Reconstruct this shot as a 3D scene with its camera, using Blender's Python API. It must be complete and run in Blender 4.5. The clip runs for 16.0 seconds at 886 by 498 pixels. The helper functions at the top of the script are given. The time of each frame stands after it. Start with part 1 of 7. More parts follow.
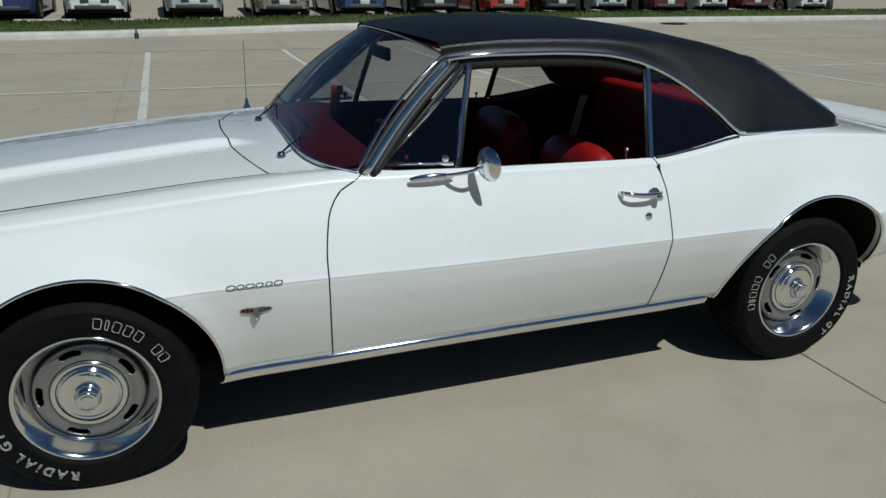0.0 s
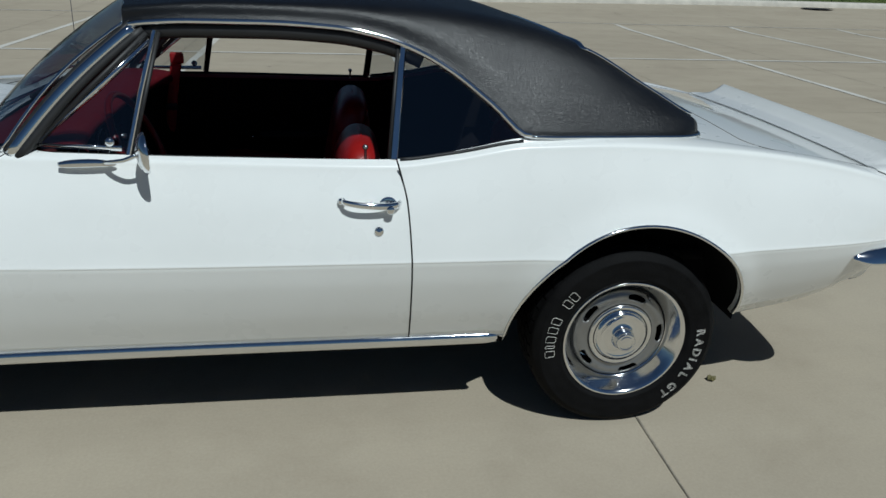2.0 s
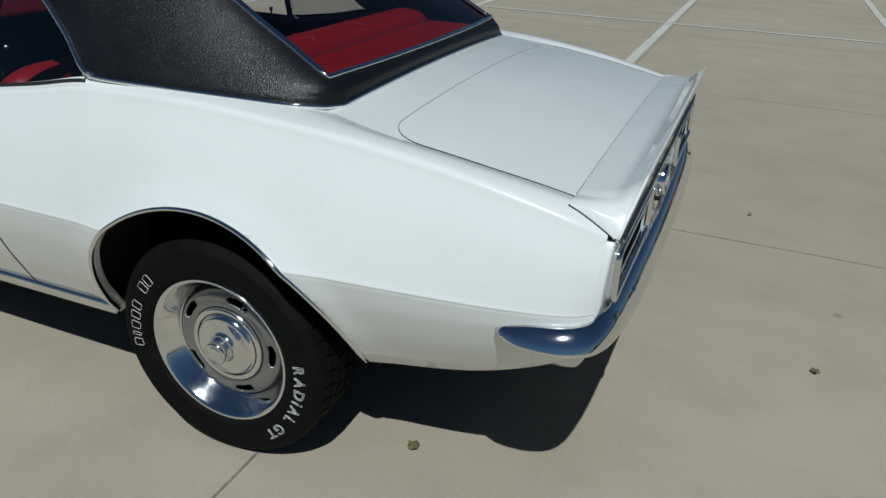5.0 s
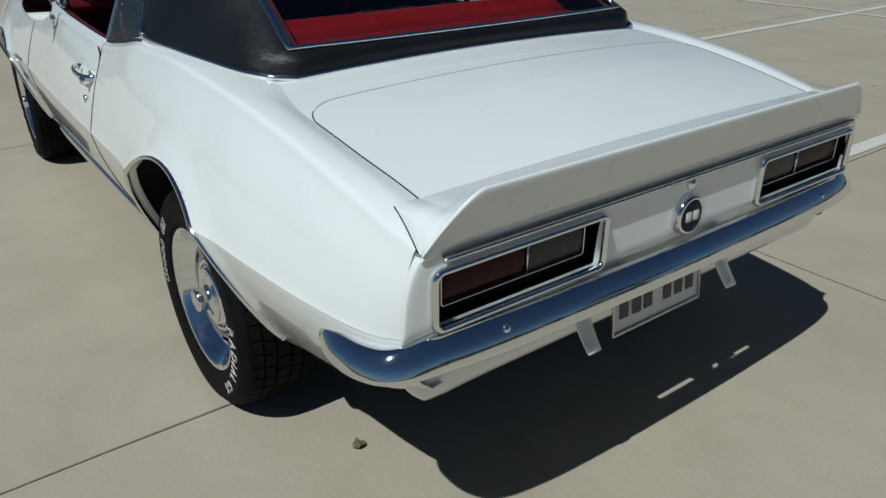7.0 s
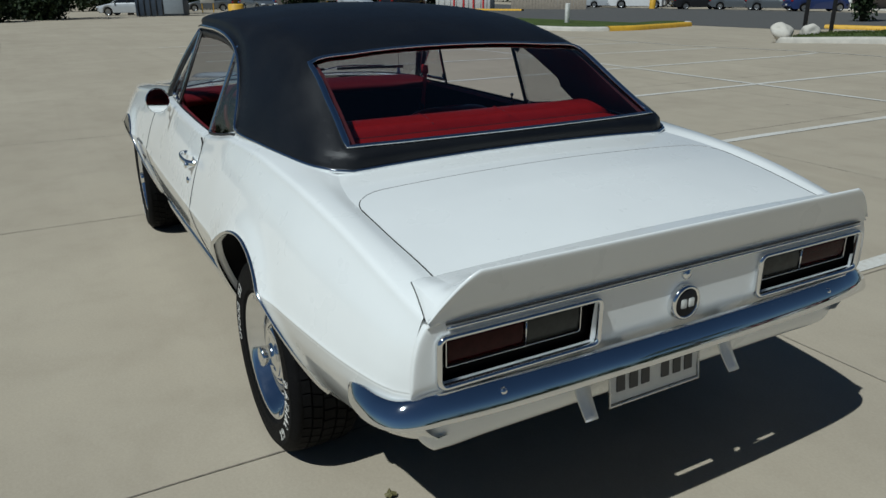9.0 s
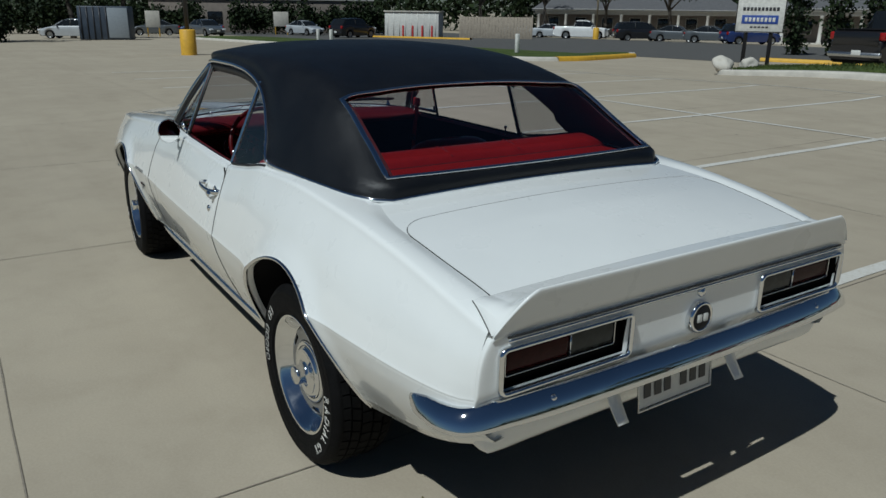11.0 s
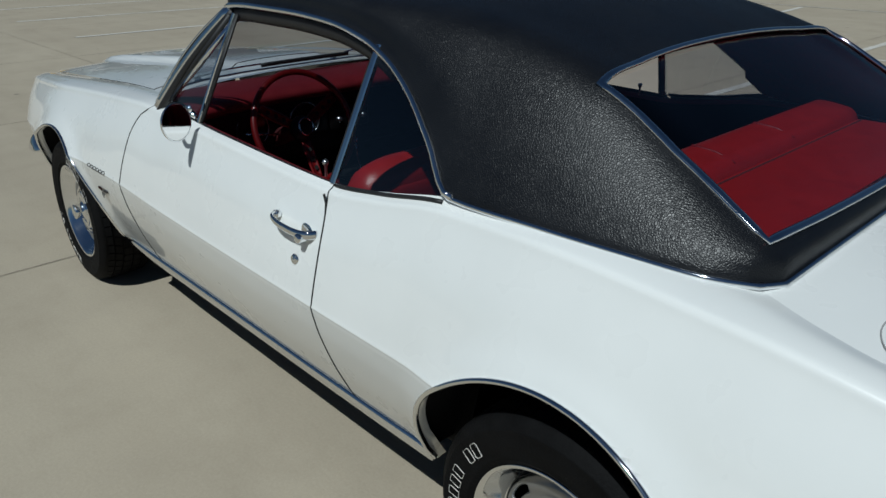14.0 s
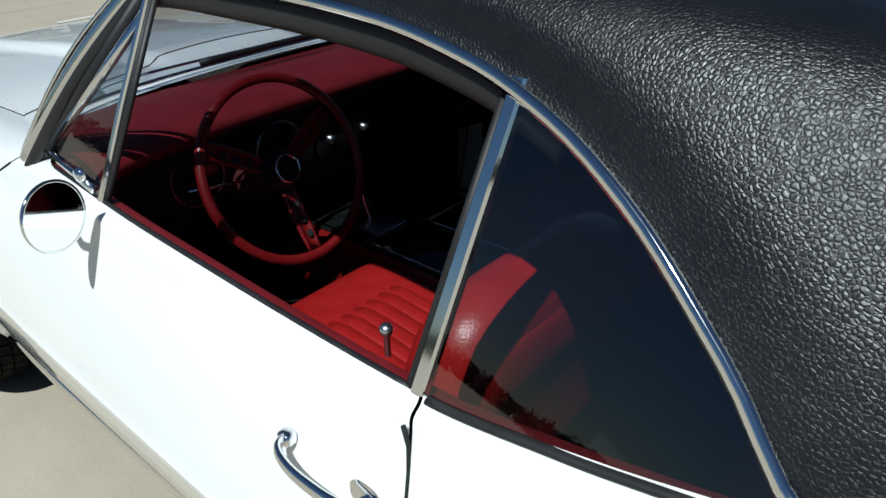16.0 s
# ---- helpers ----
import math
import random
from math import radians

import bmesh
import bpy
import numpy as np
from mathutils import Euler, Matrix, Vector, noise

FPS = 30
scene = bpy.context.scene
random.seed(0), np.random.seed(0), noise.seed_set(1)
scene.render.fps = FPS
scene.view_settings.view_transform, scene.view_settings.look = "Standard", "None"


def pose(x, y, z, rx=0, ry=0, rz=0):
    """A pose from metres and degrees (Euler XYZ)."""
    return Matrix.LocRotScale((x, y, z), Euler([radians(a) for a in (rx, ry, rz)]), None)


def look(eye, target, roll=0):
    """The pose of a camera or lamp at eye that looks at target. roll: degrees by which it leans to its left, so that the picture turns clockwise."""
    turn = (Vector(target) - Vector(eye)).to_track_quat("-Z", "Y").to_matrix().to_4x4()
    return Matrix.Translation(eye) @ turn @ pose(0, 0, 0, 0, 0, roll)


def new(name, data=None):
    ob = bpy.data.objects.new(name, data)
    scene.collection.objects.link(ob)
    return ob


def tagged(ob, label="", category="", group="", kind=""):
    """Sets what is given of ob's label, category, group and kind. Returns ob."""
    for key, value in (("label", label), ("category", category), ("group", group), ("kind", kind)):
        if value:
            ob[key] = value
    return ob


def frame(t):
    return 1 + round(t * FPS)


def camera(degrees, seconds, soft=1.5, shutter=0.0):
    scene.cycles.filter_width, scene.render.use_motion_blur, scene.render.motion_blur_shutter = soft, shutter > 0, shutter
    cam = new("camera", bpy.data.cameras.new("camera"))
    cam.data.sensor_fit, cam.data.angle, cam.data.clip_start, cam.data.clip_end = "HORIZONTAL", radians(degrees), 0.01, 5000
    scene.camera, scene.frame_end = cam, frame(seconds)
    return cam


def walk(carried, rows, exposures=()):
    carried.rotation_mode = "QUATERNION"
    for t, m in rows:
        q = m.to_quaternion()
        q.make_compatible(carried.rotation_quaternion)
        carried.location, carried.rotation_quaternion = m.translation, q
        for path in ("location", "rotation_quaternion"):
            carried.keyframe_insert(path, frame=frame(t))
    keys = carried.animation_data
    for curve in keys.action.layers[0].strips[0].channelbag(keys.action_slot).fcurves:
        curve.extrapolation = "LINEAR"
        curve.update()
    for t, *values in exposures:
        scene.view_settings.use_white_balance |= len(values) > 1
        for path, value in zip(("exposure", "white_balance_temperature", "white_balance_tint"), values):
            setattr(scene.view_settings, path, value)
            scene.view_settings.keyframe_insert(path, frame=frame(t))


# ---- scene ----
cam = camera(61.7, 16.0)
EXPO = [(0.0, -0.13), (5.2, -0.13), (7.3, -0.02), (8.5, -0.03), (11.0, -0.22), (12.5, -0.21), (14.0, -0.20), (15.0, -0.05), (15.5, 0.1), (16.0, 0.52)]
PATH = [
    (0, (0.319, -3.029, 1.555), (0.968, -1.267, 0.866), 0.7),
    (0.5, (0.643, -3.062, 1.516), (1.22, -1.269, 0.844), 2.0),
    (1, (1.023, -2.966, 1.551), (1.518, -1.169, 0.826), 3.3),
    (1.5, (1.381, -2.933, 1.542), (1.76, -1.091, 0.86), 1.3),
    (2, (1.777, -2.909, 1.529), (2.074, -1.081, 0.774), 2.2),
    (2.5, (2.178, -2.776, 1.488), (2.51, -0.973, 0.688), 4.4),
    (3, (2.527, -2.697, 1.471), (2.658, -0.856, 0.701), 0.3),
    (3.5, (2.917, -2.631, 1.457), (2.835, -0.815, 0.624), -0.2),
    (4, (3.244, -2.46, 1.451), (3.023, -0.665, 0.596), 2.1),
    (4.5, (3.59, -2.295, 1.44), (3.186, -0.531, 0.59), 0.4),
    (5, (3.922, -2.153, 1.451), (3.245, -0.481, 0.588), 2.2),
    (5.2, (4.018, -2.081, 1.442), (3.3, -0.43, 0.571), 2.6),
    (7.3, (4.698, -1.333, 1.384), (3.206, -0.315, 0.526), -0.1),
    (7.5, (4.717, -1.320, 1.402), (3.211, -0.308, 0.560), 0.2),
    (8, (4.819, -1.316, 1.439), (3.261, -0.343, 0.647), 0.3),
    (8.5, (4.912, -1.334, 1.469), (3.281, -0.437, 0.737), -1.3),
    (8.7, (4.934, -1.349, 1.476), (3.291, -0.449, 0.773), -0.9),
    (10.8, (4.996, -1.7, 1.545), (3.396, -0.676, 0.918), 1.1),
    (11, (4.977, -1.705, 1.543), (3.389, -0.654, 0.932), 0.7),
    (11.5, (4.882, -1.739, 1.524), (3.279, -0.745, 0.859), 0.1),
    (12, (4.692, -1.752, 1.504), (3.122, -0.692, 0.862), 0.9),
    (12.5, (4.446, -1.779, 1.512), (2.962, -0.614, 0.849), 3.1),
    (13, (4.104, -1.83, 1.465), (2.706, -0.562, 0.805), 3.8),
    (13.5, (3.795, -1.893, 1.485), (2.462, -0.618, 0.713), 0.1),
    (14, (3.424, -1.776, 1.529), (2.098, -0.513, 0.724), 0.1),
    (14.5, (3.105, -1.758, 1.491), (1.81, -0.437, 0.731), 1.8),
    (15, (2.823, -1.613, 1.515), (1.593, -0.31, 0.627), -4.0),
    (15.5, (2.591, -1.376, 1.47), (1.381, -0.106, 0.51), -2.8),
    (16, (2.418, -1.225, 1.466), (1.254, 0.089, 0.509), -1.8),
]
walk(cam, [(t, look(eye, target, roll)) for t, eye, target, roll in PATH],
     exposures=[(t, stops, 5630, 2.0) for t, stops in EXPO])

# ---------------------------------------------------------------- light
SUN_TO = Vector((0.225, -0.63, 1.0)).normalized()
sun_elev = math.asin(SUN_TO.z)
world = bpy.data.worlds.new("world")
scene.world = world
world.use_nodes = True
wn = world.node_tree
sky = wn.nodes.new("ShaderNodeTexSky")
sky.sky_type = "NISHITA"
sky.sun_disc = False
sky.sun_elevation = sun_elev
sky.sun_rotation = math.atan2(SUN_TO.x, SUN_TO.y)
sky.air_density, sky.dust_density, sky.ozone_density = 1.0, 0.05, 3.0
sky.altitude = 1200
wn.nodes["Background"].inputs["Strength"].default_value = 0.0235
wn.links.new(sky.outputs[0], wn.nodes["Background"].inputs["Color"])
sun_data = bpy.data.lights.new("sun", "SUN")
sun_data.energy, sun_data.angle, sun_data.color = 3.6, radians(0.53), (1.0, 0.955, 0.88)
sun_ob = new("sun", sun_data)
sun_ob.matrix_world = look((0, 0, 40), tuple(Vector((0, 0, 40)) - SUN_TO))


# ---------------------------------------------------------------- materials
def mat_new(name):
    m = bpy.data.materials.new(name)
    m.use_nodes = True
    n = m.node_tree.nodes
    return m, m.node_tree, n["Principled BSDF"]


def setp(b, **kw):
    names = dict(color="Base Color", rough="Roughness", metal="Metallic", coat="Coat Weight", coat_rough="Coat Roughness",
                 spec="Specular IOR Level", ior="IOR", trans="Transmission Weight", emit="Emission Color", emits="Emission Strength", alpha="Alpha",
                 sheen="Sheen Weight")
    for k, v in kw.items():
        if k in ("color", "emit"):
            v = (*v, 1)
        b.inputs[names[k]].default_value = v


def noise_node(t, scale, detail=4.0, rough=0.55, coords=None, distortion=0.0):
    n = t.nodes.new("ShaderNodeTexNoise")
    n.inputs["Scale"].default_value, n.inputs["Detail"].default_value, n.inputs["Roughness"].default_value = scale, detail, rough
    n.inputs["Distortion"].default_value = distortion
    if coords:
        t.links.new(coords, n.inputs["Vector"])
    return n


def ramp(t, src, stops):
    r = t.nodes.new("ShaderNodeValToRGB")
    while len(r.color_ramp.elements) < len(stops):
        r.color_ramp.elements.new(0.5)
    for e, (p, c) in zip(r.color_ramp.elements, stops):
        e.position, e.color = p, (*c, 1) if len(c) == 3 else c
    t.links.new(src, r.inputs[0])
    return r


def bump(t, b, src, strength, dist, prev=None):
    n = t.nodes.new("ShaderNodeBump")
    n.inputs["Strength"].default_value, n.inputs["Distance"].default_value = strength, dist
    t.links.new(src, n.inputs["Height"])
    if prev:
        t.links.new(prev.outputs[0], n.inputs["Normal"])
    t.links.new(n.outputs[0], b.inputs["Normal"])
    return n


def mixc(t, fac, a, b, mode="MIX"):
    n = t.nodes.new("ShaderNodeMix")
    n.data_type, n.blend_type = "RGBA", mode
    for sock, v in ((n.inputs[0], fac), (n.inputs[6], a), (n.inputs[7], b)):
        if isinstance(v, bpy.types.NodeSocket):
            t.links.new(v, sock)
        elif isinstance(v, (int, float)):
            sock.default_value = v
        else:
            sock.default_value = (*v, 1)
    return n.outputs[2]


def coords_of(t, kind="Object"):
    return t.nodes.new("ShaderNodeTexCoord").outputs[kind]


def simple(name, color, rough=0.5, metal=0.0, vary=0.12, scale=18.0, bumps=0.0, bump_scale=60.0, **kw):
    """A plain material with a little unevenness of tone and gloss."""
    m, t, b = mat_new(name)
    setp(b, color=color, rough=rough, metal=metal, **kw)
    co = coords_of(t)
    n = noise_node(t, scale, 5, 0.6, co)
    lo = tuple(c * (1 - vary) for c in color)
    hi = tuple(min(1, c * (1 + vary)) for c in color)
    t.links.new(ramp(t, n.outputs["Fac"], [(0.3, lo), (0.7, hi)]).outputs[0], b.inputs["Base Color"])
    r = ramp(t, n.outputs["Fac"], [(0.25, (max(rough - 0.06, 0.02),) * 3), (0.75, (min(rough + 0.06, 1),) * 3)])
    t.links.new(r.outputs[0], b.inputs["Roughness"])
    if bumps:
        n2 = noise_node(t, bump_scale, 4, 0.6, co)
        bump(t, b, n2.outputs["Fac"], bumps, 0.01)
    return m


def paint(name, color, rough=0.28, vary=0.03):
    m, t, b = mat_new(name)
    setp(b, color=color, rough=rough, coat=1.0, coat_rough=0.03, spec=0.25)
    co = coords_of(t)
    n = noise_node(t, 2.2, 5, 0.6, co)
    t.links.new(ramp(t, n.outputs["Fac"], [(0.3, tuple(c * (1 - vary) for c in color)), (0.7, tuple(min(1, c * (1 + vary)) for c in color))]).outputs[0], b.inputs["Base Color"])
    n2 = noise_node(t, 6, 3, 0.6, co)
    t.links.new(ramp(t, n2.outputs["Fac"], [(0.3, (rough - 0.02,) * 3), (0.7, (rough + 0.03,) * 3)]).outputs[0], b.inputs["Roughness"])
    return m


def glass(name, tint, gloss_rough=0.0, ior=1.5):
    """A thin pane: clear with a tint, and a mirror at its surface."""
    m = bpy.data.materials.new(name)
    m.use_nodes = True
    t = m.node_tree
    t.nodes.remove(t.nodes["Principled BSDF"])
    tr, gl, mx, lw = (t.nodes.new("ShaderNode" + k) for k in ("BsdfTransparent", "BsdfGlossy", "MixShader", "LayerWeight"))
    tr.inputs[0].default_value = (*tint, 1)
    gl.inputs["Roughness"].default_value = gloss_rough
    lw.inputs[0].default_value = 0.5
    f0 = ((ior - 1) / (ior + 1)) ** 2 * 2
    pw, ma = t.nodes.new("ShaderNodeMath"), t.nodes.new("ShaderNodeMath")
    pw.operation, ma.operation = "POWER", "MULTIPLY_ADD"
    pw.inputs[1].default_value = 5
    ma.inputs[1].default_value, ma.inputs[2].default_value = 1 - f0, f0
    t.links.new(lw.outputs["Facing"], pw.inputs[0])
    t.links.new(pw.outputs[0], ma.inputs[0])
    t.links.new(ma.outputs[0], mx.inputs[0])
    t.links.new(tr.outputs[0], mx.inputs[1])
    t.links.new(gl.outputs[0], mx.inputs[2])
    t.links.new(mx.outputs[0], t.nodes["Material Output"].inputs["Surface"])
    return m


M = {}
M["white"] = paint("white_paint", (0.80, 0.81, 0.79))
M["chrome"] = simple("chrome", (0.80, 0.815, 0.83), 0.05, 1.0, 0.04, 8)
M["chrome_dull"] = simple("satin_metal", (0.55, 0.56, 0.57), 0.3, 1.0, 0.1, 30)
M["rim"] = simple("polished_rim", (0.80, 0.81, 0.82), 0.10, 1.0, 0.05, 12)
M["rim_disc"] = simple("silver_wheel_disc", (0.27, 0.27, 0.265), 0.34, 0.75, 0.08, 25)
M["emblem"] = simple("worn_emblem_metal", (0.22, 0.22, 0.22), 0.35, 0.8)
M["steel"] = simple("dark_steel", (0.06, 0.06, 0.065), 0.5, 0.6)
M["black"] = simple("black_rubber", (0.012, 0.012, 0.013), 0.55, 0.0, 0.2, 30)
M["seam"] = simple("shallow_seam", (0.32, 0.32, 0.32), 0.8)
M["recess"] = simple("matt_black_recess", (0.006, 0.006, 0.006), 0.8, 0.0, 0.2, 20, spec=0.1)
# steering wheel's red, darker than the seats: cabin shade put into its colour
M["red_in_shade"] = simple("red_paint_in_shade", (0.12, 0.004, 0.005), 0.35, 0.0, 0.1, 20)
M["gap"] = simple("dark_gap", (0.01, 0.01, 0.01), 0.9)
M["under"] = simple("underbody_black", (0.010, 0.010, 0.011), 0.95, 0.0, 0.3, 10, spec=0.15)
M["tyre"] = simple("tyre_rubber", (0.005, 0.005, 0.0053), 0.72, 0.0, 0.35, 22, 0.25, 120, spec=0.10)
M["letter"] = simple("white_lettering", (0.62, 0.60, 0.55), 0.6, 0.0, 0.12, 60)
M["red"] = simple("red_vinyl", (0.25, 0.008, 0.008), 0.34, 0.0, 0.1, 20, 0.12, 220)
M["red_dash"] = simple("red_dash_pad", (0.155, 0.007, 0.011), 0.5, 0.0, 0.12, 14, 0.15, 260)
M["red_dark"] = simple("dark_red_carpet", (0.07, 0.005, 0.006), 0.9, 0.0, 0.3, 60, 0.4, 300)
M["belt"] = simple("red_belt_webbing", (0.50, 0.020, 0.022), 0.6, 0.0, 0.1, 80, 0.2, 400)
M["black_trim"] = simple("black_trim", (0.012, 0.012, 0.013), 0.5, 0.0, 0.15, 20, spec=0.2)
M["console"] = simple("glossy_console_top", (0.012, 0.014, 0.013), 0.12, 0.0, 0.2, 12)
M["dial"] = simple("dark_dial", (0.01, 0.01, 0.012), 0.15)
M["lens_red"] = simple("red_lens", (0.030, 0.004, 0.004), 0.2, 0.0, 0.2, 40, spec=0.15)
M["lens_clear"] = simple("clear_lens", (0.055, 0.057, 0.052), 0.22, 0.0, 0.15, 40, spec=0.18)
M["plate"] = simple("licence_plate_face", (0.66, 0.66, 0.62), 0.4, 0.0, 0.06, 25)
M["plate_ink"] = simple("licence_plate_ink", (0.05, 0.05, 0.05), 0.5)
M["glass_side"] = glass("side_glass", (0.70, 0.72, 0.73), 0.0, 1.6)
M["glass_front"] = glass("windscreen_glass", (0.52, 0.56, 0.60), 0.0, 1.7)
M["glass_rear"] = glass("rear_glass", (0.84, 0.83, 0.87))
M["mirror"] = simple("mirror_glass", (0.9, 0.9, 0.9), 0.02, 1.0, 0.01)


def vinyl_material():
    m, t, b = mat_new("black_grained_vinyl")
    setp(b, color=(0.007, 0.008, 0.010), rough=0.42, spec=0.42)
    co = coords_of(t)
    warp = noise_node(t, 60, 2, 0.5, co)
    vm = t.nodes.new("ShaderNodeVectorMath")
    vm.operation = "MULTIPLY_ADD"
    t.links.new(warp.outputs["Color"], vm.inputs[0])
    vm.inputs[1].default_value = (0.005, 0.005, 0.005)
    t.links.new(co, vm.inputs[2])
    vo = t.nodes.new("ShaderNodeTexVoronoi")
    vo.feature = "DISTANCE_TO_EDGE"
    vo.inputs["Scale"].default_value = 215
    t.links.new(vm.outputs[0], vo.inputs["Vector"])
    pit = ramp(t, vo.outputs["Distance"], [(0.0, (0, 0, 0)), (0.12, (0.38,) * 3), (0.28, (0.76,) * 3), (0.55, (1, 1, 1))])
    b1 = bump(t, b, pit.outputs[0], 0.8, 0.00046)
    fine = noise_node(t, 500, 3, 0.6, co)
    bump(t, b, fine.outputs["Fac"], 0.06, 0.001, b1)
    big = noise_node(t, 7, 5, 0.65, co)
    t.links.new(ramp(t, big.outputs["Fac"], [(0.3, (0.0040, 0.0045, 0.0060)), (0.75, (0.0070, 0.0078, 0.0098))]).outputs[0], b.inputs["Base Color"])
    t.links.new(ramp(t, big.outputs["Fac"], [(0.3, (0.35,) * 3), (0.7, (0.42,) * 3)]).outputs[0], b.inputs["Roughness"])
    return m


M["vinyl"] = vinyl_material()


def concrete_material():
    m, t, b = mat_new("sunlit_concrete")
    setp(b, color=(0.4, 0.37, 0.32), rough=0.85, spec=0.25)
    co = coords_of(t)
    big = noise_node(t, 0.35, 6, 0.62, co, 0.6)
    mid = noise_node(t, 2.6, 6, 0.65, co, 0.3)
    fine = noise_node(t, 90, 5, 0.7, co)
    base = ramp(t, big.outputs["Fac"], [(0.25, (0.350, 0.303, 0.232)), (0.75, (0.422, 0.370, 0.285))]).outputs[0]
    blot = ramp(t, mid.outputs["Fac"], [(0.32, (0.93, 0.925, 0.92)), (0.52, (1, 1, 1)), (0.8, (1.04, 1.035, 1.025))]).outputs[0]
    c = mixc(t, 1.0, base, blot, "MULTIPLY")
    grain = ramp(t, fine.outputs["Fac"], [(0.3, (0.93, 0.93, 0.93)), (0.7, (1.05, 1.05, 1.05))]).outputs[0]
    c = mixc(t, 1.0, c, grain, "MULTIPLY")
    # scattered dark oil spots and a few pale specks
    vo = t.nodes.new("ShaderNodeTexVoronoi")
    vo.inputs["Scale"].default_value = 1.3
    t.links.new(co, vo.inputs["Vector"])
    spot = ramp(t, vo.outputs["Distance"], [(0.015, (1, 1, 1)), (0.045, (0, 0, 0))]).outputs[0]
    c = mixc(t, spot, c, (0.20, 0.18, 0.145))
    # long sweeping tyre and broom streaks
    mp = t.nodes.new("ShaderNodeMapping")
    mp.inputs["Scale"].default_value = (0.12, 1.6, 1)
    mp.inputs["Rotation"].default_value = (0, 0, 0.1)
    t.links.new(co, mp.inputs["Vector"])
    st = noise_node(t, 1.0, 5, 0.6, mp.outputs[0], 0.8)
    streak = ramp(t, st.outputs["Fac"], [(0.4, (1, 1, 1)), (0.62, (0.955, 0.95, 0.945))]).outputs[0]
    c = mixc(t, 1.0, c, streak, "MULTIPLY")
    t.links.new(c, b.inputs["Base Color"])
    b1 = bump(t, b, fine.outputs["Fac"], 0.25, 0.004)
    bump(t, b, mid.outputs["Fac"], 0.15, 0.01, b1)
    return m


M["concrete"] = concrete_material()
M["asphalt"] = simple("asphalt", (0.085, 0.083, 0.078), 0.9, 0.0, 0.18, 3, 0.3, 150)
M["kerb"] = simple("kerb_concrete", (0.52, 0.49, 0.43), 0.85, 0.0, 0.15, 3, 0.3, 60)
M["line"] = simple("worn_white_line_paint", (0.62, 0.61, 0.57), 0.8, 0.0, 0.18, 9, 0.2, 90)


def line_material():
    m, t, b = mat_new("worn_white_line_paint")
    setp(b, rough=0.8, spec=0.25)
    co = coords_of(t)
    big, fine = noise_node(t, 1.1, 5, 0.65, co), noise_node(t, 38, 5, 0.75, co)
    wear = mixc(t, 0.55, big.outputs["Fac"], fine.outputs["Fac"])
    c = ramp(t, wear, [(0.40, (0.60, 0.59, 0.55)), (0.52, (0.54, 0.52, 0.47)), (0.62, (0.42, 0.375, 0.30))]).outputs[0]
    t.links.new(c, b.inputs["Base Color"])
    bump(t, b, fine.outputs["Fac"], 0.2, 0.004)
    return m


M["stall_line"] = line_material()
M["line_faint"] = simple("faded_line_paint", (0.47, 0.44, 0.385), 0.85, 0.0, 0.18, 9)
M["yellow"] = simple("yellow_paint", (0.62, 0.36, 0.03), 0.55, 0.0, 0.15, 5)
M["joint"] = simple("joint_filler", (0.22, 0.19, 0.15), 0.95, 0.0, 0.3, 40)
M["joint_pale"] = simple("dusty_joint_filler", (0.34, 0.30, 0.235), 0.95, 0.0, 0.2, 40)
M["leaf"] = simple("dry_leaf", (0.13, 0.115, 0.045), 0.7, 0.0, 0.3, 60)


def grass_material():
    m, t, b = mat_new("grass")
    setp(b, rough=0.8, spec=0.2)
    co = coords_of(t)
    a, c = noise_node(t, 0.8, 6, 0.7, co), noise_node(t, 30, 4, 0.7, co)
    base = ramp(t, a.outputs["Fac"], [(0.3, (0.045, 0.07, 0.018)), (0.6, (0.085, 0.115, 0.03)), (0.8, (0.15, 0.14, 0.06))]).outputs[0]
    t.links.new(mixc(t, 1.0, base, ramp(t, c.outputs["Fac"], [(0.3, (0.6, 0.6, 0.6)), (0.7, (1.3, 1.3, 1.3))]).outputs[0], "MULTIPLY"), b.inputs["Base Color"])
    bump(t, b, c.outputs["Fac"], 0.8, 0.05)
    return m


M["grass"] = grass_material()


# ---------------------------------------------------------------- mesh helpers
def mesh_of(name, verts, faces, mats, smooth=True, face_mats=None):
    me = bpy.data.meshes.new(name)
    me.from_pydata([tuple(map(float, v)) for v in verts], [], [tuple(f) for f in faces])
    for m in mats if isinstance(mats, (list, tuple)) else [mats]:
        me.materials.append(m)
    me.polygons.foreach_set("use_smooth", [smooth] * len(me.polygons))
    if face_mats:
        me.polygons.foreach_set("material_index", face_mats)
    me.update()
    return me


def part(name, bm, mats, parent=None, label="", smooth=True, angle=None):
    """One mesh object out of a bmesh, or of (verts, faces), under its thing."""
    if isinstance(bm, tuple):
        me = mesh_of(name, bm[0], bm[1], mats, smooth)
    else:
        me = bpy.data.meshes.new(name)
        bmesh.ops.recalc_face_normals(bm, faces=bm.faces)
        for f in bm.faces:
            f.smooth = smooth
        if angle is not None:
            for e in bm.edges:
                if len(e.link_faces) == 2 and e.calc_face_angle(0) > radians(angle):
                    e.smooth = False
        bm.to_mesh(me)
        bm.free()
        for m in mats if isinstance(mats, (list, tuple)) else [mats]:
            me.materials.append(m)
    ob = new(name, me)
    if parent:
        ob.parent = parent
    if label:
        ob["label"] = label
    return ob


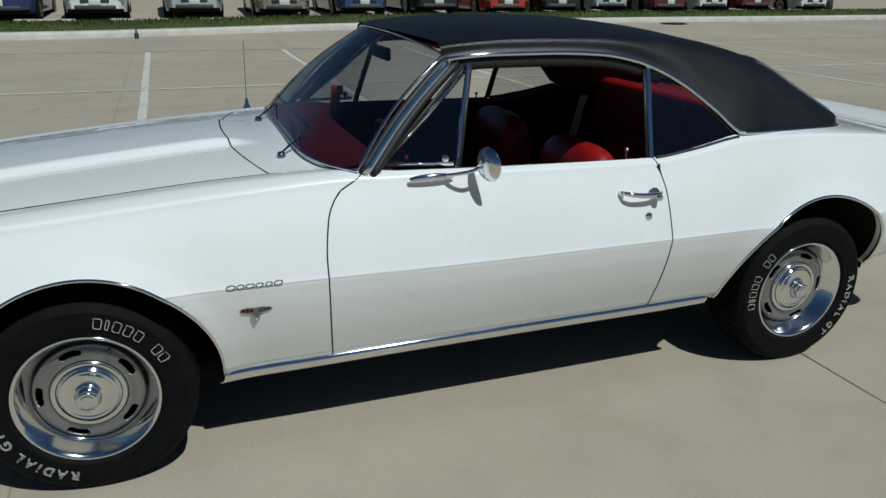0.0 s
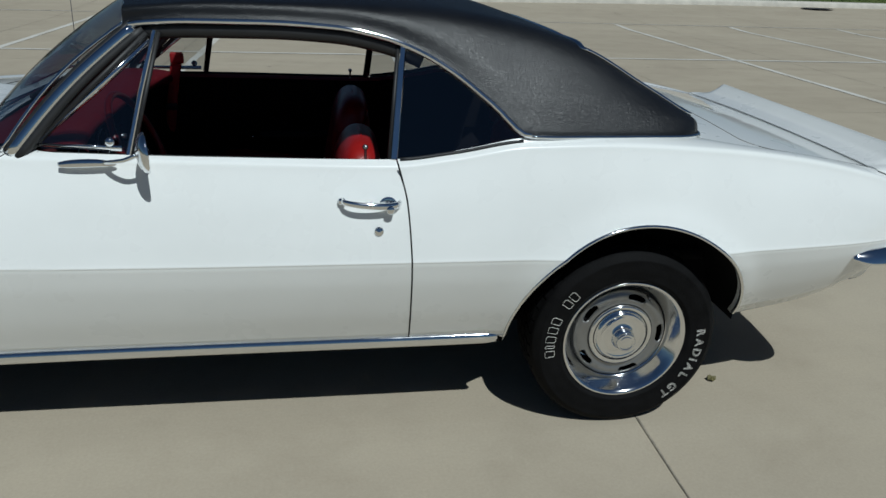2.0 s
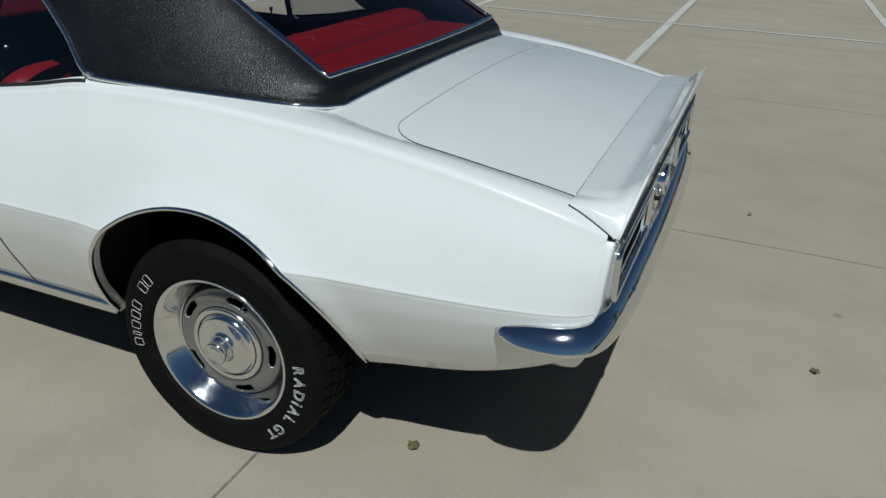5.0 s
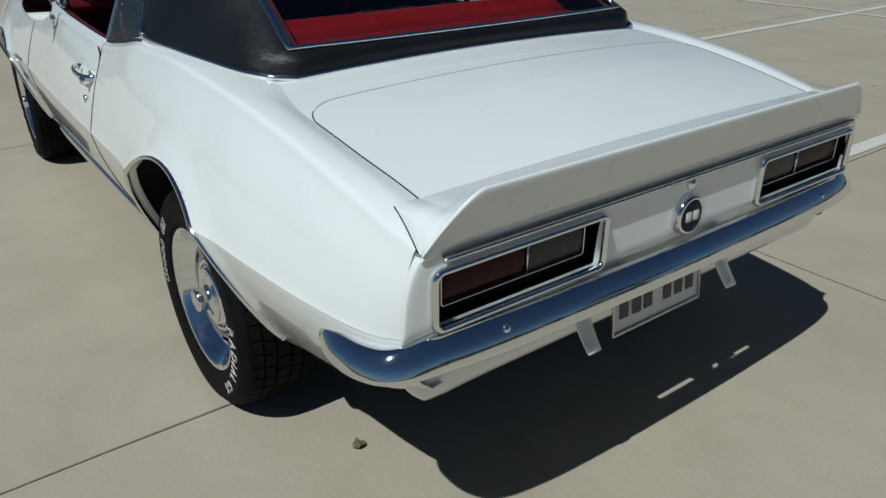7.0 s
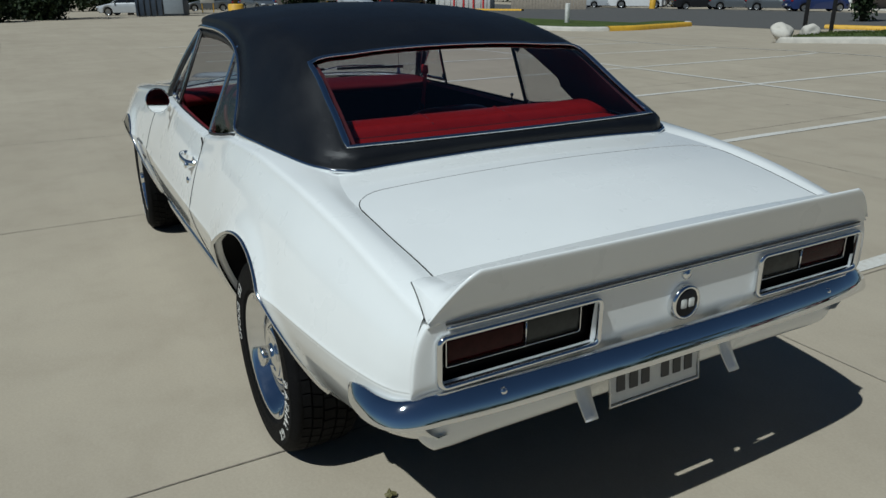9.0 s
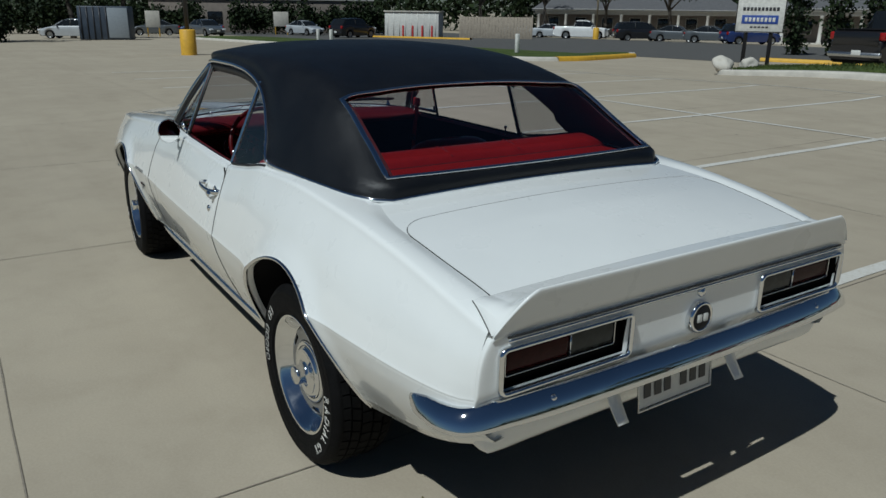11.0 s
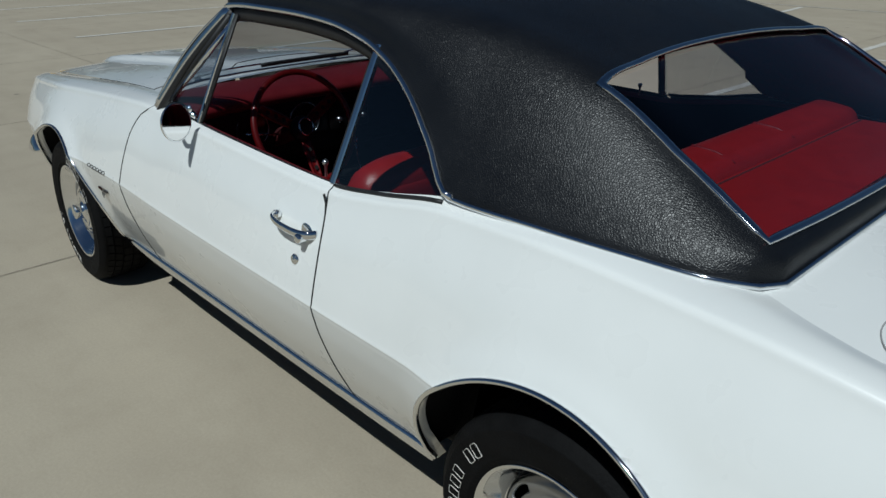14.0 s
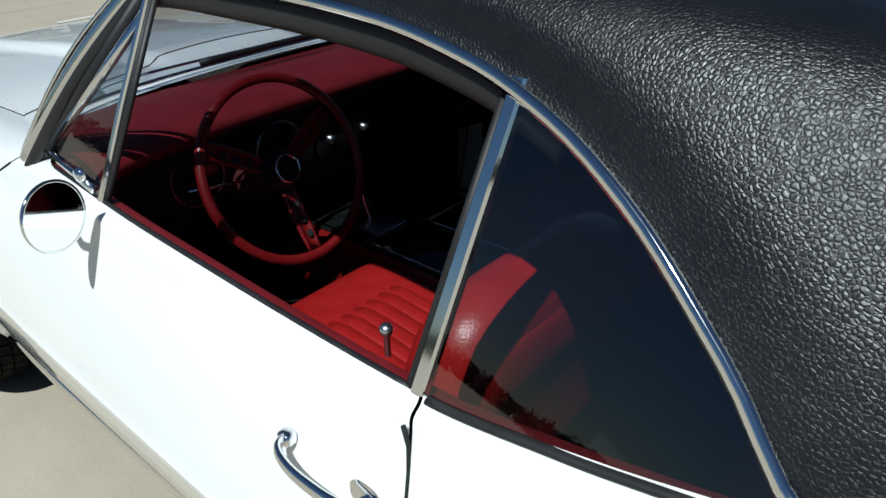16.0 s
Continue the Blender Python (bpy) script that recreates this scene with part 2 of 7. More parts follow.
def thing(name, label, category, group="", kind="", at=(0, 0, 0), rz=0):
    ob = new(name)
    ob.matrix_world = pose(*at, 0, 0, rz)
    return tagged(ob, label, category, group, kind)


def grid_bm(g, close_u=False, close_v=False, bm=None):
    """A sheet of quads over rows of points."""
    bm = bm or bmesh.new()
    vs = [[bm.verts.new(p) for p in row] for row in g]
    nu, nv = len(vs), len(vs[0])
    for i in range(nu if close_u else nu - 1):
        for j in range(nv if close_v else nv - 1):
            q = [vs[i][j], vs[(i + 1) % nu][j], vs[(i + 1) % nu][(j + 1) % nv], vs[i][(j + 1) % nv]]
            if len(set(q)) == 4:
                bm.faces.new(q)
    return bm


def weld(bm, d=1e-4):
    bmesh.ops.remove_doubles(bm, verts=bm.verts, dist=d)
    return bm


def solid(bm, d):
    """Gives a sheet a thickness d towards the back of its faces."""
    bmesh.ops.recalc_face_normals(bm, faces=bm.faces)
    bmesh.ops.solidify(bm, geom=bm.faces[:], thickness=d)
    return bm


def box_bm(c, s, bevel=0.0, seg=2, bm=None, rot=None):
    b2 = bmesh.new()
    bmesh.ops.create_cube(b2, size=1, matrix=Matrix.Diagonal((*s, 1)))
    if bevel:
        bmesh.ops.bevel(b2, geom=b2.edges[:], offset=bevel, segments=seg, profile=0.5, affect="EDGES")
    mat = Matrix.Translation(c) @ (rot.to_4x4() if rot else Matrix.Identity(4))
    b2.transform(mat)
    if bm is None:
        return b2
    return join_bm(bm, b2)


def join_bm(bm, other):
    me = bpy.data.meshes.new("tmp")
    other.to_mesh(me)
    other.free()
    bm.from_mesh(me)
    bpy.data.meshes.remove(me)
    return bm


def tube_bm(pts, ra, rb=None, seg=8, closed=False, up=(0, 0, 1), bm=None, taper=None):
    """A rod along points: ra across (sideways), rb along up."""
    bm = bm or bmesh.new()
    rb = rb or ra
    pts = [Vector(p) for p in pts]
    n = len(pts)
    rows = []
    for i, p in enumerate(pts):
        a = pts[(i - 1) % n] if closed or i else p
        b = pts[(i + 1) % n] if closed or i < n - 1 else p
        t = (b - a).normalized()
        side = t.cross(Vector(up))
        side = side.normalized() if side.length > 1e-6 else Vector((1, 0, 0))
        v = side.cross(t)
        k = taper(i / max(n - 1, 1)) if taper else 1
        rows.append([p + side * (math.cos(w) * ra * k) + v * (math.sin(w) * rb * k) for w in (2 * math.pi * j / seg for j in range(seg))])
    grid_bm(rows, closed, True, bm)
    if not closed:
        bm.verts.ensure_lookup_table()
        for base in (len(bm.verts) - n * seg, len(bm.verts) - seg):
            bm.faces.new([bm.verts[base + j] for j in range(seg)])
    return bm


def strip_bm(pts, across, out, width, thick, bm=None):
    """A flat bar along points: width along across, thickness along out, its edges bevelled."""
    a, o = Vector(across).normalized(), Vector(out).normalized()
    w, h, c = width / 2, thick / 2, min(width, thick) * 0.22
    prof = [(-w, -h), (w, -h), (w, h - c), (w - c, h), (-w + c, h), (-w, h - c)]
    rows = [[Vector(p) + a * u + o * v for u, v in prof] for p in pts]
    bm = grid_bm(rows, False, True, bm)
    bm.verts.ensure_lookup_table()
    n = len(bm.verts)
    bm.faces.new([bm.verts[n - len(rows) * 6 + j] for j in range(6)])
    bm.faces.new([bm.verts[n - 6 + j] for j in range(6)])
    return bm


def lathe_bm(prof, seg=48, bm=None, c=(0, 0, 0), axis="y"):
    """Turns a profile of (radius, along) round an axis through c."""
    rows = []
    for r, a in prof:
        row = []
        for j in range(seg):
            w = 2 * math.pi * j / seg
            p = (r * math.cos(w), a, r * math.sin(w)) if axis == "y" else (r * math.cos(w), r * math.sin(w), a)
            if axis == "x":
                p = (a, r * math.cos(w), r * math.sin(w))
            row.append(Vector(p) + Vector(c))
        rows.append(row)
    return grid_bm(rows, False, True, bm)


def pchip(table):
    """A smooth function through (x, y) pairs with no overshoot."""
    xs, ys = np.array([p[0] for p in table], float), np.array([p[1] for p in table], float)
    h, d = np.diff(xs), np.diff(ys) / np.diff(xs)
    m = np.zeros(len(xs))
    m[0], m[-1] = d[0], d[-1]
    for i in range(1, len(xs) - 1):
        if d[i - 1] * d[i] > 0:
            w1, w2 = 2 * h[i] + h[i - 1], h[i] + 2 * h[i - 1]
            m[i] = (w1 + w2) / (w1 / d[i - 1] + w2 / d[i])

    def f(x):
        x = min(max(x, xs[0]), xs[-1])
        i = min(int(np.searchsorted(xs, x, side="right")) - 1, len(h) - 1)
        i = max(i, 0)
        t = (x - xs[i]) / h[i]
        return float((2 * t**3 - 3 * t**2 + 1) * ys[i] + (t**3 - 2 * t**2 + t) * h[i] * m[i] + (-2 * t**3 + 3 * t**2) * ys[i + 1] + (t**3 - t**2) * h[i] * m[i + 1])

    return f


def spline(pts, n):
    """n points evenly by parameter along a Catmull-Rom curve (centripetal knots) through pts."""
    p = np.array(pts, float)
    k = np.r_[0, np.cumsum(np.linalg.norm(np.diff(p, axis=0), axis=1) ** 0.5 + 1e-9)]
    m = np.zeros_like(p)
    m[1:-1] = (p[2:] - p[:-2]) / (k[2:] - k[:-2])[:, None]
    m[0], m[-1] = (p[1] - p[0]) / (k[1] - k[0]), (p[-1] - p[-2]) / (k[-1] - k[-2])
    u = np.linspace(0, k[-1], n)
    i = np.clip(np.searchsorted(k, u, side="right") - 1, 0, len(k) - 2)
    h = (k[i + 1] - k[i])[:, None]
    t = (u - k[i])[:, None] / h
    out = (2 * t**3 - 3 * t**2 + 1) * p[i] + (t**3 - 2 * t**2 + t) * h * m[i] + (-2 * t**3 + 3 * t**2) * p[i + 1] + (t**3 - t**2) * h * m[i + 1]
    return [tuple(q) for q in out.tolist()]


def text_mesh(chars, size, outline=0.0, depth=0.0, bold=0.0, space=1.0):
    """The mesh of a line of writing in the built-in font, centred, in the xy plane."""
    cu = bpy.data.curves.new("writing", "FONT")
    cu.body, cu.size, cu.align_x, cu.align_y = chars, size, "CENTER", "CENTER"
    cu.resolution_u = 3
    cu.offset = bold
    cu.space_character = space
    if outline:
        cu.fill_mode, cu.bevel_depth, cu.bevel_resolution = "NONE", outline, 0
    else:
        cu.extrude = depth
    ob = bpy.data.objects.new("writing", cu)
    scene.collection.objects.link(ob)
    dg = bpy.context.evaluated_depsgraph_get()
    me = bpy.data.meshes.new_from_object(ob.evaluated_get(dg))
    bpy.data.objects.remove(ob)
    bpy.data.curves.remove(cu)
    return me


# ---------------------------------------------------------------- ground
def flat_bm(x0, y0, x1, y1, z0, z1):
    return box_bm(((x0 + x1) / 2, (y0 + y1) / 2, (z0 + z1) / 2), (x1 - x0, y1 - y0, z1 - z0))


def gz(x, y):
    """Height of the lot: level round the car, falling gently to the west and rising to the north strip."""
    w = min(max((x + 10) / 6, 0), 1)
    w = w * w * (3 - 2 * w)
    r = math.hypot(x - 2, y)
    west = -0.016 * min(max(r - 12, 0), 75) if x < 2 or y < 0 else 0.0
    north = 0.035 * min(max(y - 13, 0), 14) if y > 0 else 0.0
    return (1 - w) * west + w * north


gx = [-900, -300, -130] + list(np.linspace(-90, -24, 23)) + list(np.linspace(-22, 32, 55)) + [36, 42, 60, 120, 300, 900]
gy = [-900, -300, -100, -60, -40, -30] + list(np.linspace(-24, 34, 59)) + list(np.linspace(37, 70, 12)) + [85, 120, 300, 900]
ground = part("ground", grid_bm([[(x, y, gz(x, y)) for y in gy] for x in gx]), M["concrete"])
tagged(ground, "tan concrete parking lot, worn and faintly stained", "ground", kind="structure")
JX = [2.836 + 3.13 * k for k in range(-8, 9)]
JY = [-1.70 + 3.08 * k for k in range(-4, 6)]


def joint(x0, y0, x1, y1, w, seed):
    rnd = random.Random(seed)
    n = max(int(math.hypot(x1 - x0, y1 - y0) / 0.25), 2)
    d = Vector((x1 - x0, y1 - y0, 0)).normalized()
    s = Vector((-d.y, d.x, 0))
    vs, fs = [], []
    for i in range(n + 1):
        p = Vector((x0, y0, 0.004)).lerp(Vector((x1, y1, 0.004)), i / n)
        p.z += gz(p.x, p.y)
        ww = w * (0.7 + 0.6 * rnd.random())
        o = s * (rnd.random() - 0.5) * 0.006
        vs += [p + o - s * ww / 2, p + o + s * ww / 2]
        if i:
            fs.append((2 * i - 2, 2 * i, 2 * i + 1, 2 * i - 1))
    return vs, fs


for i, x in enumerate(JX):
    ob = part("pavement_joint", joint(x, -14, x, 16.2, 0.006, i), M["joint"], smooth=False)
    tagged(ob, "thin dark control joint in concrete", "joint", kind="structure")
for i, y in enumerate(JY):
    ob = part("pavement_joint", joint(-22, y, 30, y, 0.006, 100 + i), M["joint"] if y < 0 else M["joint_pale"], smooth=False)
    tagged(ob, "thin dark control joint in concrete", "joint", kind="structure")


def stripe(x0, y0, x1, y1, z=0.005, mat="stall_line", label="worn white parking stall line on concrete"):
    bm = bmesh.new()
    n = max(int(max(x1 - x0, y1 - y0) / 0.3), 1)
    rnd = random.Random(int(x0 * 100 + y0 * 10))
    g = []
    for i in range(n + 1):
        e = (rnd.random() - 0.5) * 0.012
        if y1 - y0 > x1 - x0:
            y = y0 + (y1 - y0) * i / n
            g.append([(x0 + e, y, z + gz(x0, y)), (x1 + e, y, z + gz(x0, y))])
        else:
            x = x0 + (x1 - x0) * i / n
            g.append([(x, y0 + e, z + gz(x, y0)), (x, y1 + e, z + gz(x, y0))])
    ob = part("parking_line", grid_bm(g, bm=bm), M[mat], smooth=False)
    tagged(ob, label, "line", "parking lines", "structure")


for k in range(-6, 6):
    x = 0.0 + 2.755 * k
    stripe(x - 0.05, 2.0, x + 0.05, 8.38)
    stripe(x - 0.05, 8.48, x + 0.05, 13.8)
stripe(-17, 8.385, 14.4, 8.475, 0.006, label="worn white line along the stall heads")
stripe(-30, 13.9, 30, 13.98, 0.006, "line_faint", "faded yellowish edge line on concrete")


# ---------------------------------------------------------------- the car
# x runs from the front axle to the tail, y from the driver's side (negative) to the other, z up.
WB, HUB_Z, HUB_Y = 2.746, 0.322, 0.83
car = thing("coupe_car", "white two-door muscle coupe, black vinyl roof, red interior, on concrete", "car")

f_yc = pchip([(-0.93, 0.58), (-0.88, 0.655), (-0.78, 0.722), (-0.6, 0.775), (-0.4, 0.812), (-0.2, 0.838), (0.2, 0.852), (0.6, 0.852), (1.1, 0.868), (1.6, 0.880), (2.1, 0.890), (2.75, 0.897), (3.1, 0.888), (3.4, 0.862), (3.58, 0.832), (3.68, 0.80), (3.715, 0.77)])
f_zc = pchip([(-0.93, 0.59), (-0.6, 0.635), (-0.2, 0.658), (0.26, 0.652), (0.8, 0.648), (1.3, 0.647), (2.0, 0.650), (2.75, 0.655), (3.3, 0.662), (3.72, 0.660)])
f_zr = pchip([(-0.93, 0.44), (-0.6, 0.38), (-0.38, 0.34), (0.3, 0.270), (0.5, 0.284), (1.4, 0.300), (2.35, 0.305), (3.0, 0.36), (3.17, 0.37), (3.4, 0.405), (3.6, 0.468), (3.72, 0.53)])
f_yr = pchip([(-0.93, 0.53), (-0.7, 0.65), (-0.45, 0.695), (0.3, 0.715), (0.8, 0.735), (2.3, 0.75), (3.17, 0.745), (3.5, 0.735), (3.72, 0.705)])
f_yb = pchip([(-0.93, 0.52), (-0.88, 0.595), (-0.75, 0.655), (-0.4, 0.710), (0.0, 0.742), (0.5, 0.738), (0.88, 0.742), (1.4, 0.772), (2.0, 0.785), (2.2, 0.782), (2.38, 0.778), (2.7, 0.772), (3.0, 0.770), (3.3, 0.765), (3.6, 0.752), (3.72, 0.735)])
f_zb = pchip([(-0.93, 0.72), (-0.88, 0.775), (-0.75, 0.818), (-0.4, 0.856), (0.0, 0.890), (0.5, 0.927), (0.88, 0.946), (1.4, 0.940), (1.97, 0.930), (2.15, 0.950), (2.38, 0.985), (2.6, 0.988), (3.0, 0.968), (3.3, 0.934), (3.6, 0.872), (3.72, 0.835)])
f_ys = pchip([(-0.93, 0.46), (-0.8, 0.54), (-0.6, 0.575), (0.0, 0.605), (0.6, 0.615), (0.9, 0.66), (1.0, 0.722), (1.97, 0.764), (2.3, 0.757), (2.38, 0.752), (2.6, 0.70), (2.8, 0.665), (2.95, 0.63), (3.1, 0.664), (3.2, 0.678), (3.4, 0.675), (3.62, 0.664), (3.72, 0.67)])
f_zs = pchip([(-0.93, 0.755), (-0.85, 0.800), (-0.7, 0.830), (-0.4, 0.862), (0.0, 0.900), (0.5, 0.938), (0.9, 0.952), (1.0, 0.944), (1.97, 0.933), (2.2, 0.968), (2.38, 1.000), (2.6, 0.993), (2.8, 0.988), (2.95, 0.976), (3.1, 0.957), (3.3, 0.930), (3.62, 0.873), (3.72, 0.85)])
ARCHES = ((0.0, 0.335, 0.392), (2.752, 0.338, 0.412))


def section_at(x, n=121):
    """Half section of the body at x, from the sill up over the shoulder to the hood or deck seam."""
    yc, zc, zr, yr, yb, zb, ys, zs = (f(x) for f in (f_yc, f_zc, f_zr, f_yr, f_yb, f_zb, f_ys, f_zs))
    yu, zu = yb + 0.013, zb - 0.028

    def low(k, out):
        return (yr + (yc - yr) * k + out, zr + (zc - zr) * k)

    def high(k, out):
        return (yc + (yu - yc) * k + out, zc + (zu - zc) * k)

    pts = [(yr, zr), low(0.14, 0.012), low(0.17, 0.0135), low(0.45, 0.019), low(0.75, 0.0145), low(0.95, 0.0035), (yc - 0.0012, zc - 0.0030), (yc, zc + 0.0015), high(0.05, 0.0008), high(0.30, 0.006), high(0.65, 0.008),
           (yu, zu), (yb + 0.004, zb - 0.008), (yb - 0.010, zb + 0.0005), (0.55 * yb + 0.45 * ys - 0.010, 0.4 * zb + 0.6 * zs + 0.006), (ys, zs)]
    return spline(pts, n)


X_TAB = np.linspace(-0.93, 3.72, 466)
SEC_TAB = np.array([section_at(x) for x in X_TAB])


def side_section(x, n=121):
    """The half section at x, read off the table of sections: 121 points."""
    f = min(max((x + 0.93) / 0.01, 0), len(X_TAB) - 1.001)
    i = int(f)
    return SEC_TAB[i] * (1 - (f - i)) + SEC_TAB[i + 1] * (f - i)


def section_y(x, z):
    """Half width of the body at x and height z."""
    sec = side_section(x)
    sec = sec[:int(np.argmax(sec[:, 0] < f_yb(x) + 0.002)) or 100]
    return float(np.interp(z, sec[:, 1], sec[:, 0]))


def arch_z(x):
    best = -1.0
    for cx, cz, r in ARCHES:
        if abs(x - cx) < r:
            best = max(best, cz + math.sqrt(r * r - (x - cx) ** 2))
    return best


f_door_front = pchip([(0.29, 0.758), (0.5, 0.742), (0.68, 0.735), (0.82, 0.752), (0.90, 0.795), (0.935, 0.855), (0.96, 0.90)])
f_door_rear = pchip([(0.29, 2.022), (0.5, 2.018), (0.66, 2.014), (0.82, 2.003), (0.91, 1.982), (0.96, 1.968)])


def edge_const(v):
    return lambda z: v


def edge_x(f):
    """Where an edge x = f(z) lies on each of the 121 rows of the sections."""
    x = np.full(121, f(0.66))
    for _ in range(6):
        i = np.clip(((x + 0.93) / 0.01), 0, len(X_TAB) - 1.001).astype(int)
        x = 0.4 * x + 0.6 * np.array([f(z) for z in SEC_TAB[i, np.arange(121), 1]])
    return x


def side_panel(s, left, right, cols, u0=0.0, u1=1.0, rows=121, extra=()):
    """One sheet of the body side between two edges x = left(z), right(z); cut out over the wheels."""
    dense = 121
    ts = sorted(set(np.round(np.r_[np.linspace(0, 1, cols), extra], 5)))
    out = []
    xl, xr = edge_x(left), edge_x(right)
    for t in ts:
        col = []
        xx = xl + (xr - xl) * t
        f = np.clip((xx + 0.93) / 0.01, 0, len(X_TAB) - 1.001)
        i = f.astype(int)
        w = (f - i)[:, None]
        k = np.arange(dense)
        yz = SEC_TAB[i, k] * (1 - w) + SEC_TAB[i + 1, k] * w
        col = [(float(a), float(b), float(c)) for a, (b, c) in zip(xx, yz)]
        start = u0 * (dense - 1)
        for k in range(int(dense * 0.75)):
            if col[k][2] < arch_z(col[k][0]):
                start = max(start, k + 1)
        if start > u0 * (dense - 1):
            # the cut itself lies between two samples
            k = int(start)
            a, b = col[k - 1], col[k]
            za = arch_z(b[0])
            w = (za - a[2]) / (b[2] - a[2]) if b[2] > a[2] else 1
            start = k - 1 + min(max(w, 0), 1)
        pts = []
        for j in range(rows):
            u = max(start, (dense - 1) * (u0 + (u1 - u0) * j / (rows - 1)))
            i = min(int(u), dense - 2)
            w = u - i
            p = [col[i][c] * (1 - w) + col[i + 1][c] * w for c in range(3)]
            flare = 0.0
            for cx, cz, r in ARCHES:
                d = math.hypot(p[0] - cx, p[2] - cz) - r
                if p[2] > 0.30:
                    flare = max(flare, 0.011 * math.exp(-((d / 0.05) ** 2)))
            pts.append((p[0], s * (p[1] + flare), p[2]))
        out.append(pts)
    return out


def arch_cols(x0, x1, cx, r):
    """Column places that follow the round of a wheel arch."""
    return [((cx + r * math.cos(math.pi * i / 48)) - x0) / (x1 - x0) for i in range(49) if x0 <= cx + r * math.cos(math.pi * i / 48) <= x1]


def flange(g, depth, s):
    """Turns the lower edge of a sheet inward, so that it shows a thickness."""
    return [[(p[0][0], p[0][1] - s * depth, p[0][2] + 0.004)] + p for p in g]


GAP = 0.0025


TAIL_X = 3.713


def tail_round(v):
    """Share of the tail's depth at the share v of its half width."""
    return (1 - min(abs(v), 1) ** 9) ** (1 / 9)


DOOR_TOP = next(k for k in range(70, 121) if side_section(1.4)[k][0] < f_yb(1.4) - 0.0165) / 120
for s, who in ((-1, "driver"), (1, "passenger")):
    g = side_panel(s, edge_const(-0.93), lambda z: f_door_front(z) - GAP, 44, extra=arch_cols(-0.93, 0.735, *ARCHES[0][::2]))
    part("front_fender", weld(grid_bm(flange(g, 0.03, s))), M["white"], car)
    g = side_panel(s, lambda z: f_door_front(z) + GAP, lambda z: f_door_rear(z) - GAP, 30, 0.0, DOOR_TOP)
    door = part("door", weld(grid_bm(flange(g, 0.03, s))), M["white"], car)
    g = side_panel(s, lambda z: f_door_rear(z) + GAP, edge_const(TAIL_X), 60, extra=arch_cols(2.015, TAIL_X, *ARCHES[1][::2]))
    part("quarter_panel", weld(grid_bm(flange(g, 0.03, s))), M["white"], car)
    # dark gaps at the door's edges
    for f, nm in ((f_door_front, "door_seam"), (f_door_rear, "door_seam")):
        pts = []
        for k in range(0, 101, 4):
            z = 0.30 + ((0.932 if f is f_door_front else 0.921) - 0.30) * k / 100
            x = f(z)
            pts.append((x, s * (section_y(x, z) - 0.001), z))
        part(nm, tube_bm(pts, 0.0028, 0.0032, 6, up=(0, 1, 0)), M["gap"], car)
    # bright trim along the sill and round the arches
    pts = [(x, s * (f_yr(x) + 0.021), f_zr(x) + 0.018) for x in np.linspace(0.375, 2.335, 40)]
    part("sill_moulding", tube_bm(pts, 0.013, 0.021, 12), M["chrome"], car, "bright metal sill moulding")
    for cx, cz, r in ARCHES:
        pts = []
        e0 = -3 if cx < 1 else 5.5
        for i in range(61):
            w = math.radians(e0 + (183 - e0) * i / 60)
            x, z = cx + r * math.cos(w), cz + r * math.sin(w)
            pts.append((x, s * (section_y(x, max(z, f_zr(x))) + 0.011), z))
        part("wheel_arch_moulding", tube_bm(pts, 0.006, 0.008, 8, up=(0, 1, 0)), M["chrome"], car, "thin bright wheel arch moulding")
        rows = []
        for i in range(33):
            w = math.radians(0 + 180 * i / 32)
            rows.append([(cx + (r + 0.012) * math.cos(w), s * y, cz + (r + 0.012) * math.sin(w)) for y in (max(section_y(cx + r * math.cos(w), max(cz + r * math.sin(w), 0.36)) - 0.004, 0.72), 0.70, 0.56, 0.50)] + [(cx, s * 0.50, cz)])
        part("wheel_well", grid_bm(rows), M["under"], car, "black wheel well")

# ---- upper panels
def top_sheet(x0, x1, nx, ny, zf, half):
    return [[(x, y, zf(x, y)) for y in (half(x) * v for v in np.linspace(-1, 1, ny))] for x in np.linspace(x0, x1, nx)]


def hood_z(x, y):
    c = 1 - (y / 0.62) ** 2
    z = f_zs(x) + 0.030 * c
    w = 0.20 + 0.05 * (0.6 - x) / 1.4
    e = min(max((w + 0.040 - abs(y)) / 0.040, 0), 1)
    e = e * e * (3 - 2 * e)
    k = min(max((0.60 - x) / 0.12, 0.0), 1.0)
    return z + 0.024 * e * k


def hood_x(y):
    """The hood's rear edge, bowed rearward towards the fenders."""
    return 0.495 + 0.27 * y * y


HOOD_X = hood_x(0.612)
g = [[(x, y, hood_z(x, y)) for y, x in ((v * (f_ys(xx) - 0.003), -0.90 + (hood_x(v * 0.612) - 0.003 + 0.90) * (xx + 0.90) / (HOOD_X + 0.90)) for v in np.linspace(-1, 1, 61))] for xx in np.linspace(-0.90, HOOD_X, 40)]
part("hood", grid_bm(g), M["white"], car)


def ws_base(y):
    return 0.705 + 0.17 * min(abs(y) / 0.736, 1.05) ** 6


